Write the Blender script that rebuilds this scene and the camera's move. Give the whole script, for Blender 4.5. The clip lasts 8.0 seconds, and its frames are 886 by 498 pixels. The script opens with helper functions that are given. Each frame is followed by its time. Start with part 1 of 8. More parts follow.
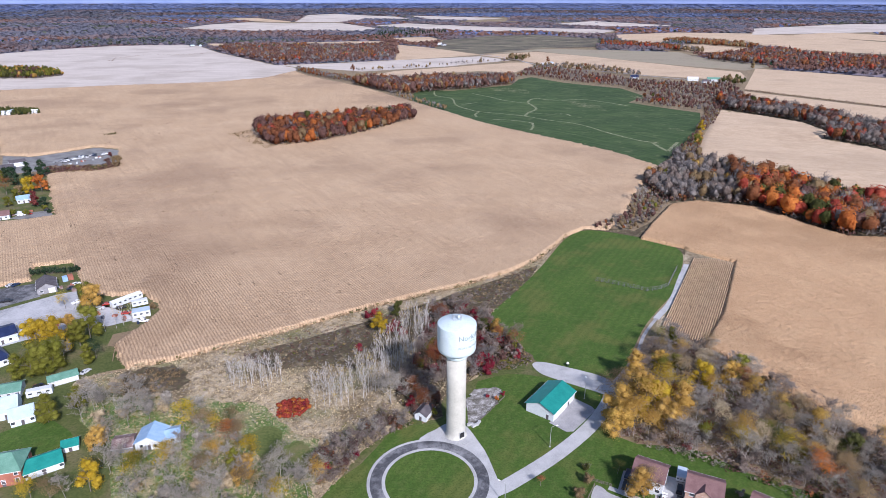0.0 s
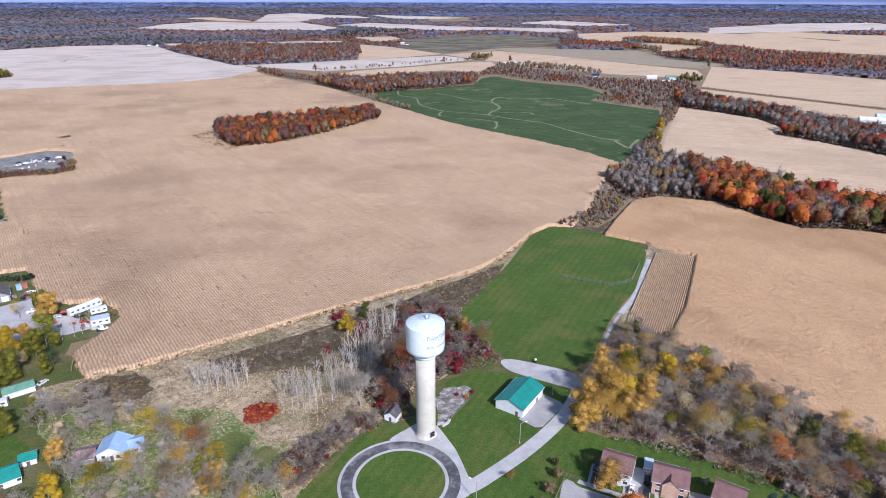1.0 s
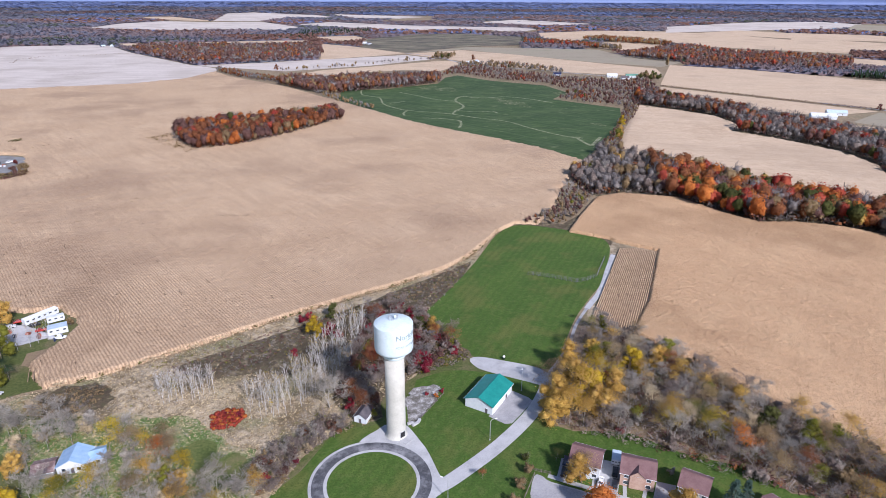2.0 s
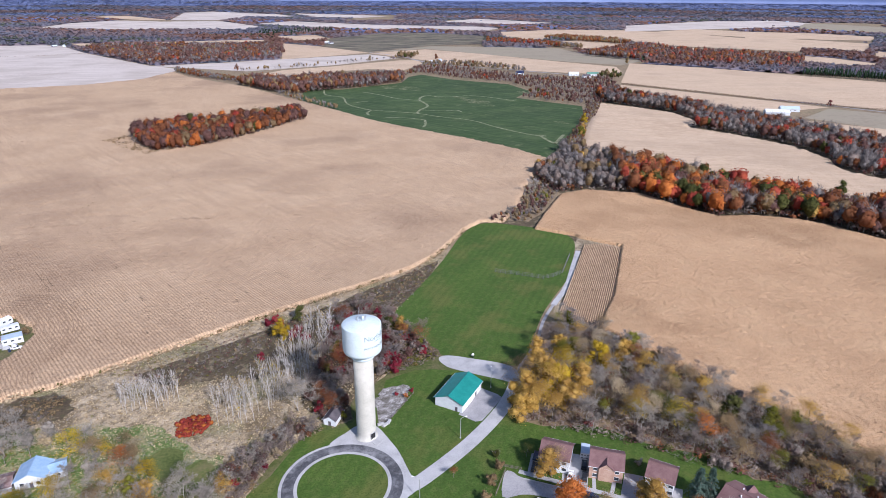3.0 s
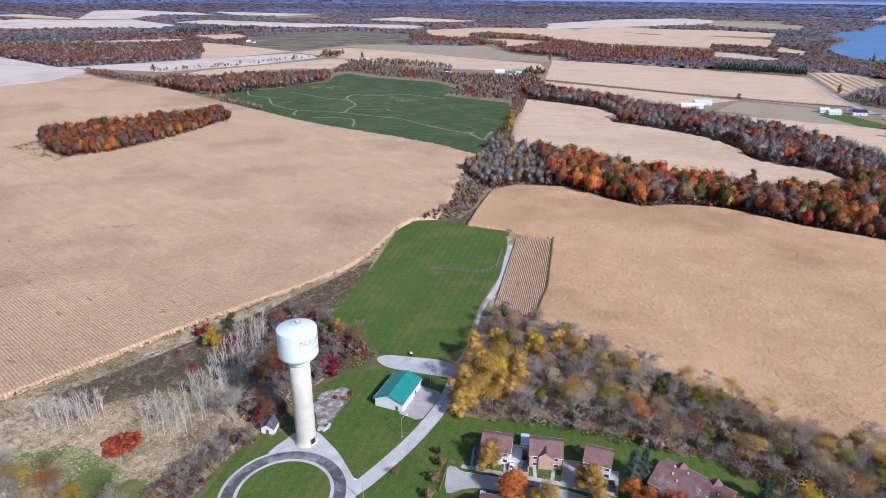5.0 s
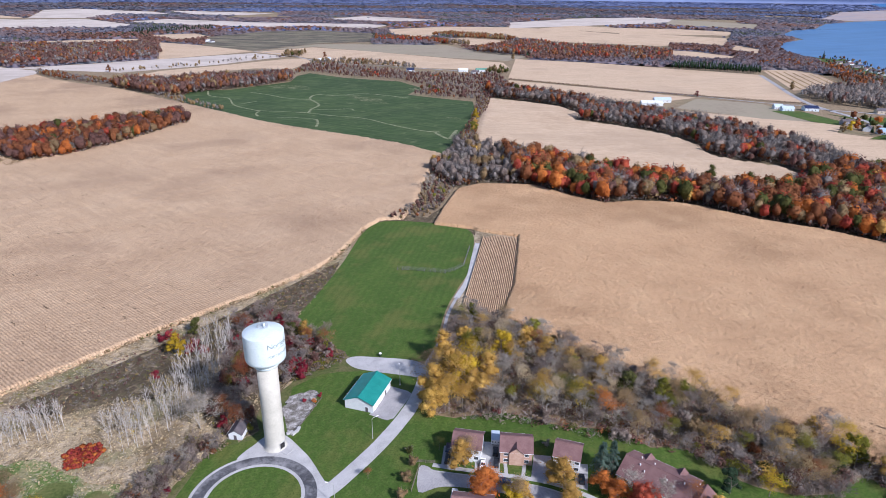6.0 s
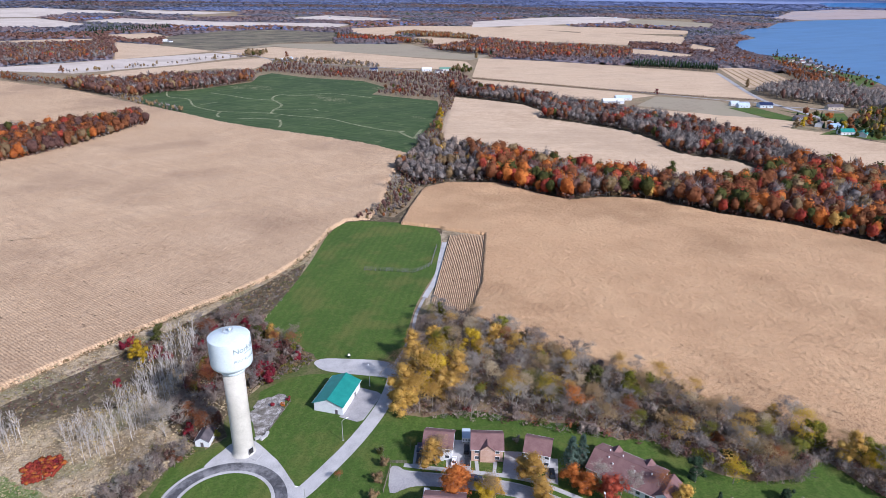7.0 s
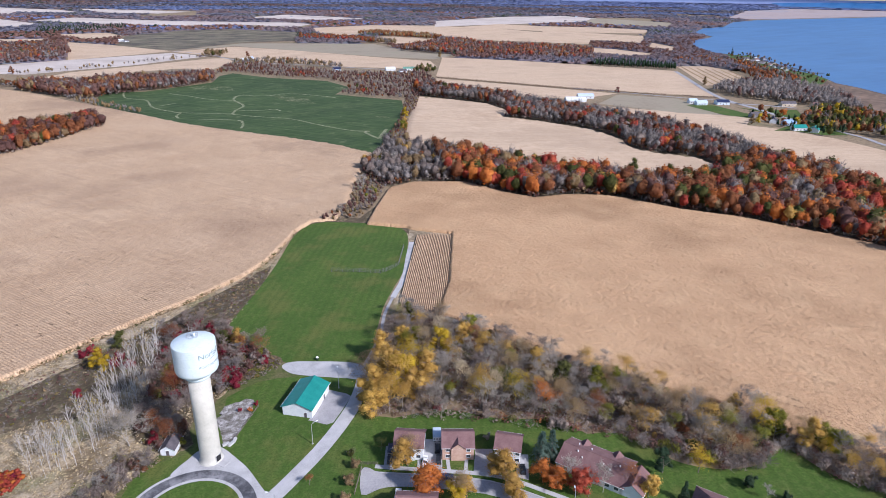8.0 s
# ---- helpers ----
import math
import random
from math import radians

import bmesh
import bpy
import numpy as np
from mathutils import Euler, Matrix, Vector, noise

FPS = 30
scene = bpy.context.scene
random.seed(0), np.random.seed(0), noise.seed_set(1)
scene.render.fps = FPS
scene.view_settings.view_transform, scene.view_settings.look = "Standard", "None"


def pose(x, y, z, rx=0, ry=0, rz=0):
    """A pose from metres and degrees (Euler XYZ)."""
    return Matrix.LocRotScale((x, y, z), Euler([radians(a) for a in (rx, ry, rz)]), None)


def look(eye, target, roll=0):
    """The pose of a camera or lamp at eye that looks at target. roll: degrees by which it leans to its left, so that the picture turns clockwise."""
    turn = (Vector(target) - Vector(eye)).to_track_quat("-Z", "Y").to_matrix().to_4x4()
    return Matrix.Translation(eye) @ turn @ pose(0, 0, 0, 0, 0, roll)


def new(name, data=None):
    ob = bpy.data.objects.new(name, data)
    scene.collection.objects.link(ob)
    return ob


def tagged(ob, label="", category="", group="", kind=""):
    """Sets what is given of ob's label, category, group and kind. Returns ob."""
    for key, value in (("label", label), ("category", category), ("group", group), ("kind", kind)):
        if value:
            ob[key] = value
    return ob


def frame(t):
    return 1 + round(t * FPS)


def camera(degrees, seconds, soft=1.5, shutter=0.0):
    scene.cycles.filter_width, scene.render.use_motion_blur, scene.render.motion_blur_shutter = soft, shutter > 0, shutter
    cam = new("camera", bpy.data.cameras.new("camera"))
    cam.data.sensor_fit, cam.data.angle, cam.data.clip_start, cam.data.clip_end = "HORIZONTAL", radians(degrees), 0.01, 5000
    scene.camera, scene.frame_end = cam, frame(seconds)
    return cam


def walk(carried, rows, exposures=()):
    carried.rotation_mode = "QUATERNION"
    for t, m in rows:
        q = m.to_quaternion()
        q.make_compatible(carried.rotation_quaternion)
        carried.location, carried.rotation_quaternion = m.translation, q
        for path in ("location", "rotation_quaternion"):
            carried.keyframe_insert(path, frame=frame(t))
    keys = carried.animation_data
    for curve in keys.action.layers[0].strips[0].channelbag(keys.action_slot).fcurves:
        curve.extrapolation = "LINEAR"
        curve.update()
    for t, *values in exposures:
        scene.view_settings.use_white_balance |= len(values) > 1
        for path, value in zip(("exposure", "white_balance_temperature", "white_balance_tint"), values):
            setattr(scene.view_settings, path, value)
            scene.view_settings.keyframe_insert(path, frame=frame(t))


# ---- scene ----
# Aerial view over autumn farmland with a water tower; the camera hovers and pans.
EYE = 145.0
ROWS = [
    (0.0, 68.121, -0.040, 0.000),
    (0.5, 68.101, -0.091, -1.620),
    (1.0, 68.078, -0.138, -3.238),
    (1.5, 68.053, -0.182, -4.855),
    (2.0, 68.027, -0.223, -6.469),
    (2.5, 67.999, -0.263, -8.082),
    (3.0, 67.972, -0.301, -9.693),
    (3.5, 67.944, -0.338, -11.302),
    (4.0, 67.916, -0.376, -12.909),
    (4.5, 67.890, -0.414, -14.514),
    (5.0, 67.865, -0.454, -16.117),
    (5.5, 67.842, -0.496, -17.718),
    (6.0, 67.822, -0.541, -19.317),
    (6.5, 67.804, -0.589, -20.914),
    (7.0, 67.790, -0.642, -22.509),
    (7.5, 67.779, -0.699, -24.102),
    (8.0, 67.773, -0.761, -25.693),
]
cam = camera(70.44, 8.0, soft=0.3)
walk(cam, [(t, pose(0, 0, EYE, rx, ry, rz)) for t, rx, ry, rz in ROWS], exposures=[(0.0, 0.19, 6100, 21), (8.0, 0.19, 6100, 21)])

# ---- light ----
SUN_ELEV, SUN_AZ = 36.0, 154.0     # azimuth clockwise from the first view's direction (+y)
world = bpy.data.worlds.new("world")
scene.world = world
world.use_nodes = True
wn = world.node_tree.nodes
sky = wn.new("ShaderNodeTexSky")
sky.sky_type, sky.sun_disc = "NISHITA", False
sky.sun_elevation, sky.sun_rotation = radians(SUN_ELEV), radians(SUN_AZ)
sky.air_density, sky.dust_density, sky.ozone_density = 1.0, 0.6, 1.5
world.node_tree.links.new(sky.outputs[0], wn["Background"].inputs[0])
wn["Background"].inputs[1].default_value = 0.125
sun = new("sun", bpy.data.lights.new("sun", "SUN"))
sun.data.energy, sun.data.angle, sun.data.color = 5.0, radians(2.5), (1.0, 0.97, 0.93)
az, el = radians(SUN_AZ), radians(SUN_ELEV)
to_sun = Vector((math.sin(az) * math.cos(el), math.cos(az) * math.cos(el), math.sin(el)))
sun.matrix_world = look(to_sun * 300 + Vector((0, 200, 0)), (0, 200, 0))


# ---- materials ----
def ramp_of(nt, fac, cols):
    r = nt.nodes.new("ShaderNodeValToRGB")
    els = r.color_ramp.elements
    while len(els) < len(cols):
        els.new(0.5)
    for i, c in enumerate(cols):
        els[i].position = 0.37 + 0.26 * i / max(1, len(cols) - 1)
        els[i].color = (*c, 1)
    nt.links.new(fac, r.inputs[0])
    return r.outputs[0]


def noise_of(nt, vec, scale, detail=4.0, rough=0.6):
    n = nt.nodes.new("ShaderNodeTexNoise")
    n.inputs["Scale"].default_value, n.inputs["Detail"].default_value, n.inputs["Roughness"].default_value = scale, detail, rough
    if vec is not None:
        nt.links.new(vec, n.inputs["Vector"])
    return n.outputs["Fac"]


def maths(nt, op, a, b):
    m = nt.nodes.new("ShaderNodeMath")
    m.operation = op
    for i, v in enumerate((a, b)):
        if v is None:
            continue
        if isinstance(v, (int, float)):
            m.inputs[i].default_value = v
        else:
            nt.links.new(v, m.inputs[i])
    return m.outputs[0]


def mix_of(nt, fac, a, b, mode="MIX"):
    m = nt.nodes.new("ShaderNodeMix")
    m.data_type, m.blend_type = "RGBA", mode
    for sock, v in ((m.inputs[0], fac), (m.inputs[6], a), (m.inputs[7], b)):
        if isinstance(v, (int, float)):
            sock.default_value = v
        elif isinstance(v, tuple):
            sock.default_value = (*v, 1)
        else:
            nt.links.new(v, sock)
    return m.outputs[2]


def mat(name, cols, scale=1.0, fine=9.0, rough=0.9, metal=0.0, bump=0.0, dist=0.05, island=0.0, each=0.0, world_space=True, spec=0.3, extra=None, fw=0.4, leaf=0.0):
    """Surface with coarse and fine variation; island/each: brightness change per loose piece / per object."""
    m = bpy.data.materials.new(name)
    m.use_nodes = True
    nt = m.node_tree
    b = nt.nodes["Principled BSDF"]
    if world_space:
        vec = nt.nodes.new("ShaderNodeNewGeometry").outputs["Position"]
    else:
        vec = nt.nodes.new("ShaderNodeTexCoord").outputs["Object"]
    big = noise_of(nt, vec, scale)
    small = noise_of(nt, vec, scale * fine, 3.0)
    fac = maths(nt, "ADD", maths(nt, "MULTIPLY", big, 1 - fw), maths(nt, "MULTIPLY", small, fw))
    col = ramp_of(nt, fac, cols)
    for amount, src in ((island, "island"), (each, "each")):
        if amount:
            if src == "island":
                rnd = nt.nodes.new("ShaderNodeNewGeometry").outputs["Random Per Island"]
            else:
                rnd = nt.nodes.new("ShaderNodeObjectInfo").outputs["Random"]
            hsv = nt.nodes.new("ShaderNodeHueSaturation")
            nt.links.new(maths(nt, "ADD", maths(nt, "MULTIPLY", rnd, amount * 2), 1 - amount), hsv.inputs["Value"])
            nt.links.new(maths(nt, "ADD", maths(nt, "MULTIPLY", rnd, amount * 0.05), 0.5 - amount * 0.025), hsv.inputs["Hue"])
            nt.links.new(col, hsv.inputs["Color"])
            col = hsv.outputs[0]
    if extra:
        col = extra(nt, vec, col)
    nt.links.new(col, b.inputs["Base Color"])
    if leaf:
        # leaves let part of the light through
        tr = nt.nodes.new("ShaderNodeBsdfTranslucent")
        nt.links.new(col, tr.inputs["Color"])
        ms = nt.nodes.new("ShaderNodeMixShader")
        ms.inputs[0].default_value = leaf
        nt.links.new(b.outputs[0], ms.inputs[1]), nt.links.new(tr.outputs[0], ms.inputs[2])
        nt.links.new(ms.outputs[0], nt.nodes["Material Output"].inputs["Surface"])
    b.inputs["Roughness"].default_value, b.inputs["Metallic"].default_value = rough, metal
    b.inputs["Specular IOR Level"].default_value = spec
    if bump:
        bp = nt.nodes.new("ShaderNodeBump")
        bp.inputs["Strength"].default_value, bp.inputs["Distance"].default_value = bump, dist
        nt.links.new(fac, bp.inputs["Height"])
        nt.links.new(bp.outputs[0], b.inputs["Normal"])
    return m


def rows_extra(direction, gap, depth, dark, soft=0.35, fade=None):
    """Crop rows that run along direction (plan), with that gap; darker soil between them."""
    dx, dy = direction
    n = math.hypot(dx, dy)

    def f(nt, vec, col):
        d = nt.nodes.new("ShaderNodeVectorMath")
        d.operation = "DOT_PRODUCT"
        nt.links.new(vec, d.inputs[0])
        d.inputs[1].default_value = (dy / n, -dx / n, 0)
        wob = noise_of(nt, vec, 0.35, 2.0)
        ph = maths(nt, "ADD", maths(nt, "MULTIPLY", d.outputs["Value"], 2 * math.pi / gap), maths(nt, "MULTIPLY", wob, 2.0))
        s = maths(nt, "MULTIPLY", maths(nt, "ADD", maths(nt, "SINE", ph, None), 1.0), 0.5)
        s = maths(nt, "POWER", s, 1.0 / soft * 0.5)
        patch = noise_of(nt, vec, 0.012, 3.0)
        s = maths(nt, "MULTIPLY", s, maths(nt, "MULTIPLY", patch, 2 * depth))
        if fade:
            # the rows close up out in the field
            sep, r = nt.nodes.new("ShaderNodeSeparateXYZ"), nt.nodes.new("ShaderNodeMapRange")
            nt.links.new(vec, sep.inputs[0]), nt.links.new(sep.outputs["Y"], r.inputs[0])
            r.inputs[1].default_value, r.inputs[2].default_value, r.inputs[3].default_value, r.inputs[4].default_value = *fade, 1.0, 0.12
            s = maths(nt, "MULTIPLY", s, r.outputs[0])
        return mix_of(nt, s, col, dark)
    return f


def soil_extra(big_scale, dark, amount):
    def f(nt, vec, col):
        n = noise_of(nt, vec, big_scale, 5.0, 0.55)
        r = ramp_of(nt, n, [(0, 0, 0), (0, 0, 0), (1, 1, 1)])
        return mix_of(nt, maths(nt, "MULTIPLY", r, amount), col, dark)
    return f


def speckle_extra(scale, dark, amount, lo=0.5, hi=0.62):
    """Small dark gaps, such as shade between stalks, painted into the colour."""
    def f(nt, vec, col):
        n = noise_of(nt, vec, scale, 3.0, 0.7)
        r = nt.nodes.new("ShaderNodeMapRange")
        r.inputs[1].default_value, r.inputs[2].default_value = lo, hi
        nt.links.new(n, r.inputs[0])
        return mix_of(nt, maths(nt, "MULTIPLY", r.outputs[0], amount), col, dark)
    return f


def streak_extra(direction, along, across, tint, amount):
    """Faint streaks that run with the rows."""
    n = math.hypot(*direction)
    ux, uy = direction[0] / n, direction[1] / n

    def f(nt, vec, col):
        parts = []
        for d, k in (((ux, uy, 0), along), ((uy, -ux, 0), across)):
            v = nt.nodes.new("ShaderNodeVectorMath")
            v.operation = "DOT_PRODUCT"
            nt.links.new(vec, v.inputs[0])
            v.inputs[1].default_value = d
            parts.append(maths(nt, "MULTIPLY", v.outputs["Value"], 1.0 / k))
        c = nt.nodes.new("ShaderNodeCombineXYZ")
        nt.links.new(parts[0], c.inputs[0]), nt.links.new(parts[1], c.inputs[1])
        r = nt.nodes.new("ShaderNodeMapRange")
        r.inputs[1].default_value, r.inputs[2].default_value = 0.42, 0.68
        nt.links.new(noise_of(nt, c.outputs[0], 1.0, 4.0, 0.65), r.inputs[0])
        return mix_of(nt, maths(nt, "MULTIPLY", r.outputs[0], amount), col, tint)
    return f


def chain(*fs):
    def f(nt, vec, col):
        for g in fs:
            col = g(nt, vec, col)
        return col
    return f


ROWDIR = (-0.55, 0.83)
M = {}
M["ground"] = mat("rough_ground", [(0.19, 0.145, 0.09), (0.28, 0.21, 0.13), (0.17, 0.155, 0.085)], 0.02, 12, extra=speckle_extra(0.25, (0.10, 0.075, 0.05), 0.6))
M["woodfloor"] = mat("leaf_litter", [(0.15, 0.11, 0.072), (0.24, 0.175, 0.11), (0.15, 0.14, 0.065)], 0.12, 10, bump=0.6, dist=0.4)
# both corn colours: fine dark specks are painted shade between the stalks
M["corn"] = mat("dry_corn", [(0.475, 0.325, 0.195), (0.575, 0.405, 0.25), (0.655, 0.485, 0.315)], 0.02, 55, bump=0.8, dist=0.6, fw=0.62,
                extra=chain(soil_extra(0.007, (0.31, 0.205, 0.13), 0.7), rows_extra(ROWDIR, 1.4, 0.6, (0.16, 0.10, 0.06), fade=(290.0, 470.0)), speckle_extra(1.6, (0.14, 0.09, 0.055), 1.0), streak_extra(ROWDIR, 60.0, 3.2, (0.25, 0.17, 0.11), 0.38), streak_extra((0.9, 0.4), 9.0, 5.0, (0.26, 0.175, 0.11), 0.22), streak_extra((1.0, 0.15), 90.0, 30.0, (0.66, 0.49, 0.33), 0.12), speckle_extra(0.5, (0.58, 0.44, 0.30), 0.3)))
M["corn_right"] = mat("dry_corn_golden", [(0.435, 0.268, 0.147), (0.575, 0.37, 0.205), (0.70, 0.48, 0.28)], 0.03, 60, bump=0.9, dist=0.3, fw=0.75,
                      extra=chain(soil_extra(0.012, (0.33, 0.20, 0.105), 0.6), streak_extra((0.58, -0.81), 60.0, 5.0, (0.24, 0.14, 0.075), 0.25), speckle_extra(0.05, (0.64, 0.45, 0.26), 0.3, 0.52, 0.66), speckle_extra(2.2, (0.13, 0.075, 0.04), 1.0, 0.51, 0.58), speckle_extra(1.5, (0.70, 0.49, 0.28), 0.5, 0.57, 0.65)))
M["corn_row"] = mat("corn_row", [(0.36, 0.25, 0.155), (0.47, 0.33, 0.21), (0.56, 0.41, 0.27)], 0.3, 8, bump=0.6, dist=0.3)
M["row_soil"] = mat("row_soil", [(0.23, 0.155, 0.10), (0.30, 0.205, 0.135), (0.36, 0.255, 0.17)], 0.3, 6)
M["pale"] = mat("pale_stubble", [(0.45, 0.395, 0.35), (0.565, 0.51, 0.46), (0.515, 0.46, 0.41)], 0.008, 20,
                extra=chain(soil_extra(0.01, (0.36, 0.31, 0.26), 0.5), streak_extra((1.0, 0.12), 120.0, 9.0, (0.32, 0.27, 0.23), 0.5)))
M["tan"] = mat("tan_field", [(0.475, 0.35, 0.235), (0.565, 0.43, 0.297), (0.62, 0.485, 0.35)], 0.008, 20,
               extra=chain(soil_extra(0.008, (0.36, 0.26, 0.17), 0.5), streak_extra((0.9, -0.3), 60.0, 8.0, (0.33, 0.24, 0.155), 0.3), speckle_extra(0.9, (0.3, 0.21, 0.135), 0.45)))
M["darkfield"] = mat("dark_ploughed", [(0.045, 0.036, 0.034), (0.07, 0.055, 0.048), (0.12, 0.105, 0.07)], 0.008, 10, extra=chain(streak_extra((1.0, 0.1), 90.0, 26.0, (0.33, 0.29, 0.19), 0.75), streak_extra((1.0, 0.1), 60.0, 14.0, (0.10, 0.12, 0.06), 0.4)))
M["greyfield"] = mat("grey_field", [(0.25, 0.21, 0.15), (0.30, 0.26, 0.19), (0.26, 0.24, 0.16)], 0.01, 14)
M["crop"] = mat("green_crop", [(0.018, 0.043, 0.010), (0.028, 0.062, 0.014), (0.042, 0.082, 0.02)], 0.006, 18,
                extra=chain(soil_extra(0.022, (0.10, 0.14, 0.05), 0.45), streak_extra((1.0, 0.1), 60.0, 12.0, (0.075, 0.12, 0.04), 0.45), streak_extra((1.0, -0.1), 50.0, 10.0, (0.012, 0.03, 0.008), 0.5), rows_extra((-0.75, -0.65), 9.0, 0.25, (0.02, 0.045, 0.017)), streak_extra((0.62, -0.78), 70.0, 5.0, (0.11, 0.15, 0.07), 0.32), speckle_extra(0.06, (0.16, 0.18, 0.09), 0.45, 0.60, 0.70)))
M["track"] = mat("sandy_track", [(0.07, 0.11, 0.04), (0.18, 0.20, 0.11), (0.36, 0.35, 0.24)], 0.2, 6)
M["crop_thin"] = mat("thin_crop", [(0.028, 0.06, 0.016), (0.055, 0.085, 0.03), (0.30, 0.28, 0.17)], 0.05, 7, fw=0.5, extra=streak_extra((1.0, -0.6), 30.0, 4.0, (0.03, 0.062, 0.016), 0.8))
M["lawn"] = mat("mown_grass", [(0.040, 0.085, 0.012), (0.056, 0.110, 0.016), (0.084, 0.134, 0.023)], 0.04, 25, bump=0.5, dist=0.15, fw=0.55,
                extra=chain(soil_extra(0.05, (0.13, 0.13, 0.035), 0.6), rows_extra((0.5, 0.85), 4.0, 0.27, (0.026, 0.06, 0.006)), speckle_extra(0.35, (0.105, 0.135, 0.035), 0.4), speckle_extra(1.5, (0.03, 0.06, 0.006), 0.6)))
M["village_lawn"] = mat("village_grass", [(0.055, 0.075, 0.018), (0.085, 0.105, 0.03), (0.13, 0.125, 0.05)], 0.06, 14, bump=0.5, dist=0.15, fw=0.5,
                       extra=chain(soil_extra(0.06, (0.17, 0.135, 0.08), 0.6), speckle_extra(1.2, (0.04, 0.055, 0.012), 0.6)))
M["meadow"] = mat("straw_meadow", [(0.17, 0.13, 0.08), (0.36, 0.29, 0.19), (0.56, 0.47, 0.345)], 0.16, 9, bump=0.8, dist=0.5, fw=0.5,
                  extra=chain(soil_extra(0.05, (0.12, 0.09, 0.05), 0.75), soil_extra(0.045, (0.14, 0.155, 0.06), 0.6), speckle_extra(0.45, (0.10, 0.075, 0.04), 0.75, 0.52, 0.6), speckle_extra(0.9, (0.62, 0.53, 0.40), 0.55, 0.56, 0.66)))
M["meadow_green"] = mat("green_meadow", [(0.06, 0.12, 0.025), (0.11, 0.17, 0.045), (0.34, 0.30, 0.18)], 0.12, 9, bump=0.8, dist=0.5, fw=0.5,
                        extra=chain(soil_extra(0.07, (0.36, 0.29, 0.185), 0.85), speckle_extra(0.6, (0.07, 0.09, 0.03), 0.7), speckle_extra(0.9, (0.50, 0.42, 0.30), 0.5, 0.56, 0.66)))
M["clearing"] = mat("short_grass", [(0.06, 0.085, 0.02), (0.095, 0.12, 0.033), (0.16, 0.155, 0.06)], 0.08, 14, bump=0.4, dist=0.15, fw=0.5,
                     extra=soil_extra(0.09, (0.20, 0.16, 0.085), 0.5))
# for strips on top of the corn; shade inside gaps is put into the colour
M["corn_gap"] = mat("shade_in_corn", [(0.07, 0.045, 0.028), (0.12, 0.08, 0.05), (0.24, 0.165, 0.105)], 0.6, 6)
M["scrub"] = mat("brown_scrub", [(0.055, 0.042, 0.027), (0.09, 0.068, 0.042), (0.15, 0.115, 0.072)], 0.06, 12, bump=0.7, dist=0.4, fw=0.5,
                 extra=chain(speckle_extra(0.22, (0.30, 0.24, 0.155), 0.6, 0.54, 0.62), speckle_extra(0.5, (0.10, 0.105, 0.045), 0.5), speckle_extra(1.1, (0.05, 0.036, 0.024), 0.6)))
M["gravel"] = mat("pale_gravel", [(0.31, 0.315, 0.32), (0.41, 0.415, 0.42), (0.49, 0.495, 0.50)], 0.15, 20, bump=0.3)
M["concrete"] = mat("concrete", [(0.33, 0.335, 0.34), (0.41, 0.415, 0.42), (0.47, 0.475, 0.48)], 0.2, 14)
M["asphalt"] = mat("asphalt", [(0.06, 0.062, 0.07), (0.085, 0.088, 0.098), (0.14, 0.143, 0.155)], 0.15, 12,
                   extra=chain(soil_extra(0.09, (0.27, 0.275, 0.29), 0.8), soil_extra(0.3, (0.20, 0.205, 0.22), 0.6), speckle_extra(0.7, (0.045, 0.045, 0.05), 0.5)))
M["apron"] = mat("grey_apron", [(0.25, 0.25, 0.26), (0.32, 0.32, 0.33), (0.38, 0.38, 0.39)], 0.2, 12)
M["oldasphalt"] = mat("worn_asphalt", [(0.25, 0.25, 0.26), (0.33, 0.33, 0.34), (0.39, 0.39, 0.395)], 0.12, 14)
M["weedy"] = mat("weedy_gravel", [(0.09, 0.08, 0.06), (0.20, 0.19, 0.175), (0.52, 0.51, 0.50)], 0.35, 8, bump=0.5, dist=0.2)
# far tree tops: the blue and pale lift of haze is in the colour
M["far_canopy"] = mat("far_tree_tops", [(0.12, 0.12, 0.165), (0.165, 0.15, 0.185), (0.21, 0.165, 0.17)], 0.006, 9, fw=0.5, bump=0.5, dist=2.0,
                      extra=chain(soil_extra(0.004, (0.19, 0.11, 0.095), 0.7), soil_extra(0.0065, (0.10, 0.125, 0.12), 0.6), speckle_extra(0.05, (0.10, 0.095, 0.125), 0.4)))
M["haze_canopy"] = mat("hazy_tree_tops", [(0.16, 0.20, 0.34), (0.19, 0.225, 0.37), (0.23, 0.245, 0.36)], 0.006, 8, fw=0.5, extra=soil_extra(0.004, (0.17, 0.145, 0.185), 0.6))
M["marsh"] = mat("marsh", [(0.085, 0.06, 0.045), (0.15, 0.105, 0.075), (0.24, 0.165, 0.115)], 0.01, 8)
# far rim of the land: haze painted as a plain blue
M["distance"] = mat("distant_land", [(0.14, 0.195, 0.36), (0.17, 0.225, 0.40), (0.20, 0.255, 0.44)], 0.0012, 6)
M["reed"] = mat("far_reed", [(0.30, 0.25, 0.24), (0.36, 0.30, 0.29), (0.28, 0.27, 0.30)], 0.003, 6)
M["water"] = mat("lake_water", [(0.027, 0.12, 0.29), (0.04, 0.15, 0.34), (0.055, 0.175, 0.385)], 0.003, 6, rough=0.35, bump=0.25, dist=0.5, spec=0.4, extra=chain(streak_extra((1.0, 0.1), 420.0, 45.0, (0.018, 0.085, 0.215), 0.6), streak_extra((1.0, 0.25), 300.0, 60.0, (0.06, 0.19, 0.39), 0.45)))

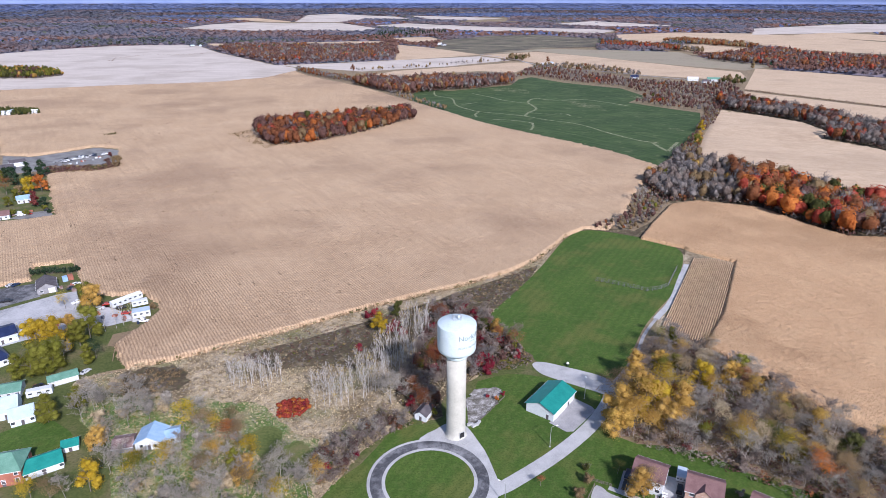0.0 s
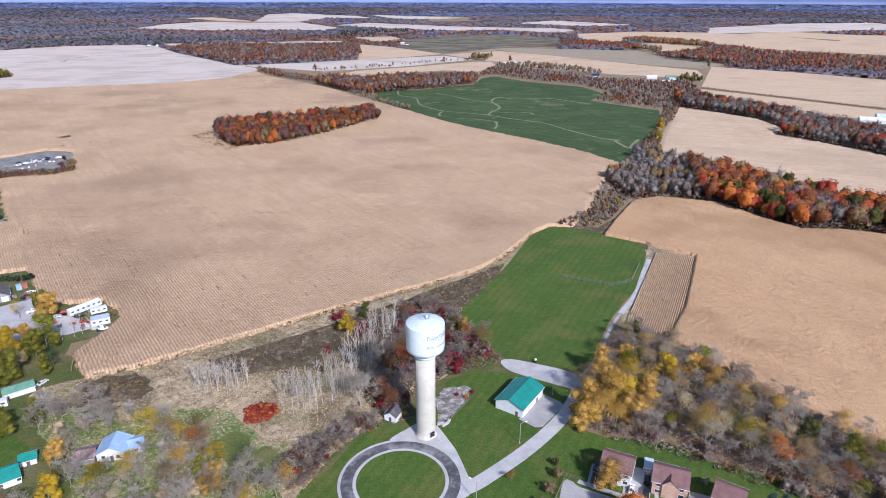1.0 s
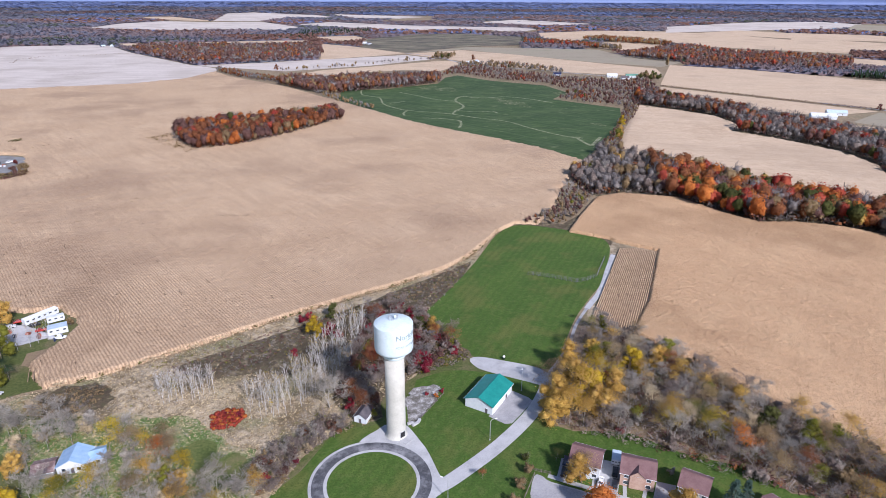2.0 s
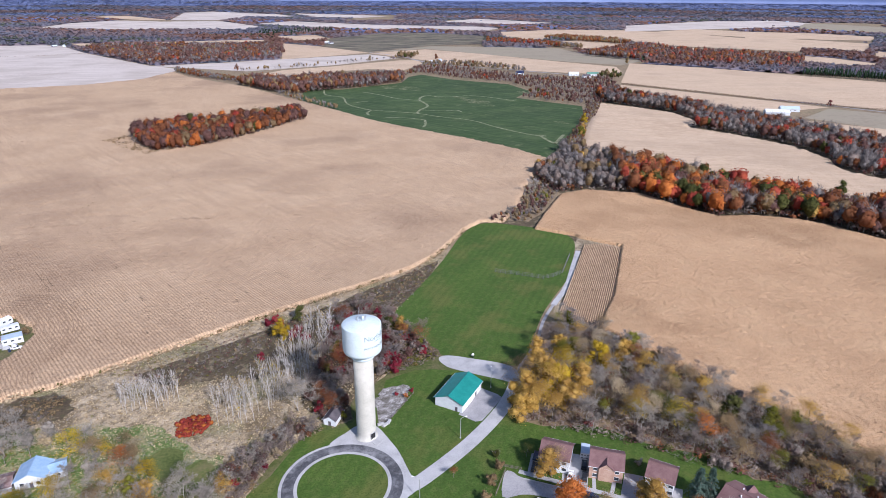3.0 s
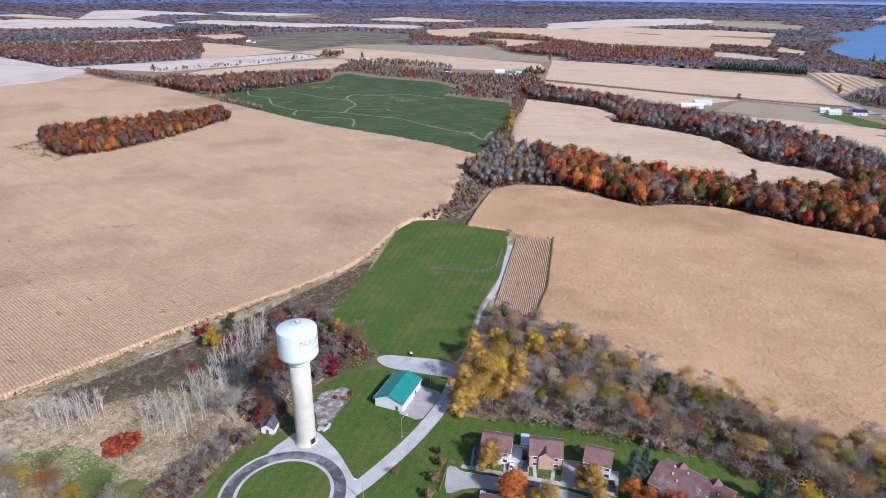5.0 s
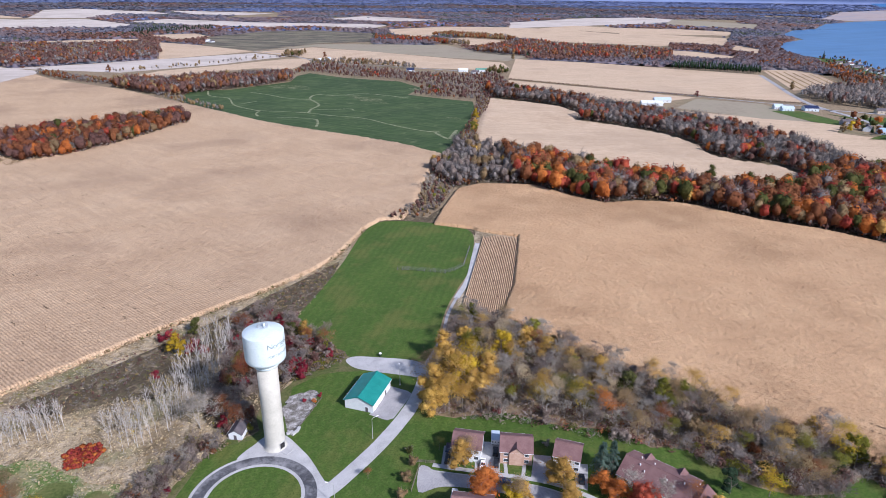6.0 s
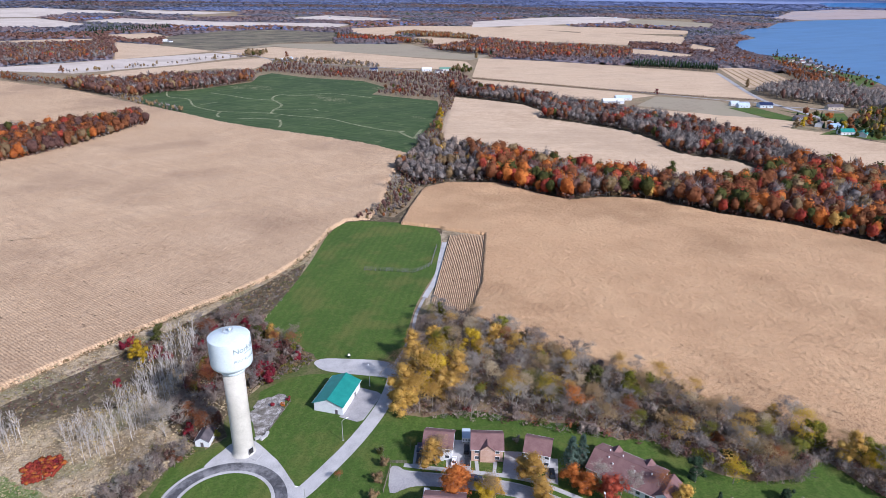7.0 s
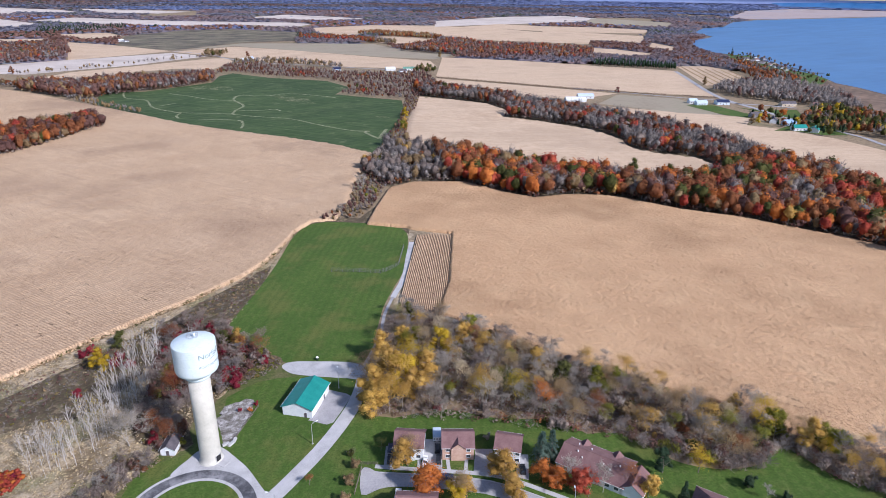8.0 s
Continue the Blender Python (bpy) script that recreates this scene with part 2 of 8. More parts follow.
LEAF = {
    "bare": [(0.27, 0.243, 0.21), (0.37, 0.338, 0.295), (0.49, 0.455, 0.40)],
    "greywood": [(0.185, 0.166, 0.156), (0.255, 0.231, 0.218), (0.335, 0.306, 0.29)],
    "rust": [(0.169, 0.068, 0.034), (0.257, 0.101, 0.046), (0.338, 0.142, 0.065)],
    "orange": [(0.36, 0.115, 0.034), (0.52, 0.175, 0.045), (0.66, 0.25, 0.065)],
    "red": [(0.285, 0.051, 0.038), (0.405, 0.078, 0.048), (0.510, 0.120, 0.068)],
    "yellow": [(0.37, 0.25, 0.02), (0.50, 0.355, 0.03), (0.60, 0.44, 0.06)],
    "olive": [(0.12, 0.128, 0.02), (0.185, 0.185, 0.03), (0.25, 0.24, 0.05)],
    "green": [(0.054, 0.062, 0.019), (0.092, 0.100, 0.030), (0.142, 0.142, 0.047)],
    "conifer": [(0.023, 0.047, 0.026), (0.039, 0.072, 0.039), (0.065, 0.104, 0.058)],
    "gold": [(0.375, 0.232, 0.055), (0.51, 0.322, 0.083), (0.635, 0.43, 0.135)],
    "brown": [(0.189, 0.132, 0.074), (0.284, 0.203, 0.108), (0.392, 0.284, 0.155)],
    # foliage for far woods: air haze is mixed into these colours
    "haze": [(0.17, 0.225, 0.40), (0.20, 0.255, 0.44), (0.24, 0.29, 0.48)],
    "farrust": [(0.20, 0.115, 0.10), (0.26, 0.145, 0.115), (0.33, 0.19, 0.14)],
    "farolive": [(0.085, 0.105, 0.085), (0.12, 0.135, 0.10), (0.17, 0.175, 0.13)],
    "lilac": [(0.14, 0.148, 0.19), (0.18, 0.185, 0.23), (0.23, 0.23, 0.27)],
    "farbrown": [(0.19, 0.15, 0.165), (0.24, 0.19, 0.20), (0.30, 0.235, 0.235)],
    "straw": [(0.36, 0.28, 0.17), (0.50, 0.405, 0.265), (0.63, 0.53, 0.37)],
    "plum": [(0.123, 0.070, 0.061), (0.174, 0.096, 0.081), (0.239, 0.131, 0.109)],
    "crimson": [(0.17, 0.018, 0.03), (0.25, 0.028, 0.045), (0.33, 0.05, 0.065)],
    "bluegreen": [(0.06, 0.105, 0.085), (0.095, 0.15, 0.12), (0.14, 0.205, 0.165)],
    "thicket": [(0.195, 0.155, 0.135), (0.28, 0.23, 0.20), (0.38, 0.32, 0.28)],
    "purple": [(0.125, 0.037, 0.037), (0.200, 0.050, 0.050), (0.275, 0.088, 0.062)],
}
for k, c in LEAF.items():
    M[k] = mat(k + ("_twigs" if k in ("bare", "lilac", "greywood", "haze") else "_foliage"), c, 0.15, 10, island=0.08 if k in ("lilac", "haze", "farbrown", "farrust", "farolive") else 0.2, each=0.15, spec=0.15, leaf=0.42)
M["bark"] = mat("grey_bark", [(0.13, 0.11, 0.09), (0.2, 0.175, 0.15), (0.27, 0.24, 0.21)], 1.2, 6, world_space=False)
M["palebark"] = mat("pale_grey_bark", [(0.27, 0.25, 0.225), (0.37, 0.345, 0.315), (0.46, 0.435, 0.40)], 1.2, 6, world_space=False)
M["birchbark"] = mat("pale_birch_bark", [(0.42, 0.395, 0.365), (0.54, 0.515, 0.485), (0.64, 0.615, 0.585)], 1.2, 6, world_space=False)


# ---- building helpers ----
FLAT, FAR = 1800.0, 4900.0


def lay(x, y):
    """Plan (x, y) to the land: flat near by; beyond, distances shrink and the land rises gently, so that the horizon, tens of kilometres off, lies within reach."""
    x, y = np.asarray(x, float), np.asarray(y, float)
    R = np.maximum(np.hypot(x, y), 1e-6)
    span = FAR - FLAT
    r = np.where(R <= FLAT, R, FLAT + span * (1 - np.exp(-(R - FLAT) / span)))
    s = r / R
    return x * s, y * s, EYE * (1 - s), s


def link(name, me, parent=None, label=""):
    ob = new(name, me)
    if parent is not None:
        ob.parent = parent
    return tagged(ob, label) if label else ob


def part(name, bm, material, parent=None, label="", smooth=False):
    """Links a bmesh as one mesh object under a thing or a part."""
    me = bpy.data.meshes.new(name)
    bm.to_mesh(me)
    bm.free()
    for m in material if isinstance(material, (list, tuple)) else [material]:
        me.materials.append(m)
    if smooth:
        me.shade_smooth()
    return link(name, me, parent, label)


def empty(name, x, y, rz=0.0, z=0.0):
    ob = new(name)
    ob.empty_display_size = 0.5
    ob.matrix_basis = pose(x, y, z, 0, 0, rz)
    return ob


def quick_mesh(name, verts, faces, mats, index=None, normals=None):
    """A mesh from arrays; faces all of one size. normals: soft shading, one a vertex, as foliage has it."""
    me = bpy.data.meshes.new(name)
    verts, faces = np.asarray(verts, np.float32), np.asarray(faces, np.int32)
    k = faces.shape[1]
    me.vertices.add(len(verts))
    me.vertices.foreach_set("co", verts.ravel())
    me.loops.add(faces.size)
    me.loops.foreach_set("vertex_index", faces.ravel())
    me.polygons.add(len(faces))
    me.polygons.foreach_set("loop_start", np.arange(0, faces.size, k, dtype=np.int32))
    me.polygons.foreach_set("loop_total", np.full(len(faces), k, np.int32))
    for m in mats:
        me.materials.append(m)
    if index is not None:
        me.polygons.foreach_set("material_index", np.asarray(index, np.int32))
    me.update(calc_edges=True)
    if normals is not None:
        me.shade_smooth()
        me.normals_split_custom_set_from_vertices(np.asarray(normals, np.float32))
    return me


def facing(V, Fq, Nv):
    """Turns faces so that each looks the way of its normals."""
    e1, e2 = V[Fq[:, 1]] - V[Fq[:, 0]], V[Fq[:, 3]] - V[Fq[:, 0]]
    away = (np.cross(e1, e2) * Nv[Fq[:, 0]]).sum(1) < 0
    Fq[away] = Fq[away][:, ::-1]
    return Fq


def inside(x, y, poly):
    x, y = np.asarray(x, float), np.asarray(y, float)
    res = np.zeros(x.shape, bool)
    px, py = np.array([p[0] for p in poly]), np.array([p[1] for p in poly])
    j = len(poly) - 1
    for i in range(len(poly)):
        c = ((py[i] > y) != (py[j] > y))
        with np.errstate(divide="ignore", invalid="ignore"):
            xs = (px[j] - px[i]) * (y - py[i]) / (py[j] - py[i]) + px[i]
        res ^= c & (x < xs)
        j = i
    return res


def curve(points, steps=6, closed=True):
    """Rounds an outline (Catmull-Rom)."""
    n, out = len(points), []
    P = [Vector((*p, 0)) for p in points]
    last = n if closed else n - 1
    for i in range(last):
        a, b, c, d = (P[(i + k) % n] if closed else P[min(max(i + k, 0), n - 1)] for k in (-1, 0, 1, 2))
        for s in range(steps):
            t = s / steps
            q = 0.5 * (2 * b + (c - a) * t + (2 * a - 5 * b + 4 * c - d) * t * t + (3 * b - a - 3 * c + d) * t ** 3)
            out.append((q.x, q.y))
    if not closed:
        out.append((P[-1].x, P[-1].y))
    return out


def add_box(bm, cx, cy, cz, sx, sy, sz, rz=0.0):
    m = pose(cx, cy, cz, 0, 0, rz) @ Matrix.Diagonal((sx, sy, sz, 1))
    return bmesh.ops.create_cube(bm, size=1.0, matrix=m)["verts"]


def add_tube(bm, a, b, r0, r1, seg=8, caps=True):
    a, b = Vector(a), Vector(b)
    d = b - a
    m = Matrix.Translation((a + b) / 2) @ d.to_track_quat("Z", "Y").to_matrix().to_4x4()
    bmesh.ops.create_cone(bm, cap_ends=caps, segments=seg, radius1=r0, radius2=r1, depth=d.length, matrix=m)


def patch(name, outline, z, material, label="", category="", round_steps=0, cell=None, thick=0.0):
    """A sheet of ground with that outline (plan), laid on the land; cut into cells where the land rises."""
    pts = curve(outline, round_steps) if round_steps else outline
    bm = bmesh.new()
    area = sum(pts[i - 1][0] * pts[i][1] - pts[i][0] * pts[i - 1][1] for i in range(len(pts)))
    if area < 0:
        pts = pts[::-1]
    vs = [bm.verts.new((x, y, 0)) for x, y in pts]
    f = bm.faces.new(vs)
    far = max(math.hypot(x, y) for x, y in pts)
    near = min(math.hypot(x, y) for x, y in pts)
    bmesh.ops.triangulate(bm, faces=[f])
    if far > FLAT * 0.9:
        step = cell or max(60.0, 0.05 * near)
        for ax in (0, 1):
            lo, hi = min(p[ax] for p in pts), max(p[ax] for p in pts)
            st = max(step, (hi - lo) / 60)
            k = lo + st
            while k < hi:
                n = Vector((1, 0, 0)) if ax == 0 else Vector((0, 1, 0))
                bmesh.ops.bisect_plane(bm, geom=bm.verts[:] + bm.edges[:] + bm.faces[:], plane_co=n * k, plane_no=n, dist=0.01)
                k += st
    xs, ys, zs, ss = lay([v.co.x for v in bm.verts], [v.co.y for v in bm.verts])
    for v, a, b, c, s in zip(bm.verts, xs, ys, zs, ss):
        lift = z + (0.6 if s < 0.999 else 0.0)
        v.co = (a, b, c + lift)
    if thick:
        ex = bmesh.ops.extrude_face_region(bm, geom=bm.faces[:])
        for v in [g for g in ex["geom"] if isinstance(g, bmesh.types.BMVert)]:
            v.co.z += thick
    bmesh.ops.recalc_face_normals(bm, faces=bm.faces[:])
    ob = part(name, bm, material)
    return tagged(ob, label, category or "ground", kind="structure")


def ribbon(name, line, width, z, material, label="", category="road", steps=6, parent=None):
    """A strip of even width along a line (plan)."""
    pts = curve(line, steps, False) if steps else line
    bm = bmesh.new()
    prev = None
    w = width / 2
    for i, (x, y) in enumerate(pts):
        a, b = pts[max(i - 1, 0)], pts[min(i + 1, len(pts) - 1)]
        d = Vector((b[0] - a[0], b[1] - a[1], 0)).normalized()
        quad = []
        for s in (-w, w):
            X, Y, Z, S = lay(x - d.y * s, y + d.x * s)
            quad.append(bm.verts.new((float(X), float(Y), float(Z) + z + (0.7 if S < 0.999 else 0))))
        if prev:
            bm.faces.new((prev[0], prev[1], quad[1], quad[0]))
        prev = quad
    bmesh.ops.recalc_face_normals(bm, faces=bm.faces[:])
    for f in bm.faces:
        if f.normal.z < 0:
            f.normal_flip()
    ob = part(name, bm, material, parent)
    return tagged(ob, label, category, kind="structure") if parent is None else ob


def crop(name, outline, cell, height, material, label, seed=1, rough=0.35, span=None):
    """Standing corn: a rough sheet at the height of the tassels that falls to the ground at its edges. span: only the part between these two y."""
    px, py = [p[0] for p in outline], [p[1] for p in outline]
    gx, gy = np.arange(min(px) - cell, max(px) + 2 * cell, cell), np.arange(min(py) - cell, max(py) + 2 * cell, cell)
    rng = np.random.default_rng(seed)
    X, Y = np.meshgrid(gx, gy, indexing="ij")
    J = rng.uniform(-0.3, 0.3, (2, *X.shape)) * cell
    X, Y = X + J[0], Y + J[1]
    ins = inside(X, Y, outline)
    Z = np.where(ins, height + rng.normal(0, rough * 0.5, X.shape), -0.4)
    nx, ny = X.shape
    ids = np.arange(nx * ny).reshape(nx, ny)
    quads = np.stack([ids[:-1, :-1], ids[1:, :-1], ids[1:, 1:], ids[:-1, 1:]], -1).reshape(-1, 4)
    keep = ins.ravel()[quads].any(1)
    if span:
        row = Y.ravel()[quads[:, 0]]
        keep &= (row >= span[0]) & (row < span[1])
    quads = quads[keep]
    used, inv = np.unique(quads, return_inverse=True)
    a, b, c, s = lay(X.ravel()[used], Y.ravel()[used])
    me = quick_mesh(name, np.stack([a, b, c + Z.ravel()[used]], 1), inv.reshape(-1, 4), [material])
    return tagged(link(name, me), label, "field", kind="structure")


def scatter(outline, gap, seed, keep=1.0):
    """Jittered places inside an outline, about one every gap metres."""
    rng = np.random.default_rng(seed)
    px, py = [p[0] for p in outline], [p[1] for p in outline]
    X, Y = np.meshgrid(np.arange(min(px), max(px), gap), np.arange(min(py), max(py), gap), indexing="ij")
    X, Y = X + rng.uniform(-0.48, 0.48, X.shape) * gap, Y + rng.uniform(-0.48, 0.48, X.shape) * gap
    ok = inside(X, Y, outline) & (rng.random(X.shape) < keep)
    return np.stack([X[ok], Y[ok]], 1)


def ball(n):
    """Directions and quads of a sphere made of a cube cut n times."""
    g = np.linspace(-1, 1, n + 1)
    V, ids, Fq = [], {}, []

    def at(p):
        k = tuple(np.round(p, 5))
        if k not in ids:
            ids[k] = len(V)
            V.append(k)
        return ids[k]
    for ax in range(3):
        for sg in (-1, 1):
            for i in range(n):
                for j in range(n):
                    q = []
                    for u, v in ((i, j), (i + 1, j), (i + 1, j + 1), (i, j + 1)):
                        p = [0.0, 0.0, 0.0]
                        p[ax], p[(ax + 1) % 3], p[(ax + 2) % 3] = sg, g[u], g[v]
                        q.append(at(p))
                    Fq.append(q if sg > 0 else q[::-1])
    V = np.array(V)
    return V / np.linalg.norm(V, axis=1, keepdims=True), np.array(Fq)


def ragged(outline, amp, seed=1, steps=8):
    """A rounded outline with an uneven edge."""
    out = []
    f = 0.55 / amp
    for x, y in curve(outline, steps):
        dx, dy = (amp * noise.noise((x * f, y * f, seed + k)) + 0.3 * amp * noise.noise((x * f * 3, y * f * 3, seed + k)) for k in (0, 9))
        out.append((x + dx, y + dy))
    return out


def canopy(name, pos, height, mix, label, quads=60, seed=1, spread=0.36, trunk=True, category="woods", wide=None, body=True, drift=0.03, mixed=0.7):
    """Many trees far off as one piece of stuff: each a trunk and a lumpy cloud of leaf clumps, or of twigs where bare."""
    rng = np.random.default_rng(seed)
    N = len(pos)
    if N == 0:
        return None
    x, y, z, s = lay(pos[:, 0], pos[:, 1])
    kinds = list(mix)
    w = np.array([mix[k] for k in kinds], float)
    # neighbours share their kind now and then, so the colours come in drifts
    field = np.array([noise.noise((p[0] * drift, p[1] * drift, seed)) for p in pos])
    u = np.clip(rng.random(N) * mixed + (1 - mixed) * np.clip(field * 1.4 + 0.5, 0, 1), 0, 0.9999)
    kind = np.searchsorted(np.cumsum(w / w.sum()), u)
    kind = np.clip(kind, 0, len(kinds) - 1)
    h = height * rng.uniform(0.65, 1.25, N) * s
    con = np.array([k == "conifer" for k in kinds])[kind]
    bare = np.array([k in ("bare", "greywood") for k in kinds])[kind]
    r = h * spread * rng.uniform(0.8, 1.25, N) * np.where(con, 0.65, np.where(bare, 1.2, 1.0))
    if wide is not None:
        r = np.maximum(r, wide * s)
    lobes = 9
    L = rng.normal(size=(N, lobes, 3)) + np.array([0, 0, 0.25])
    L /= np.linalg.norm(L, axis=-1, keepdims=True)
    # the crown's body: a lumpy ball whose bulges follow the lobes
    D, DF = ball(3 if quads >= 60 else 2 if quads > 9 else 1)

    def bulge(d):
        near = np.einsum("nkc,nlc->nkl", d, L).max(-1)
        return 0.5 + 0.5 * np.clip(near, 0, 1) ** 2.5

    taper = np.where(con, 1.0, 0.0)[:, None]
    flat = np.minimum(1.0, h / (1.6 * r))

    def lift(d, rad):
        q = d * rad[..., None]
        frac = np.clip(q[..., 2] * 0.5 + 0.5, 0, 1)
        q[..., :2] *= (1 - taper * frac * 0.9)[..., None]
        out = np.empty_like(q)
        out[..., 0] = x[:, None] + q[..., 0] * r[:, None]
        out[..., 1] = y[:, None] + q[..., 1] * r[:, None]
        out[..., 2] = z[:, None] + np.maximum(0.04 * h[:, None], (h * 0.54)[:, None] + q[..., 2] * (h * 0.46)[:, None])
        return out
    d0 = np.broadcast_to(D, (N, *D.shape))
    core = lift(d0, bulge(d0) * rng.uniform(0.75, 1.0, d0.shape[:2]) * np.where(bare, 0.55, 0.85)[:, None])
    dq = rng.normal(size=(N, quads, 3)) + np.array([0, 0, 0.3])
    dq /= np.linalg.norm(dq, axis=-1, keepdims=True)
    if wide is not None:
        dq[..., 2] = np.abs(dq[..., 2])
    P = lift(dq, bulge(dq) * np.where(bare[:, None], rng.uniform(0.45, 1.08, (N, quads)), rng.uniform(0.68, 1.0, (N, quads))))
    size = ((2.2 if quads >= 30 else 2.1 if body else 1.5) * r / math.sqrt(quads))[:, None, None] * rng.uniform(0.5, 1.2, (N, quads, 1))
    out = dq + np.array([0, 0, 0.15]) + rng.normal(0, 0.38, dq.shape)
    a = np.cross(out, rng.normal(size=out.shape))
    a /= np.linalg.norm(a, axis=-1, keepdims=True)
    b = np.cross(out, a)
    b /= np.linalg.norm(b, axis=-1, keepdims=True)
    # bare crowns: thin twigs that fan upwards
    tw = dq * np.array([1, 1, 0.5]) + np.array([0, 0, 0.9]) + rng.normal(0, 0.3, dq.shape)
    tw /= np.linalg.norm(tw, axis=-1, keepdims=True)
    bm_ = bare[:, None, None]
    a = np.where(bm_, tw, a)
    b2 = np.cross(a, dq + rng.normal(0, 0.35, a.shape))
    b2 /= np.linalg.norm(b2, axis=-1, keepdims=True) + 1e-9
    b = np.where(bm_, b2, b)
    a[..., 2] *= flat[:, None]
    b[..., 2] *= flat[:, None]
    la = np.where(bm_, size * 2.0, size) * 0.5
    lb = np.where(bm_, size * 0.24, size) * 0.5
    V = np.stack([P - a * la - b * lb, P + a * la - b * lb * 0.6, P + a * la + b * lb * 0.6, P - a * la + b * lb], 2).reshape(-1, 3)
    Fq = np.arange(len(V)).reshape(-1, 4)
    up = np.stack([np.ones(N), np.ones(N), 1 / flat], 1)[:, None]
    Fq = facing(V, Fq, dq.reshape(-1, 3).repeat(4, 0))
    Nv = np.cross(V[Fq[:, 1]] - V[Fq[:, 0]], V[Fq[:, 3]] - V[Fq[:, 0]])
    Nv = (Nv / (np.linalg.norm(Nv, axis=1, keepdims=True) + 1e-9)).repeat(4, 0)
    if body:
        # a leaf in a full crown shades with the crown's own roundness
        Nv = 0.3 * Nv + 0.7 * dq.reshape(-1, 3).repeat(4, 0)
        if wide is not None:
            Nv = 0.35 * Nv + np.array([0, 0, 0.65])
        Nv /= np.linalg.norm(Nv, axis=1, keepdims=True) + 1e-9
    idx = kind.repeat(quads)
    if body:
        n0 = len(V)
        V = np.concatenate([V, core.reshape(-1, 3)])
        Nc = d0 + rng.normal(0, 0.3, d0.shape)
        if wide is not None:
            # broad far clumps are seen from the side: their skirts shade like their tops
            Nc = 0.35 * Nc + np.array([0, 0, 0.65])
        Nc = Nc * up
        Nv = np.concatenate([Nv, (Nc / np.linalg.norm(Nc, axis=-1, keepdims=True)).reshape(-1, 3)])
        Fq = np.concatenate([Fq, (DF[None] + (n0 + len(D) * np.arange(N))[:, None, None]).reshape(-1, 4)])
        idx = np.concatenate([idx, kind.repeat(len(DF))])
    if trunk:
        tr = (h * 0.016)[:, None] * np.array([[1.0, -0.5, -0.5]])
        tq = (h * 0.016)[:, None] * np.array([[0, 0.87, -0.87]])
        base = np.stack([x[:, None] + tr, y[:, None] + tq, np.repeat(z[:, None] - 0.1, 3, 1)], -1)
        top = np.stack([x[:, None] + tr * 0.4, y[:, None] + tq * 0.4, np.repeat((z + h * 0.7)[:, None], 3, 1)], -1)
        n0 = len(V)
        V = np.concatenate([V, np.concatenate([base, top], 1).reshape(-1, 3)])
        Nv = np.concatenate([Nv, np.tile(np.array([[1, 0, 0], [-0.5, 0.87, 0], [-0.5, -0.87, 0]] * 2), (N, 1))])
        o = n0 + 6 * np.arange(N)[:, None, None]
        tf = np.array([[0, 1, 4, 3], [1, 2, 5, 4], [2, 0, 3, 5]])[None] + o
        Fq = np.concatenate([Fq, tf.reshape(-1, 4)])
        idx = np.concatenate([idx, np.full(3 * N, len(kinds))])
    me = quick_mesh(name, V, Fq, [M[k] for k in kinds] + [M["bark"]], idx, Nv)
    return tagged(link(name, me), label, category, kind="stuff")


# ---- the land ----
def land():
    """One sheet of ground to the horizon."""
    radii = [0.0]
    R = 30.0
    while R < 60000:
        radii.append(R)
        R *= 1.045
    turns = 240
    ang = np.linspace(0, 2 * np.pi, turns, endpoint=False)
    rr = np.array(radii[1:])
    X, Y = rr[:, None] * np.sin(ang), rr[:, None] * np.cos(ang)
    a, b, c, s = lay(X, Y)
    V = np.concatenate([np.array([[0, 0, 0]]), np.stack([a, b, c], -1).reshape(-1, 3)])
    ids = 1 + np.arange(len(rr) * turns).reshape(len(rr), turns)
    nxt = np.roll(ids, -1, 1)
    quads = np.stack([ids[:-1], ids[1:], nxt[1:], nxt[:-1]], -1).reshape(-1, 4)
    fan = np.stack([np.zeros(turns, int), ids[0], nxt[0], nxt[0]], -1)
    me = bpy.data.meshes.new("ground")
    me.from_pydata(V.tolist(), [], [f[:3] for f in fan.tolist()] + quads.tolist())
    me.materials.append(M["ground"])
    # the far rim, kilometres off, with blue haze painted into its colour
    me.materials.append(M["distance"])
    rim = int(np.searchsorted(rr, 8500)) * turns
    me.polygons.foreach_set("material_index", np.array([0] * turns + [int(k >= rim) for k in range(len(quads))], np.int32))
    me.update()
    tagged(link("ground", me), "brown autumn land, painted haze-blue towards the horizon", "ground", kind="structure")


land()
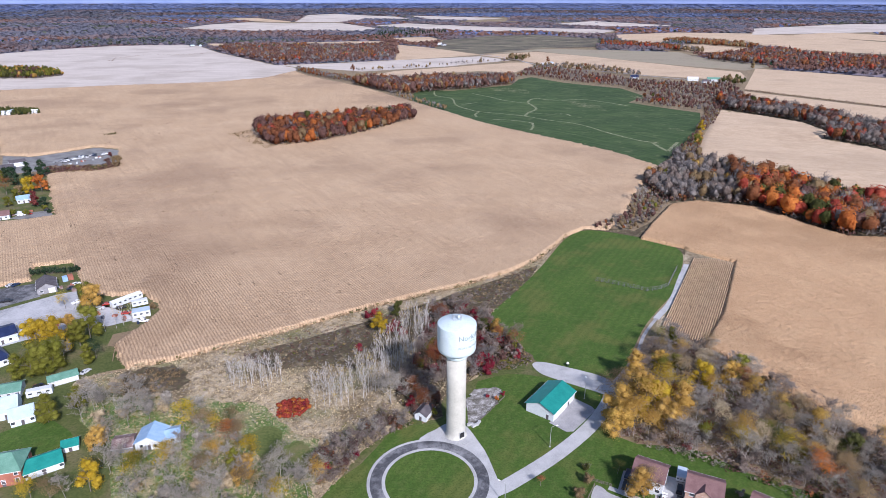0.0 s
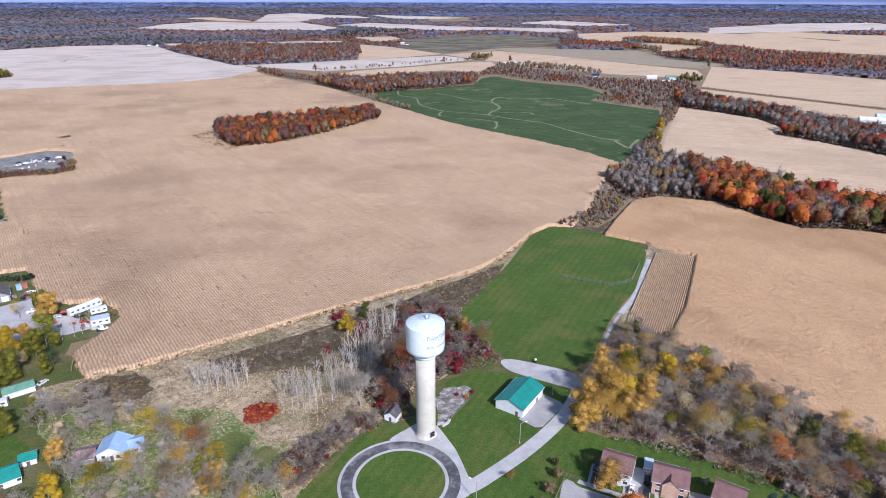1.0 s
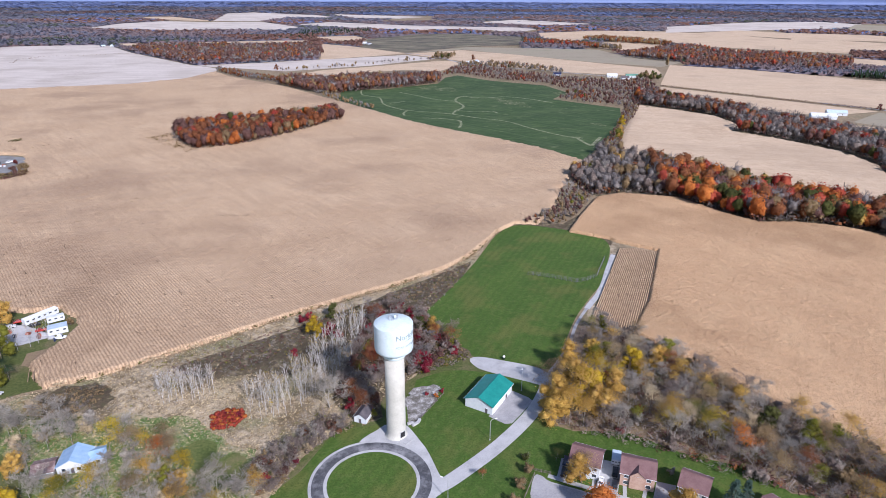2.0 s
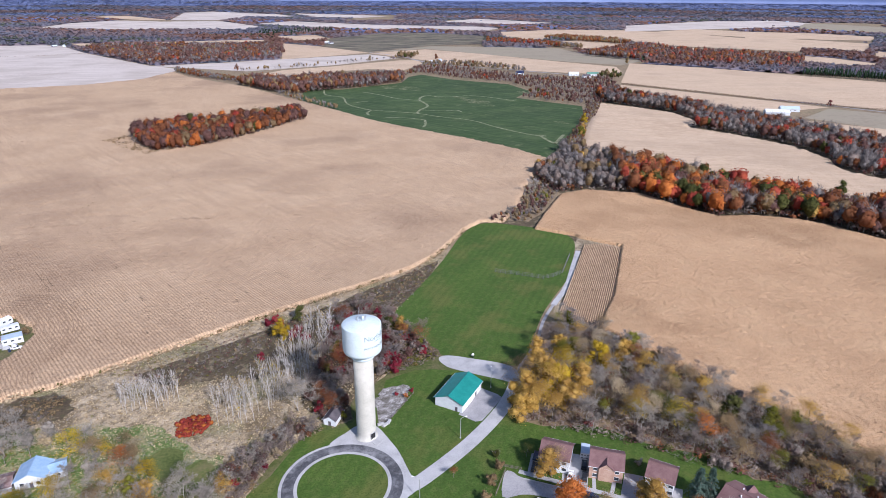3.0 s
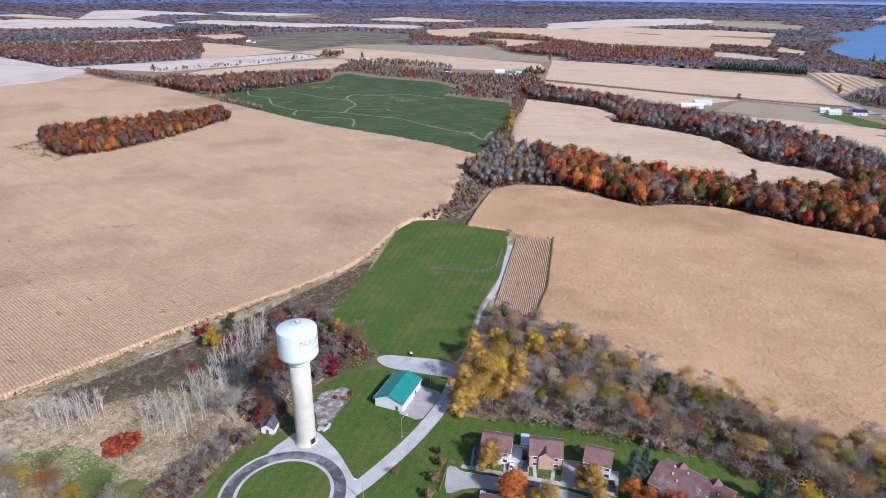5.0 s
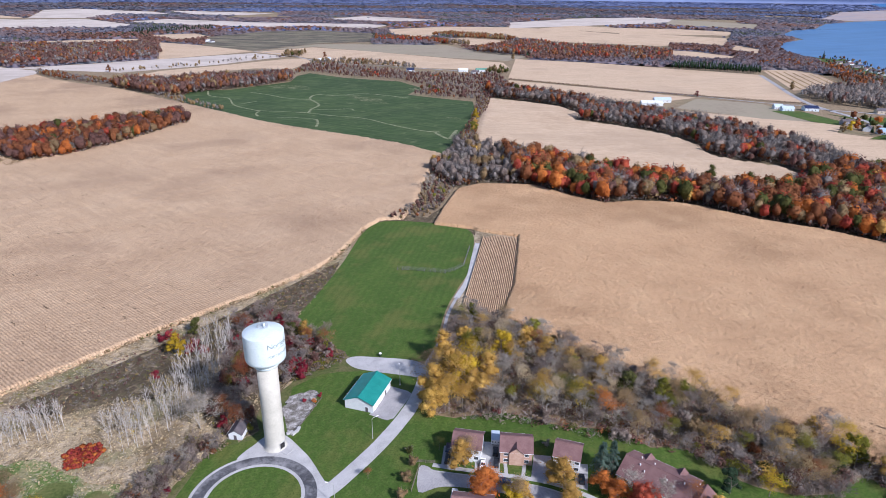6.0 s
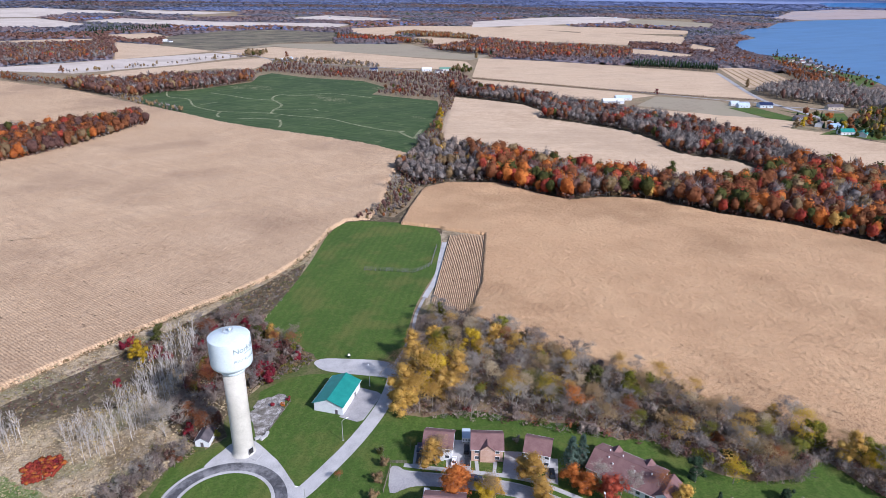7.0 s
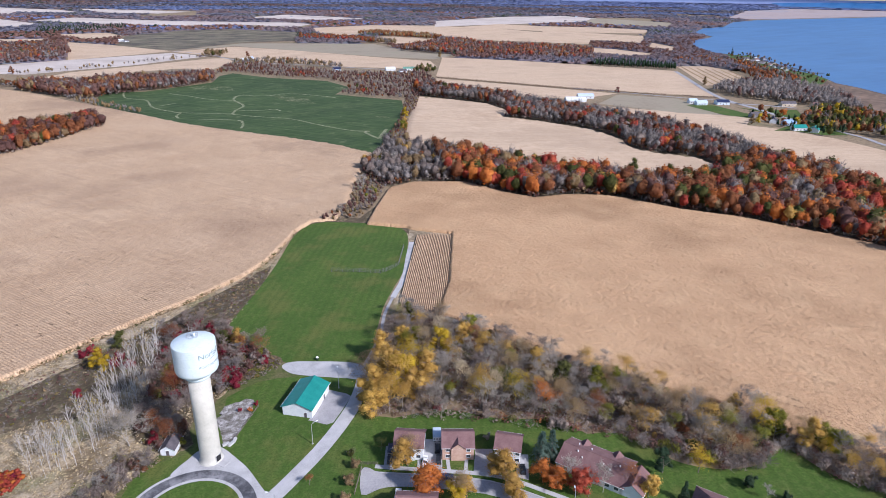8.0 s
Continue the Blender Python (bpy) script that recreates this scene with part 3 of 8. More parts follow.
# outlines in plan metres
CORN_LEFT = [(-133.0, 226.3), (-117.1, 231.6), (-96.8, 243.8), (-70.1, 260.3), (-40.5, 279.3), (-18.6, 292.0), (14.3, 309.9), (37.3, 325.1), (53.9, 341.5), (67.0, 361.2), (79.5, 382.0), (96, 398), (111, 395), (130, 428), (149, 473), (170, 514), (200, 557), (177, 613), (132, 673), (77, 738), (40, 792), (5, 859), (-41, 936), (-140, 1110), (-264, 1266), (-310, 1356), (-340, 1238), (-414, 1170), (-576, 1122), (-731, 1058), (-821, 994), (-582, 688), (-483, 679), (-434, 608), (-400, 604), (-361, 646), (-333, 639), (-295, 560), (-308, 552), (-347, 536), (-303, 468), (-274, 422), (-286, 415), (-311, 405), (-339, 376), (-269.8, 287.7), (-238.4, 306.0), (-227.0, 313.2), (-237, 333), (-217, 339), (-202.4, 319.3), (-189.6, 301.1), (-171.9, 294.4), (-157.2, 297.8), (-144.3, 286.0), (-139.8, 277.3), (-140.7, 264.6), (-144.9, 252.3), (-146.0, 243.7), (-137.2, 230.7)]
CORN_RIGHT = [(127.7, 378.4), (143, 405), (171, 449), (194, 457), (233, 441), (251, 399), (263, 381), (289, 378), (313, 367), (328, 352), (345, 316), (370, 288), (387, 256), (403, 228), (409, 206), (415, 151), (242.1, 49.1), (222.2, 80.5), (213.6, 88.8), (208.6, 93.0), (198.0, 104.4), (192.5, 113.8), (190.1, 124.0), (180.9, 137.0), (174.2, 144.9), (165.3, 157.4), (164.0, 166.1), (152.7, 181.6), (140.4, 202.5), (128.1, 221.9), (119.3, 239.7), (116.5, 243.5), (138.0, 274.6), (171.9, 339.3), (153.0, 355.5), (149.5, 361.7)]
STRIP = [(102.1, 259.7), (123.4, 297.4), (149.5, 345.7), (162.2, 344.6), (170.8, 336.4), (145.2, 287.7), (120.8, 245.4), (117.0, 244.5), (109.9, 252.3)]
CORN_MID = [(377, 871), (415, 829), (445, 780), (443, 709), (409, 687), (444, 638), (469, 573), (467, 525), (452, 499), (448, 474), (459, 454), (478, 428), (474, 402), (461, 382), (435, 367), (412, 368), (376, 393), (332, 437), (306, 491), (281, 558), (252, 613), (285, 682)]
PALE_LEFT = [(-1330, 1647), (-1206, 1783), (-1172, 1879), (-1043, 2081), (-849, 2133), (-773, 2083), (-636, 1844), (-511, 1669), (-390, 1497), (-317, 1424), (-310, 1356), (-340, 1238), (-414, 1170), (-576, 1122), (-731, 1058), (-821, 994)]
PALE_MID = [(-384, 1485), (-245, 1538), (-117, 1611), (98, 1724), (169, 1613), (8, 1462), (-54, 1426), (-170, 1357), (-277, 1424)]
GREEN = [(-53, 975), (-42, 1082), (15, 1068), (121, 1141), (143, 1224), (172, 1260), (222, 1173), (305, 1098), (318, 1012), (275, 943), (315, 892), (347, 855), (329, 805), (269, 676), (227, 610), (200, 560), (178, 615), (133, 676), (40, 796), (5, 863)]
TAN_E = [(-159, 1267), (-100, 1369), (8, 1438), (163, 1555), (204, 1555), (205, 1464), (140, 1328), (79, 1370), (-5, 1327), (-103, 1249)]
TAN_A = [(-145, 2140), (-42, 2019), (101, 1776), (24, 1706), (-117, 1611), (-128, 1811)]
DARK_B = [(2, 2370), (195, 2654), (382, 2697), (589, 2476), (477, 2048), (303, 2000), (102, 1794), (-24, 1997)]
GREY_C = [(101, 1776), (299, 1977), (521, 1915), (665, 1856), (669, 1679), (753, 1480), (698, 1431), (646, 1385), (539, 1491), (393, 1709), (271, 1892)]
TAN_D = [(100, 1758), (268, 1872), (393, 1709), (534, 1478), (620, 1352), (586, 1244), (539, 1217), (412, 1290), (354, 1372), (273, 1452), (200, 1584)]
TAN_F = [(684, 1421), (804, 1311), (888, 1205), (920, 1145), (1008, 1034), (1023, 1008), (819, 710), (751, 767), (716, 813), (655, 884), (511, 1088)]
TAN_G = [(501, 1065), (643, 867), (692, 795), (595, 772), (534, 818), (487, 911), (468, 989)]
FIELD_H = [(684, 786), (746, 720), (707, 601), (719, 574), (653, 626), (600, 726)]
TAN_J = [(571, 726), (628, 664), (705, 579), (716, 562), (668, 529), (692, 486), (697, 434), (687, 356), (678, 301), (516, 219), (538, 287), (570, 364), (571, 428), (583, 513), (574, 594)]
TAN_K = [(716, 2742), (1040, 2920), (1300, 2840), (1476, 2594), (1527, 2296), (1621, 2059), (1322, 1668), (1208, 1786), (1068, 1920), (1046, 2077), (973, 2290), (807, 2380), (691, 2202), (650, 2443)]
TAN_K2 = [(684, 2074), (862, 2204), (959, 2006), (786, 1800), (697, 1876)]
TAN_K3 = [(1006, 1962), (1103, 1785), (1252, 1577), (1170, 1470), (1098, 1635), (986, 1714)]
PALE_L = [(1530, 3280), (2350, 3860), (2860, 3930), (2830, 3540), (2380, 3100), (1690, 2880), (1280, 2740)]
PALE_N = [(1410, 2710), (1720, 2930), (1830, 2690), (2050, 2540), (2140, 2290), (1919, 2085), (1628, 2226), (1442, 2608)]
PALE_O = [(-1280, 3200), (-1310, 3730), (-1190, 4070), (-1030, 3990), (-910, 3900), (-620, 3990), (-320, 3280), (-370, 3050), (-640, 3100), (-890, 3050)]
PALE_P = [(-1160, 5750), (-1010, 6140), (-370, 5270), (-220, 4730), (-550, 4850), (-670, 4080), (-910, 4080)]
PALE_Q = [(-1530, 4700), (-1400, 4960), (-880, 4080), (-1110, 4170)]
PALE_R = [(-380, 3600), (-210, 3920), (220, 3470), (440, 3350), (730, 3230), (800, 3070), (666, 2828), (460, 3070), (250, 3010), (-70, 3220)]
PALE_S = [(640, 3850), (970, 4310), (1210, 3780), (1280, 3630), (1050, 3490), (860, 3550)]
PALE_T = [(-300, 5600), (70, 5290), (440, 4870), (210, 4510), (-100, 4730)]
TAN_U = [(-791, 2186), (-578, 2216), (-324, 2305), (-186, 2307), (-252, 2192), (-521, 2136), (-657, 1990)]
TAN_V = [(-201, 2501), (-53, 2575), (2, 2370), (-105, 2278)]
VINE = [(1095, 1074), (1161, 1052), (1146, 977), (1053, 843), (948, 815), (906, 814)]
TAN_KA = [(1578, 2317), (1723, 2129), (1790, 1937), (1521, 1658), (1464, 1805), (1312, 1791), (1267, 1856)]
TAN_KB = [(1140, 1668), (1203, 1584), (1267, 1484), (1275, 1316), (1179, 1313), (1126, 1431), (1068, 1562)]
TAN_KC = [(2790, 3540), (2860, 3270), (2860, 2890), (2470, 2520), (2340, 2720), (2300, 2970)]
TAN_KD = [(1880, 2580), (2020, 2500), (2070, 2260), (1897, 2128), (1752, 2239)]
TAN_KE = [(1567, 1671), (1508, 1497), (1405, 1404), (1428, 1520)]
GRASS_P = [(1063, 773), (1161, 822), (1208, 815), (1132, 772), (1069, 755)]
HARBOUR = [(1457, 1260), (1526, 1292), (1493, 1182), (1334, 958), (1239, 813), (1124, 750), (1068, 771), (1155, 880), (1243, 1001), (1311, 1106)]
MARSH_NEAR = [(1089, 763), (1188, 795), (1166, 752), (1150, 710), (1107, 627), (1029, 413), (729, 280), (790, 416), (863, 500), (976, 633)]
LAKE = [(3350, 2890), (3880, 3150), (4560, 3270), (5860, 3490), (8250, 3160), (6200, 1120), (1043, 147), (1024, 411), (1107, 627), (1146, 696), (1166, 752), (1212, 804), (1260, 864), (1290, 938), (1378, 1057), (1470, 1190), (1462, 1294), (1521, 1410), (1635, 1553), (1815, 1714), (2043, 1842), (2210, 2100), (2530, 2350), (2790, 2460)]
OUTER_LAKE = [(15500, 12250), (31400, 18870), (61440, 23860), (64340, 14280), (22490, 4930), (15040, 5800), (10290, 6150), (10110, 7090), (10120, 7820)]
REEDS = [(4030, 3530), (6210, 5210), (8180, 6140), (8860, 5290), (12640, 4870), (8550, 3280), (6050, 3600), (4690, 3360), (3980, 3240)]
VILLAGE_LEFT = [(-269.8, 287.7), (-238.4, 306.0), (-227.0, 313.2), (-237, 333), (-217, 339), (-202.4, 319.3), (-189.6, 301.1), (-171.9, 294.4), (-157.2, 297.8), (-144.3, 286.0), (-139.8, 277.3), (-140.7, 264.6), (-144.9, 252.3), (-146.0, 243.7), (-137.2, 230.7), (-133.0, 226.3), (-147.0, 219.5), (-140.8, 199.6), (-131.4, 186.1), (-124.8, 174.0), (-122.1, 152.5), (-161.0, 148.3)]

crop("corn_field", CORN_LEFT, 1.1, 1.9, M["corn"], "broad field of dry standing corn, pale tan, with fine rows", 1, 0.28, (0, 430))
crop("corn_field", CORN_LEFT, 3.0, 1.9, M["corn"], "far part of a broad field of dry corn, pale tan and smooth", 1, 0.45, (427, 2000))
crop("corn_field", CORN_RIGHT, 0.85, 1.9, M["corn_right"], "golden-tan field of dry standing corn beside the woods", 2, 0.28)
crop("corn_field", CORN_MID, 4.0, 1.9, M["tan"], "tan field of dry corn between two belts of trees", 3)

LAID = [
    ("stubble_field", PALE_LEFT, 0.05, "pale", "pale grey harvested bean field"), ("stubble_field", PALE_MID, 0.05, "pale", "pale harvested strip beside a wood"),
    ("crop_field", GREEN, 0.05, "crop", "dark green winter crop with sandy wandering tracks"),
    ("stubble_field", TAN_E, 0.05, "tan", "tan harvested field behind a hedgerow"), ("stubble_field", TAN_A, 0.05, "tan", "tan harvested field by a farm"),
    ("ploughed_field", DARK_B, 0.05, "darkfield", "dark brown ploughed field with green streaks"),
    ("fallow_field", GREY_C, 0.05, "greyfield", "greyish green fallow field"), ("stubble_field", TAN_D, 0.06, "tan", "long tan field behind a farmstead"),
    ("stubble_field", TAN_F, 0.05, "tan", "wide tan field beside the country road"), ("stubble_field", TAN_G, 0.05, "tan", "narrow tan field along a dark hedge"),
    ("fallow_field", FIELD_H, 0.07, "greyfield", "grey bare field by a barn"), ("corn_field", TAN_J, 0.05, "tan", "tan corn field sloping to lake houses"),
    ("stubble_field", TAN_K, 0.05, "tan", "long tan field between tree lines"), ("stubble_field", TAN_K2, 0.05, "tan", "small tan field among trees"),
    ("stubble_field", TAN_K3, 0.05, "tan", "tan strip between tree lines"), ("stubble_field", PALE_L, 0.05, "pale", "pale far field by a village"),
    ("stubble_field", PALE_N, 0.05, "tan", "far tan field"), ("stubble_field", PALE_O, 0.05, "pale", "far pale field among woods"),
    ("stubble_field", PALE_P, 0.05, "pale", "far pale field among woods"), ("stubble_field", PALE_Q, 0.05, "tan", "far tan field among woods"),
    ("stubble_field", PALE_R, 0.05, "pale", "far pale field among woods"), ("stubble_field", PALE_S, 0.05, "pale", "far pale field among woods"),
    ("stubble_field", PALE_T, 0.05, "pale", "far pale field among woods"), ("stubble_field", TAN_U, 0.05, "tan", "tan strip behind a wood"),
    ("stubble_field", TAN_V, 0.05, "tan", "small tan field by a farm"), ("stubble_field", TAN_KA, 0.05, "tan", "tan field near the lake"), ("stubble_field", TAN_KB, 0.05, "tan", "tan strip before a red wood"), ("fallow_field", TAN_KC, 0.05, "greyfield", "far mauve field"), ("stubble_field", TAN_KD, 0.05, "tan", "far tan field by a farm"), ("stubble_field", TAN_KE, 0.05, "tan", "small field by the road"), ("lawn", GRASS_P, 0.05, "lawn", "green lawn by the harbour"),
    ("vineyard", VINE, 0.06, "tan", "tan field with dark planted rows"),
    ("marsh", MARSH_NEAR, 0.05, "marsh", "brown reedy marsh at the lake shore"), ("marsh", REEDS, 0.05, "reed", "far tan reed marsh in the lake"),
    ("water", LAKE, 0.2, "water", "calm blue lake with faint ripples"), ("water", OUTER_LAKE, 0.2, "water", "blue open lake at the horizon"),
]
patch("lawn", HARBOUR, 0.33, M["lawn"], "green harbour ground with cottages", "lawn")
for i, (name, outline, z, m, label) in enumerate(LAID):
    patch(name, outline, z + 0.006 * i, M[m], label, "water" if name == "water" else "field")
OPEN = [o for _, o, *_ in LAID] + [CORN_LEFT, CORN_RIGHT, CORN_MID, HARBOUR]

# near ground
MEADOW = [(-132.2, 224.6), (-96.2, 241.8), (-40.4, 278.1), (14.2, 308.5), (53.5, 338.9), (66.4, 357.5), (58.0, 335.6), (34.0, 291.4), (23.3, 272.8), (23.4, 231.7), (15.5, 220.9), (1.4, 207.0), (-4.9, 191.1), (-17.1, 186.2), (-27.8, 174.1), (-33.1, 157.9), (-39.4, 152.6), (-64.0, 152.6), (-92.6, 186.2), (-124.8, 206.9), (-146.8, 210.7), (-147.0, 219.5)]
SPORTS = [(78.8, 377.8), (97, 395), (124, 384), (141.8, 370.0), (145.8, 353.0), (133.8, 323.6), (121.0, 298.2), (107.8, 280.1), (95.2, 261.6), (84.1, 241.1), (72.3, 219.7), (62.4, 222.2), (51.6, 227.3), (37.9, 231.8), (27.5, 250.9), (23.3, 272.8), (27.4, 281.8), (43.3, 308.5), (58.0, 335.6)]
LAWN = [(-17.1, 186.2), (-9.0, 188.8), (-0.7, 191.1), (12.7, 210.9), (15.6, 222.2), (27.4, 223.9), (41.0, 219.7), (67.6, 214.9), (61.2, 192.9), (62.0, 180.1), (78.0, 177.1), (88.7, 174.2), (101.1, 163.2), (123.8, 148.5), (111.5, 127.9), (-28.5, 127.8), (-37.6, 152.6), (-27.2, 168.4)]
TOWN = [(57.1, 183.2), (75.3, 173.1), (111.3, 149.5), (121.4, 143.1), (138.3, 136.0), (144.9, 118.1), (152.4, 110.4), (160.5, 106.1), (171.5, 104.0), (179.2, 107.5), (186.1, 104.4), (186.7, 96.4), (189.4, 86.4), (199.4, 74.7), (207.7, 55.5), (127.6, 45.7), (10.1, 101.0), (19.1, 157.3), (37.2, 172.2)]
WOOD_NEAR = [(68.5, 212.9), (83.0, 233.9), (99.5, 256.3), (109.0, 246.9), (118.8, 238.7), (127.6, 221.0), (139.9, 201.6), (152.1, 180.9), (163.4, 165.4), (173.6, 144.4), (189.5, 123.5), (197.4, 104.0), (213.1, 88.5), (222.8, 67.3), (203.1, 57.6), (193.2, 76.5), (186.0, 88.0), (185.7, 99.8), (182.1, 106.9), (169.6, 102.5), (159.5, 105.1), (146.2, 119.4), (136.3, 133.6), (121.8, 143.6), (111.8, 150.3), (95.8, 163.3), (75.4, 173.4), (61.1, 182.1), (61.7, 196.5)]
patch("meadow", MEADOW, 0.02, M["meadow"], "rough straw meadow with brown weeds and green patches", round_steps=4)
patch("sports_field", SPORTS, 0.029, M["lawn"], "mown green playing field with faint stripes", "lawn", round_steps=4)
patch("lawn", LAWN, 0.033, M["lawn"], "mown lawn round the tower and shed", "lawn", round_steps=3)
patch("lawn", TOWN, 0.038, M["lawn"], "green lawns of the housing street", "lawn", round_steps=3)
patch("woodland_floor", WOOD_NEAR, 0.028, M["woodfloor"], "leaf litter and undergrowth below bare trees", "ground", round_steps=3)
patch("village_ground", VILLAGE_LEFT, 0.015, M["village_lawn"], "grass between village houses", "lawn", round_steps=2)
patch("woodland_floor", [(-139.3, 205.0), (-107.1, 206.9), (-94.4, 191.0), (-74.2, 186.2), (-65.5, 177.0), (-66.1, 165.7), (-45.0, 163.1), (-39.0, 150.7), (-62.7, 137.6), (-95.4, 137.5), (-107.5, 160.4), (-112.2, 174.0), (-134.0, 191.0)], 0.0275, M["meadow_green"], "grass and litter under village trees", "ground")
patch("grass", [(-157.0, 225.0), (-145.5, 221.2), (-122.2, 206.9), (-109.7, 174.0), (-95.1, 143.9), (-122.1, 143.9), (-127.2, 174.0), (-141.6, 199.6)], 0.008, M["village_lawn"], "rough grass at the village edge", "grass")
patch("grass", [(142, 374), (151.2, 365.7), (159.6, 358.5), (175.9, 343.2), (169.6, 334.7), (149.1, 344.8), (122.8, 296.0), (102.2, 258.4), (100.7, 262.3), (123.5, 306.0)], 0.01, M["meadow"], "dry grass beside the farm track", "grass")
patch("strip_soil", STRIP, 0.05, M["row_soil"], "brown soil between corn rows", "ground")


def corn_strip():
    """Rows of corn that stand apart, each a rough ridge."""
    px, py = np.array([p[0] for p in STRIP]), np.array([p[1] for p in STRIP])
    a, b = np.array(STRIP[0]), np.array(STRIP[2])
    d = (b - a) / np.linalg.norm(b - a)
    n = np.array([d[1], -d[0]])
    rng = np.random.default_rng(5)
    wide = max((np.array(p) - a) @ n for p in STRIP)
    gap = wide / 24
    V, Fq = [], []
    k = 0.6
    while k < wide:
        t = np.arange(-30, 130, 1.0)
        cx, cy = a[0] + n[0] * k + d[0] * t, a[1] + n[1] * k + d[1] * t
        ok = inside(cx, cy, STRIP) & (rng.random(len(t)) > 0.004)
        cx, cy = cx + rng.normal(0, 0.05, len(t)), cy + rng.normal(0, 0.05, len(t))
        h = rng.uniform(0.9, 1.3, len(t))
        for i in range(len(t) - 1):
            if not (ok[i] and ok[i + 1]):
                continue
            o = len(V)
            for j in (i, i + 1):
                for off, z in ((-0.36 * gap, 0.05), (-0.2 * gap, 0.8 * h[j]), (0.2 * gap, 0.8 * h[j] + 0.1), (0.36 * gap, 0.05)):
                    V.append((cx[j] + n[0] * off, cy[j] + n[1] * off, z))
            Fq += [(o, o + 1, o + 5, o + 4), (o + 1, o + 2, o + 6, o + 5), (o + 2, o + 3, o + 7, o + 6)]
        k += gap
    me = quick_mesh("corn_rows", V, Fq, [M["corn_row"]])
    tagged(link("corn_rows", me), "dry corn standing in separate rows over dark soil", "corn", kind="stuff")


corn_strip()

patch("grass", ragged([(-101.6, 204.4), (-92.9, 206.4), (-82, 201), (-75, 203), (-67, 199), (-63, 192), (-66.1, 186.0), (-71.7, 180.8), (-78.0, 185.7), (-87.6, 190.9), (-97.6, 197.3)], 2.2, 3, 8), 0.0325, M["meadow_green"], "green weeds in the straw meadow", "grass")
patch("grass", ragged([(-72, 192), (-62, 193), (-52, 184), (-42, 178), (-37, 166), (-44, 158), (-60, 160), (-70, 172)], 2.6, 8, 8), 0.037, M["meadow_green"], "green weeds round a clearing", "grass")
CLEAR = [ragged([(-69.1, 185.2), (-64.6, 187.1), (-60.3, 185.7), (-55.0, 179.3), (-48.5, 178.1), (-43.4, 172.2), (-41.1, 164.0), (-47.4, 161.0), (-57.2, 164.9), (-63.9, 173.3), (-69.8, 180.7)], 2.6, 4, 14)]
patch("grass", CLEAR[0], 0.043, M["clearing"], "short green grass clearing in the meadow", "grass")
CLEAR.append(ragged([(-84.0, 237.0), (-75.8, 243.5), (-57.7, 254.0), (-28.7, 272.7), (14.0, 303.5), (47.3, 329.0), (54.2, 331.5), (27.4, 281.8), (1.8, 272.8), (-17.0, 243.8), (-28.2, 230.7), (-39.5, 226.0), (-49.2, 228.7), (-60.2, 227.0), (-68.0, 226.3), (-78.0, 230.0)], 1.4, 5, 8))
patch("scrub", CLEAR[1], 0.0245, M["scrub"], "dark brown weeds along the corn", "ground")
CLEAR.append(ragged([(-131.8, 222.5), (-122.2, 226.1), (-111.2, 226.7), (-104.6, 216.4), (-107.9, 209.8), (-116.5, 207.3), (-124.1, 205.6)], 3.0, 6, 8))
patch("scrub", CLEAR[2], 0.0255, M["scrub"], "dark brown weeds beside the corn", "ground")


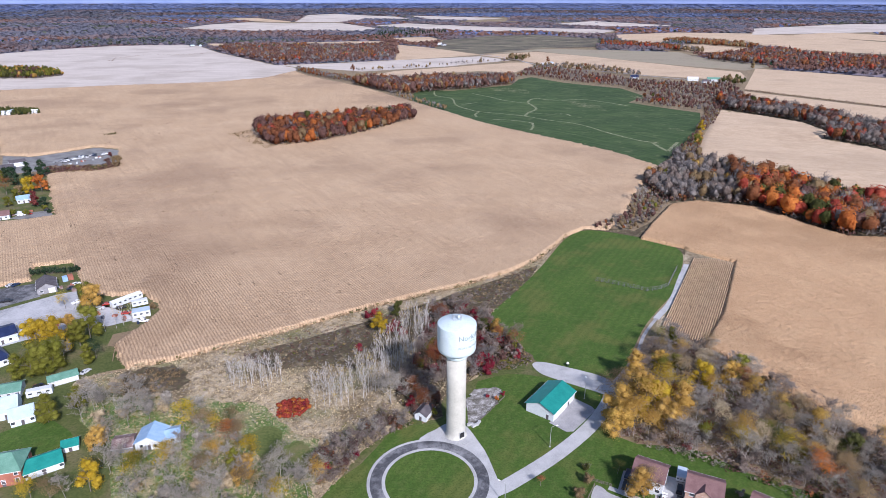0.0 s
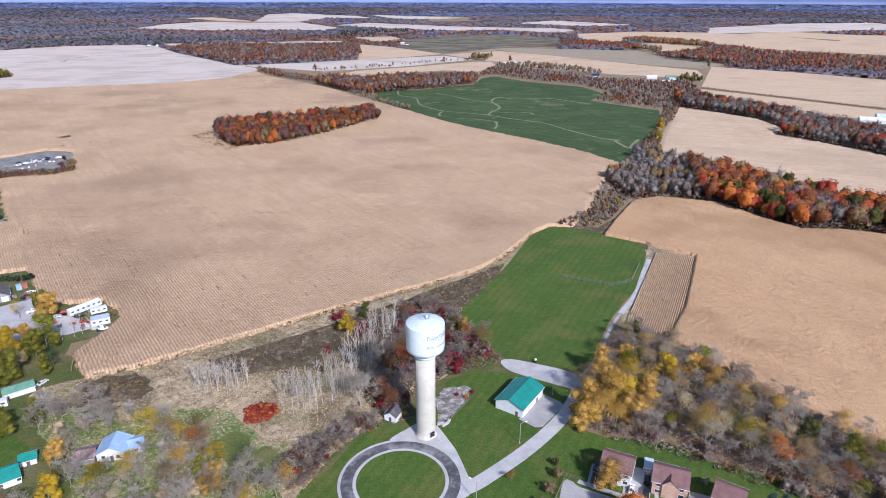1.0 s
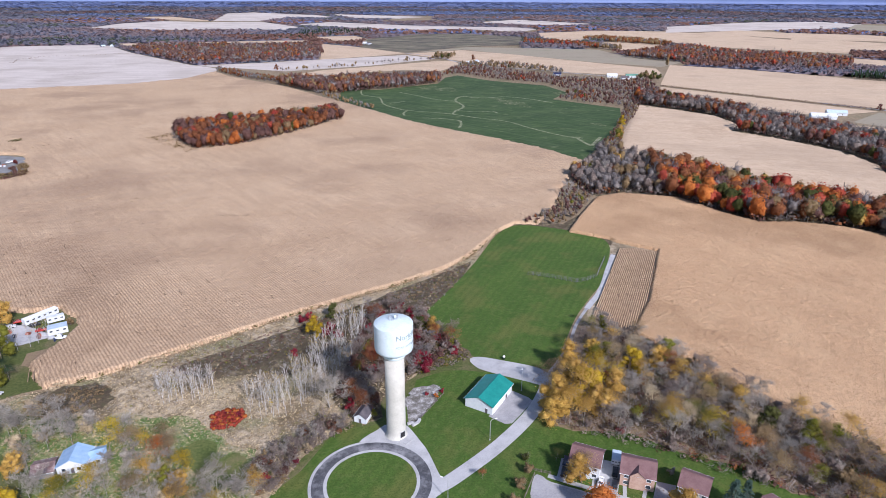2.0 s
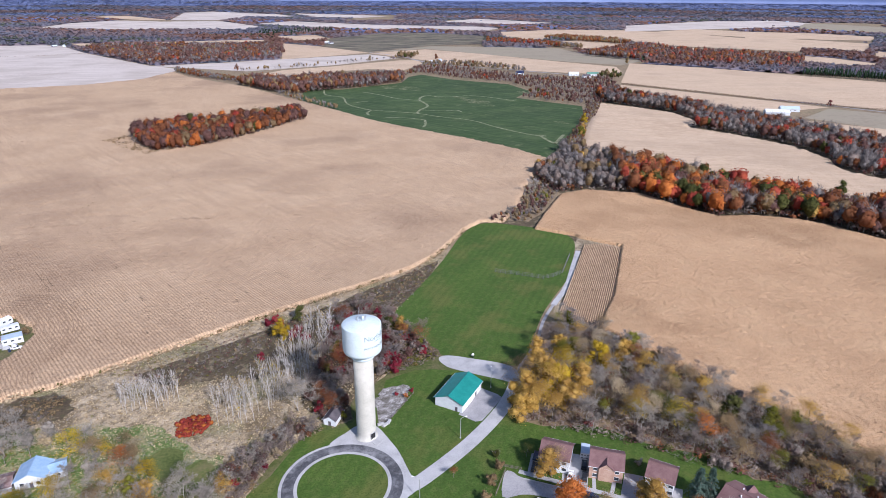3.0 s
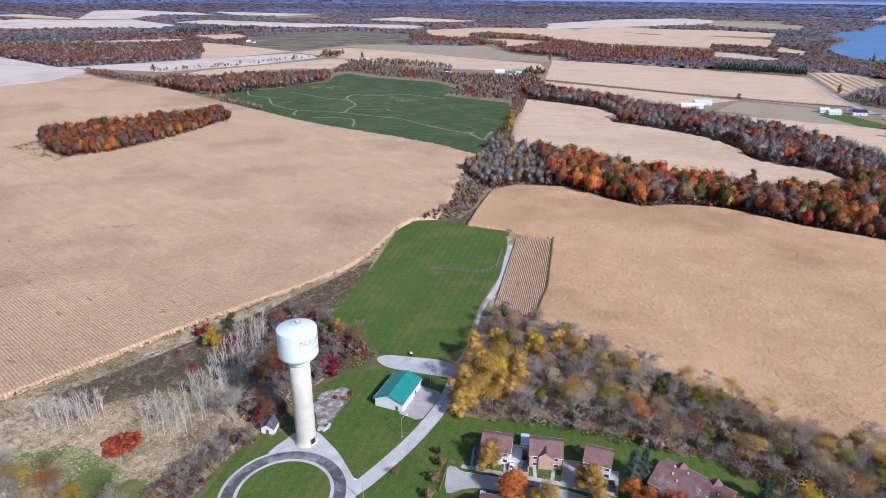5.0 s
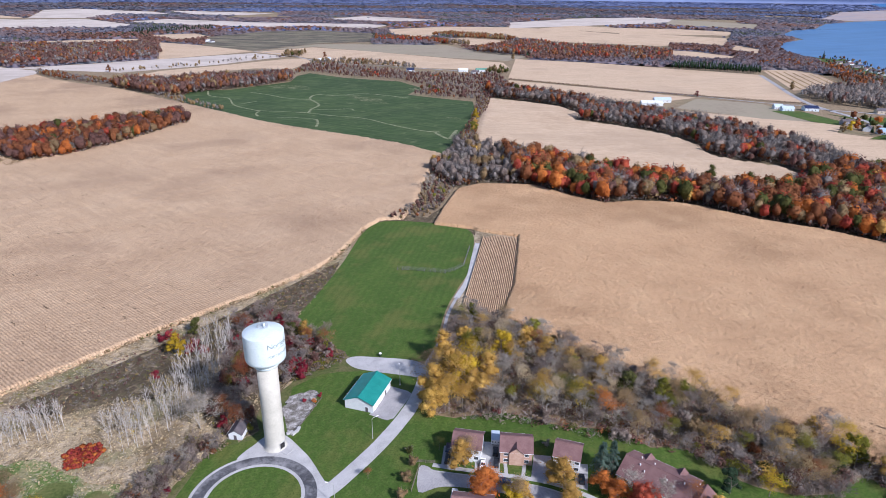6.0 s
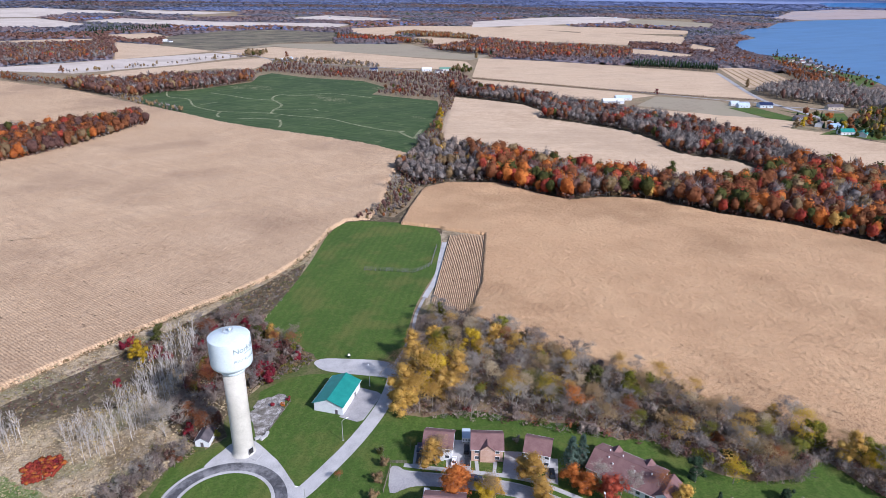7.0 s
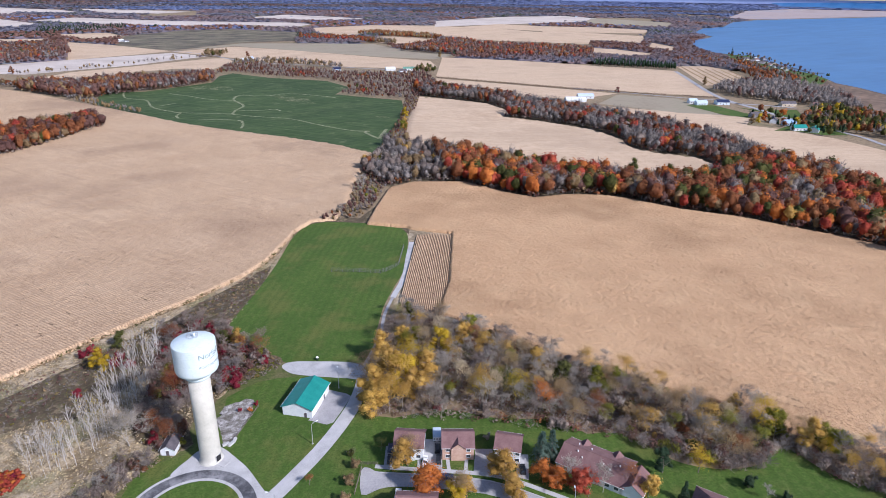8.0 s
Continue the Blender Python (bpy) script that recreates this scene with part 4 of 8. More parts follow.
def corn_marks():
    """Strips over the corn: short breaks along the rows in painted shade, curved headland rows in soil."""
    V, Fq = [], []
    rng = random.Random(4)

    def strip(line, w, z=2.12):
        if len(line) == 2:
            # a row of small breaks
            a, b = Vector(line[0]), Vector(line[1])
            n = max(1, round((b - a).length / 2.2))
            for i in range(n):
                p, q = a.lerp(b, (i + rng.uniform(0, 0.25)) / n), a.lerp(b, (i + rng.uniform(0.6, 1.0)) / n)
                j = Vector((rng.uniform(-0.3, 0.3), rng.uniform(-0.3, 0.3)))
                d = (q - p).normalized()
                s, o = Vector((-d.y, d.x)) * w * rng.uniform(0.3, 0.6), len(V)
                for u, k in ((p, 0.4), (p, -0.4), (p.lerp(q, 0.5), -1), (q, -0.3), (q, 0.3), (p.lerp(q, 0.5), 1)):
                    V.append((*(u + j + s * k), z))
                Fq.append((o, o + 1, o + 2, o + 5)), Fq.append((o + 5, o + 2, o + 3, o + 4))
            return
        pts = curve(line, 5, False) if len(line) > 2 else line
        prev = None
        for i, (x, y) in enumerate(pts):
            a, b = pts[max(i - 1, 0)], pts[min(i + 1, len(pts) - 1)]
            d = Vector((b[0] - a[0], b[1] - a[1], 0)).normalized()
            o = len(V)
            V.append((x - d.y * w / 2, y + d.x * w / 2, z)), V.append((x + d.y * w / 2, y - d.x * w / 2, z))
            if prev is not None:
                Fq.append((prev, prev + 1, o + 1, o))
            prev = o
    head = [(-164.0, 309.7), (-152.4, 307.5), (-139.7, 296.4), (-129.9, 278.6), (-129.5, 262.4), (-134.6, 250.7), (-135.8, 240.8), (-132.2, 230.7)]
    for k in range(-4, 6):
        off = []
        for i, (x, y) in enumerate(head):
            a, b = head[max(i - 1, 0)], head[min(i + 1, len(head) - 1)]
            d = Vector((b[0] - a[0], b[1] - a[1], 0)).normalized()
            off.append((x - d.y * k * 1.9, y + d.x * k * 1.9))
        strip(off, 0.28 if k not in (4, 2) else 0.5, 2.25)
    bent = len(Fq)
    for a, b in ([(-169.4, 352.5), (-150.3, 321.6)], [(-159.4, 342.0), (-151.2, 328.7)], [(-198, 357), (-191.9, 347.1)], [(-195.3, 343.6), (-190.3, 336.8)], [(-178.5, 315.5), (-174.8, 309.6)], [(-175.4, 315.5), (-172.7, 311.8)], [(-111.0, 266.9), (-106.8, 262.4)], [(-102.3, 265.2), (-100.1, 266.9)], [(-254, 403), (-248, 394)], [(-250, 401), (-245, 394)], [(-37.9, 348.3), (-36.2, 343.9)], [(-38.6, 331.3), (-29.6, 319.5)], [(-10.6, 319.6), (2.0, 327.4)],
                 [(11.5, 321.1), (13.3, 316.6)], [(42.9, 365.0), (47.9, 368.8)], [(-191, 384), (-187, 376)], [(-54.6, 297.9), (-52.4, 292.6)], [(-34.5, 381.7), (-28.6, 376.6)]):
        strip([a, b], rng.uniform(0.5, 0.9))
    for a, b in ([(140.1, 223.6), (142.6, 219.5)], [(265.4, 140.4), (266.3, 136.4)], [(266.8, 135.6), (268.6, 132.3)], [(265.1, 138.9), (267.2, 133.9)], [(232.0, 130.0), (233.4, 125.8)], [(229.8, 127.9), (232.0, 124.3)], [(215.5, 112.6), (216.3, 111.1)], [(194.6, 145.8), (196.4, 142.8)], [(197.0, 142.5), (200.3, 138.4)], [(200.4, 138.0), (204.2, 134.9)], [(182.6, 163.6), (183.4, 161.8)], [(189.1, 153.7), (189.9, 152.0)], [(208.2, 127.3), (212.4, 119.4)], [(382, 259), (385, 255)], [(158, 416), (165, 422)], [(181.8, 211.5), (182.9, 208.5)], [(222.1, 194.6), (223.3, 192.8)], [(184.3, 153.8), (193.3, 138.6)], [(194.8, 137.1), (202.6, 125.6)], [(203.7, 123.9), (213.6, 110.9)], [(204.8, 260.0), (217.9, 241.6)], [(203.5, 258.5), (216.5, 240.2)], [(204.9, 300.0), (206.5, 293.5)], [(138.4, 220.5), (141.1, 216.7)]):
        strip([a, b], rng.uniform(0.35, 0.7))
    # small breaks along the rows, thicker towards the near edge
    ux, uy = ROWDIR[0] / math.hypot(*ROWDIR), ROWDIR[1] / math.hypot(*ROWDIR)
    n = 0
    while n < 290:
        x, y = rng.uniform(-330, 120), rng.uniform(230, 640)
        if rng.random() > (260.0 / y) ** 2 or not all(inside([x, x - ux * 9], [y, y - uy * 9], CORN_LEFT)):
            continue
        L = rng.choice((1.2, 1.8, 2.5, 3.5, 6.0))
        turn = rng.uniform(-0.15, 0.15)
        strip([(x, y), (x - (ux + turn * uy) * L, y - (uy - turn * ux) * L)], rng.uniform(0.4, 0.9), 2.2)
        n += 1
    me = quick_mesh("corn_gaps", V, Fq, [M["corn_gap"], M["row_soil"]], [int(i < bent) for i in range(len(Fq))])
    tagged(link("corn_gaps", me), "flat strips for gaps, in painted shade, and bent rows in the dry corn", "corn", kind="stuff")


corn_marks()
TRACKS = (
    ([(-14, 1065), (-13, 1020), (-3, 1001), (14, 981), (18, 926), (26, 900), (38, 879), (50, 863), (103, 832), (132, 802), (167, 772), (190, 721), (213, 680), (231, 665)], 2.6), ([(50, 863), (43, 842), (44, 825)], 3.0),
    ([(108, 831), (116, 857), (126, 874), (131, 893), (128, 924), (126, 940), (132, 968), (145, 983), (160, 969), (182, 966), (205, 974), (226, 964), (243, 944), (266, 913)], 3.4), ([(47, 1036), (72, 1001), (94, 962), (126, 935)], 2.6),
    ([(116, 857), (139, 844), (163, 845), (168, 830)], 2.4), ([(64, 805), (92, 797), (110, 782)], 2.0), ([(111, 782), (109, 759), (103, 735)], 3.0), ([(225, 666), (226, 642), (228, 627)], 3.6), ([(228, 627), (240, 648), (253, 670)], 3.6), ([(27, 925), (38, 933), (51, 942)], 2.6),
)
for line, w in TRACKS:
    ribbon("track", line, w, 0.12, M["track"], "pale sandy track winding through the green crop", "track")
for o in ([(79, 1098), (118, 1100), (143, 1067), (143, 1034), (121, 1044), (91, 1068)], [(184, 954), (205, 950), (226, 908), (228, 867), (208, 885), (190, 920)], [(300, 1015), (312, 1012), (310, 985), (296, 990)], [(258, 753), (279, 742), (287, 733), (268, 733)]):
    patch("bare_patch", ragged(o, 11.0, 4, 12), 0.09, M["crop_thin"], "pale thin patch in the green crop", "ground")

patch("scrub", ragged([(-10.2, 194.5), (-1.8, 192.1), (1.4, 207.0), (13.1, 218.8), (20.5, 225.2), (29.2, 229.5), (38.5, 232.7), (31.4, 250.9), (23.5, 267.0), (21.3, 275.8), (4.7, 284.9), (-6.5, 272.8), (-10.9, 241.0), (-18.8, 210.8), (-14.8, 199.7)], 2.0, 2), 0.044, M["scrub"], "dark ground under shrubs", "ground")

patch("scrub", [(79.4, 380.9), (97, 400), (113, 398), (128, 394), (145, 412), (153, 393), (152.2, 364.2), (146.5, 351.2), (141.1, 368.0), (124, 382), (97, 393)], 0.018, M["scrub"], "dark brown brush by the creek", "ground")

patch("grass", [(12.5, 216.4), (19.5, 224.7), (29.2, 229.5), (39.5, 232.7), (42.4, 226.5), (37.7, 221.4), (27.3, 222.2), (17.2, 218.0)], 0.049, M["village_lawn"], "rough grass beside the parking oval", "grass", 2)

patch("rough_grass", [(-24, 176), (-20, 215), (0, 262), (24, 290), (45, 262), (60, 232), (48, 205), (20, 180)], 0.012, M["village_lawn"], "dull rough grass between lawn and thicket", "grass")

# ---- roads ----
RINGC = (-4.2, 160.4)


def ring(name, r0, r1, z, material, label, a0=0, a1=360):
    bm = bmesh.new()
    n = 96
    prev = None
    for i in range(n + 1):
        a = radians(a0 + (a1 - a0) * i / n)
        q = [bm.verts.new((RINGC[0] + r * math.cos(a), RINGC[1] + r * math.sin(a), z)) for r in (r0, r1)]
        if prev:
            bm.faces.new((prev[0], prev[1], q[1], q[0]))
        prev = q
    bmesh.ops.remove_doubles(bm, verts=bm.verts[:], dist=0.001)
    bmesh.ops.recalc_face_normals(bm, faces=bm.faces[:])
    return tagged(part(name, bm, material), label, "road", kind="structure")


ring("gravel_ring", 14.4, 20.3, 0.05, M["gravel"], "pale gravel edges of the turning circle")
ring("road", 15.5, 19.3, 0.07, M["asphalt"], "dark worn asphalt turning circle round a lawn", -70, 290)
DRIVE = [(8.9, 148.4), (15.4, 155.0), (22.1, 159.2), (38.9, 172.7), (53.8, 187.9), (63.3, 201.6), (68.3, 212.9)]
OVAL = [(38.1, 229.5), (42.7, 231.3), (53.9, 226.5), (64.5, 221.0), (68.8, 214.9), (65.7, 207.1), (59.8, 210.1), (53.7, 213.7), (46.5, 218.1), (40.3, 223.0)]
ribbon("road", DRIVE, 5.4, 0.06, M["concrete"], "pale concrete access road curving past the shed")
patch("gravel_lot", OVAL, 0.055, M["gravel"], "pale gravel parking oval", "parking", 4)
APRON = [(51.0, 205.5), (56.8, 199.9), (57.9, 197.4), (52.1, 190.7), (47.0, 185.0), (44.4, 184.8), (39.1, 190.0)]
patch("grass", [(-39.6, 149.5), (-33.5, 160.5), (-27.8, 174.1), (-19.0, 184.6), (-10.2, 193.5), (-7.3, 186.9), (-16.7, 180.6), (-26.7, 164.4), (-33.6, 149.5)], 0.026, M["village_lawn"], "rough grass beside the turning circle", "grass", 2)
patch("concrete_pad", APRON, 0.052, M["apron"], "concrete apron beside the green shed", "pavement")
patch("gravel_lot", [(-7.4, 179.6), (-6.4, 183.0), (-2.3, 186.3), (0.6, 188.9), (4.9, 189.8), (8.8, 187.6), (12.9, 178.6), (15.1, 172.8), (17.8, 161.2), (19.2, 157.5), (17.0, 152.6), (11.7, 152.6), (11.5, 165.8), (7.2, 176.4)], 0.056, M["gravel"], "gravel round the tower foot", "ground", 3)
patch("gravel_plot", ragged([(10.8, 188.2), (9.1, 199.0), (10.7, 207.1), (15.4, 210.9), (21.7, 211.7), (22.7, 207.1), (17.6, 197.6)], 3.0, 7), 0.057, M["weedy"], "whitish weedy gravel plot", "ground")
ribbon("path", [(103.5, 270.0), (107.4, 275.3), (114.1, 284.3), (121.3, 296.0), (130.4, 314.1), (138.3, 329.1), (142.6, 337.4)], 3.0, 0.06, M["gravel"], "sandy farm track beside the playing field", "path")
ribbon("path", [(68.6, 214.9), (77.4, 226.5), (84.8, 237.5), (92.5, 253.4), (100.4, 265.7), (104.0, 270.6)], 1.5, 0.065, M["oldasphalt"], "narrow gravel track along the wood edge", "path")


# ---- woods far and middle ----
WOODS = [
    ("woodlot", [(-213, 704), (-190, 666), (-172, 644), (-135, 663), (-92, 711), (-58, 765), (-35, 796), (-46, 841), (-118, 803), (-182, 769), (-219, 740)], 6.8, 15.5, {"plum": 4, "rust": 3, "orange": 0.9, "red": .5, "brown": 1.2, "greywood": 1.4, "green": 0.7}, 130, "island of rust and orange autumn trees in a corn field"),
    ("woodlot", [(-646, 1884), (-492, 1653), (-393, 1510), (-299, 1538), (-122, 1626), (-119, 1774), (-141, 1951), (-250, 2017), (-526, 2014), (-657, 1990)], 11, 17, {"plum": 6, "rust": 1.2, "greywood": 3, "red": 0.25, "brown": 1.0, "yellow": 0.1, "green": 0.4}, 32, "long belt of rust and purple-brown autumn woods"),
    ("hedgerow", [(-311, 1367), (-248, 1267), (-194, 1204), (-147, 1163), (-152, 1204), (-202, 1258), (-261, 1336), (-316, 1412)], 8, 9, {"greywood": 2, "rust": 1, "brown": 1}, 50, "bare hedgerow along a field edge"),
    ("woodlot", [(-161, 1155), (-86, 1041), (-58, 1022), (-22, 1055), (64, 1096), (125, 1149), (131, 1232), (-4, 1205), (-86, 1172), (-152, 1204)], 8.5, 16, {"greywood": 3, "plum": 3, "rust": 2, "brown": 1.5, "red": .3}, 60, "brown and rust autumn wood beside a green crop"),
    ("hedgerow", [(-85, 1022), (-45, 942), (5, 859), (12, 868), (-38, 975), (-78, 1055)], 9, 7, {"greywood": 2, "brown": 2, "rust": .5}, 50, "low brown hedge at the crop edge"),
    ("creek_wood", [(98, 398), (111, 394), (125, 390), (143, 410), (173, 457), (198, 460), (232, 536), (266, 643), (301, 722), (344, 793), (386, 878), (370, 893), (307, 756), (262, 670), (225, 606), (199, 555), (169, 511), (150, 472), (132, 428)], 5.0, 4.6, {"thicket": 4, "plum": 3, "brown": 2, "greywood": 2.5, "rust": .8, "olive": .5}, 70, "low brown and plum bushes along a creek"),
    ("autumn_wood", [(224, 446), (233, 442), (251, 400), (263, 382), (290, 379), (314, 368), (329, 353), (346, 317), (371, 289), (388, 257), (404, 228), (410, 207), (410, 190), (510, 246), (526, 281), (545, 347), (532, 396), (476, 386), (433, 361), (405, 362), (371, 387), (327, 431), (299, 478), (270, 537), (258, 553), (238, 500)], 7.4, 17.0, {"greywood": 3.6, "plum": 1.2, "rust": 2.6, "brown": .8, "orange": 1.5, "red": 1.7, "green": 3.6, "gold": .3}, 190, "vivid orange, red and green autumn trees along the corn"),
    ("tree_belt", [(390, 884), (420, 838), (449, 789), (449, 715), (420, 692), (448, 644), (474, 578), (471, 526), (455, 498), (455, 465), (485, 435), (478, 403), (476, 386), (534, 398), (556, 429), (574, 504), (568, 588), (551, 676), (517, 747), (494, 833), (461, 921), (422, 991)], 7.8, 14, {"greywood": 6.5, "thicket": .8, "plum": 1.4, "rust": 1.8, "red": 1.2, "orange": .7, "green": .7}, 110, "grey and red belt of trees between two fields"),
    ("scrub_wood", [(131, 1232), (174, 1279), (225, 1190), (309, 1112), (331, 1024), (281, 943), (316, 897), (354, 860), (384, 878), (428, 879), (485, 1044), (511, 1151), (461, 1151), (380, 1182), (302, 1299), (238, 1393), (183, 1393)], 10, 8, {"greywood": 3, "thicket": 2, "plum": 4, "rust": 1.5, "red": .3, "conifer": .3, "green": .4}, 46, "bare brown scrub wood behind the green crop"),
    ("woodlot", [(489, 2048), (550, 2025), (679, 1896), (711, 1917), (680, 2050), (590, 2174), (537, 2228)], 14, 16, {"rust": 4, "red": 1, "greywood": 1}, 40, "rust-red far wood"),
    ("tree_line", [(766, 2317), (848, 2380), (957, 2205), (977, 2006), (937, 1940), (885, 2076), (786, 2203)], 14, 16, {"rust": 3, "brown": 2, "greywood": 1}, 40, "line of dark autumn trees"),
    ("tree_line", [(662, 1916), (697, 1876), (716, 1800), (745, 1876), (727, 1959), (700, 2004)], 13, 15, {"brown": 3, "greywood": 2}, 40, "line of brown trees"),
    ("woodlot", [(655, 1632), (691, 1545), (767, 1443), (827, 1364), (898, 1312), (978, 1220), (1170, 1470), (1079, 1605), (983, 1681), (965, 1878), (900, 1878), (786, 1764)], 13, 17, {"rust": 3.5, "red": .8, "plum": 3, "greywood": 2.5, "brown": .6}, 30, "long belt of purple and rust woods"),
    ("hedgerow", [(511, 1088), (655, 884), (716, 813), (814, 706), (805, 698), (703, 798), (643, 867), (501, 1065)], 4, 1.8, {"brown": 2, "plum": 3}, 20, "dark low hedge between fields"),
    ("hedgerow", [(-207, 1368), (-170, 1357), (-54, 1414), (88, 1541), (168, 1598), (171, 1628), (90, 1569), (-55, 1450), (-174, 1390)], 16, 9, {"greywood": 3, "brown": 2, "rust": .5}, 40, "sparse hedgerow trees"),
    ("tree_clump", [(161, 1598), (200, 1584), (212, 1659), (171, 1675)], 12, 14, {"brown": 3, "green": 1, "greywood": 1}, 45, "clump of brown trees by a lane"),
    ("tree_clump", [(188, 1382), (226, 1393), (325, 1350), (379, 1252), (401, 1309), (343, 1428), (264, 1477), (211, 1464)], 13, 11, {"brown": 3, "greywood": 2, "conifer": .8, "rust": 1}, 45, "trees round a farmstead"),
    ("tree_clump", [(491, 1151), (525, 1136), (565, 1192), (554, 1226), (517, 1208)], 12, 12, {"brown": 2, "green": 1.5, "greywood": 1}, 45, "trees beside farm sheds"),
    ("tree_clump", [(-863, 1226), (-777, 1227), (-749, 1282), (-789, 1322), (-872, 1364), (-954, 1363)], 8, 13, {"olive": 3, "gold": .6, "green": 2, "plum": 1.5, "rust": .4}, 60, "green and yellow trees in a pale field"),
    ("tree_clump", [(-588, 817), (-547, 822), (-533, 839), (-545, 856), (-576, 856), (-611, 851)], 4.5, 8, {"conifer": 2, "green": 3, "yellow": .4}, 60, "dark evergreen hedge round a house"),
    ("lake_wood", [(869, 770), (845, 701), (864, 635), (891, 582), (899, 554), (854, 495), (975, 604), (1040, 706), (1048, 778), (978, 804)], 9, 15, {"greywood": 6, "thicket": 1.5, "plum": 1.5, "rust": .4}, 36, "bare grey wood near the lake"),
    ("lake_wood", [(1141, 1134), (1187, 1068), (1167, 980), (1040, 813), (1103, 774), (1178, 853), (1208, 923), (1293, 1058), (1311, 1193), (1225, 1220)], 10, 11, {"rust": 3, "greywood": 2, "orange": 1, "green": .6}, 45, "autumn trees along the shore road"),
    ("lake_wood", [(758, 520), (724, 459), (746, 434), (751, 370), (872, 436), (884, 513), (852, 572)], 10, 13, {"conifer": 2, "green": 2, "yellow": .4, "rust": 1, "brown": 1, "greywood": 2}, 60, "mixed trees among lake houses"),
    ("conifer_row", [(912, 1135), (958, 1097), (1024, 1007), (1065, 1049), (1006, 1153), (961, 1193)], 10, 16, {"conifer": 5}, 45, "row of dark conifers"),
    ("grey_wood", [(164, 478), (174, 454), (195, 459), (226, 445), (239, 500), (258, 553), (246, 590), (229, 606), (200, 556), (172, 515)], 8.2, 12.5, {"greywood": 6, "thicket": 2, "brown": 1.4, "gold": .6, "olive": .9, "rust": .9}, 170, "pale grey leafless wood beside the creek"),
    ("conifer_wood", [(-264, 2572), (-141, 2574), (14, 2733), (15, 2958), (-158, 2908), (-274, 2815)], 17, 18, {"conifer": 5}, 35, "far block of dark conifers"),
]
for i, (name, outline, gap, tall, mix, q, label) in enumerate(WOODS):
    near = math.hypot(*np.mean(outline, 0)) < 900
    pts = scatter(outline, 6.0, 50 + i, 0.14) if gap > 15 else scatter(outline, gap * (0.84 if near else 0.74), 50 + i)
    canopy(name, pts, tall, mix, label, round(q * (0.8 if near else 0.6)), 20 + i, 0.33 if near else 0.29, mixed=0.55)
    if name in ("autumn_wood", "tree_belt", "grey_wood") or i == 0:
        patch("woodland_floor", outline, 0.10 + 0.012 * i, M["scrub"], "dark brown leaf litter under trees", "ground")
    # shaded undergrowth: low brush that fills the stand
    if gap > 8.65:
        continue
    low = scatter(outline, gap * 0.8, 150 + i)
    canopy("underbrush", low, tall * (0.42 if tall > 11 else 0.3), {"thicket": 3, "plum": 3, "greywood": 3, "rust": 1.2, "brown": 1}, "brown brush under the trees", max(14, q // 10), 120 + i, 0.75, False, "brush", body=False)


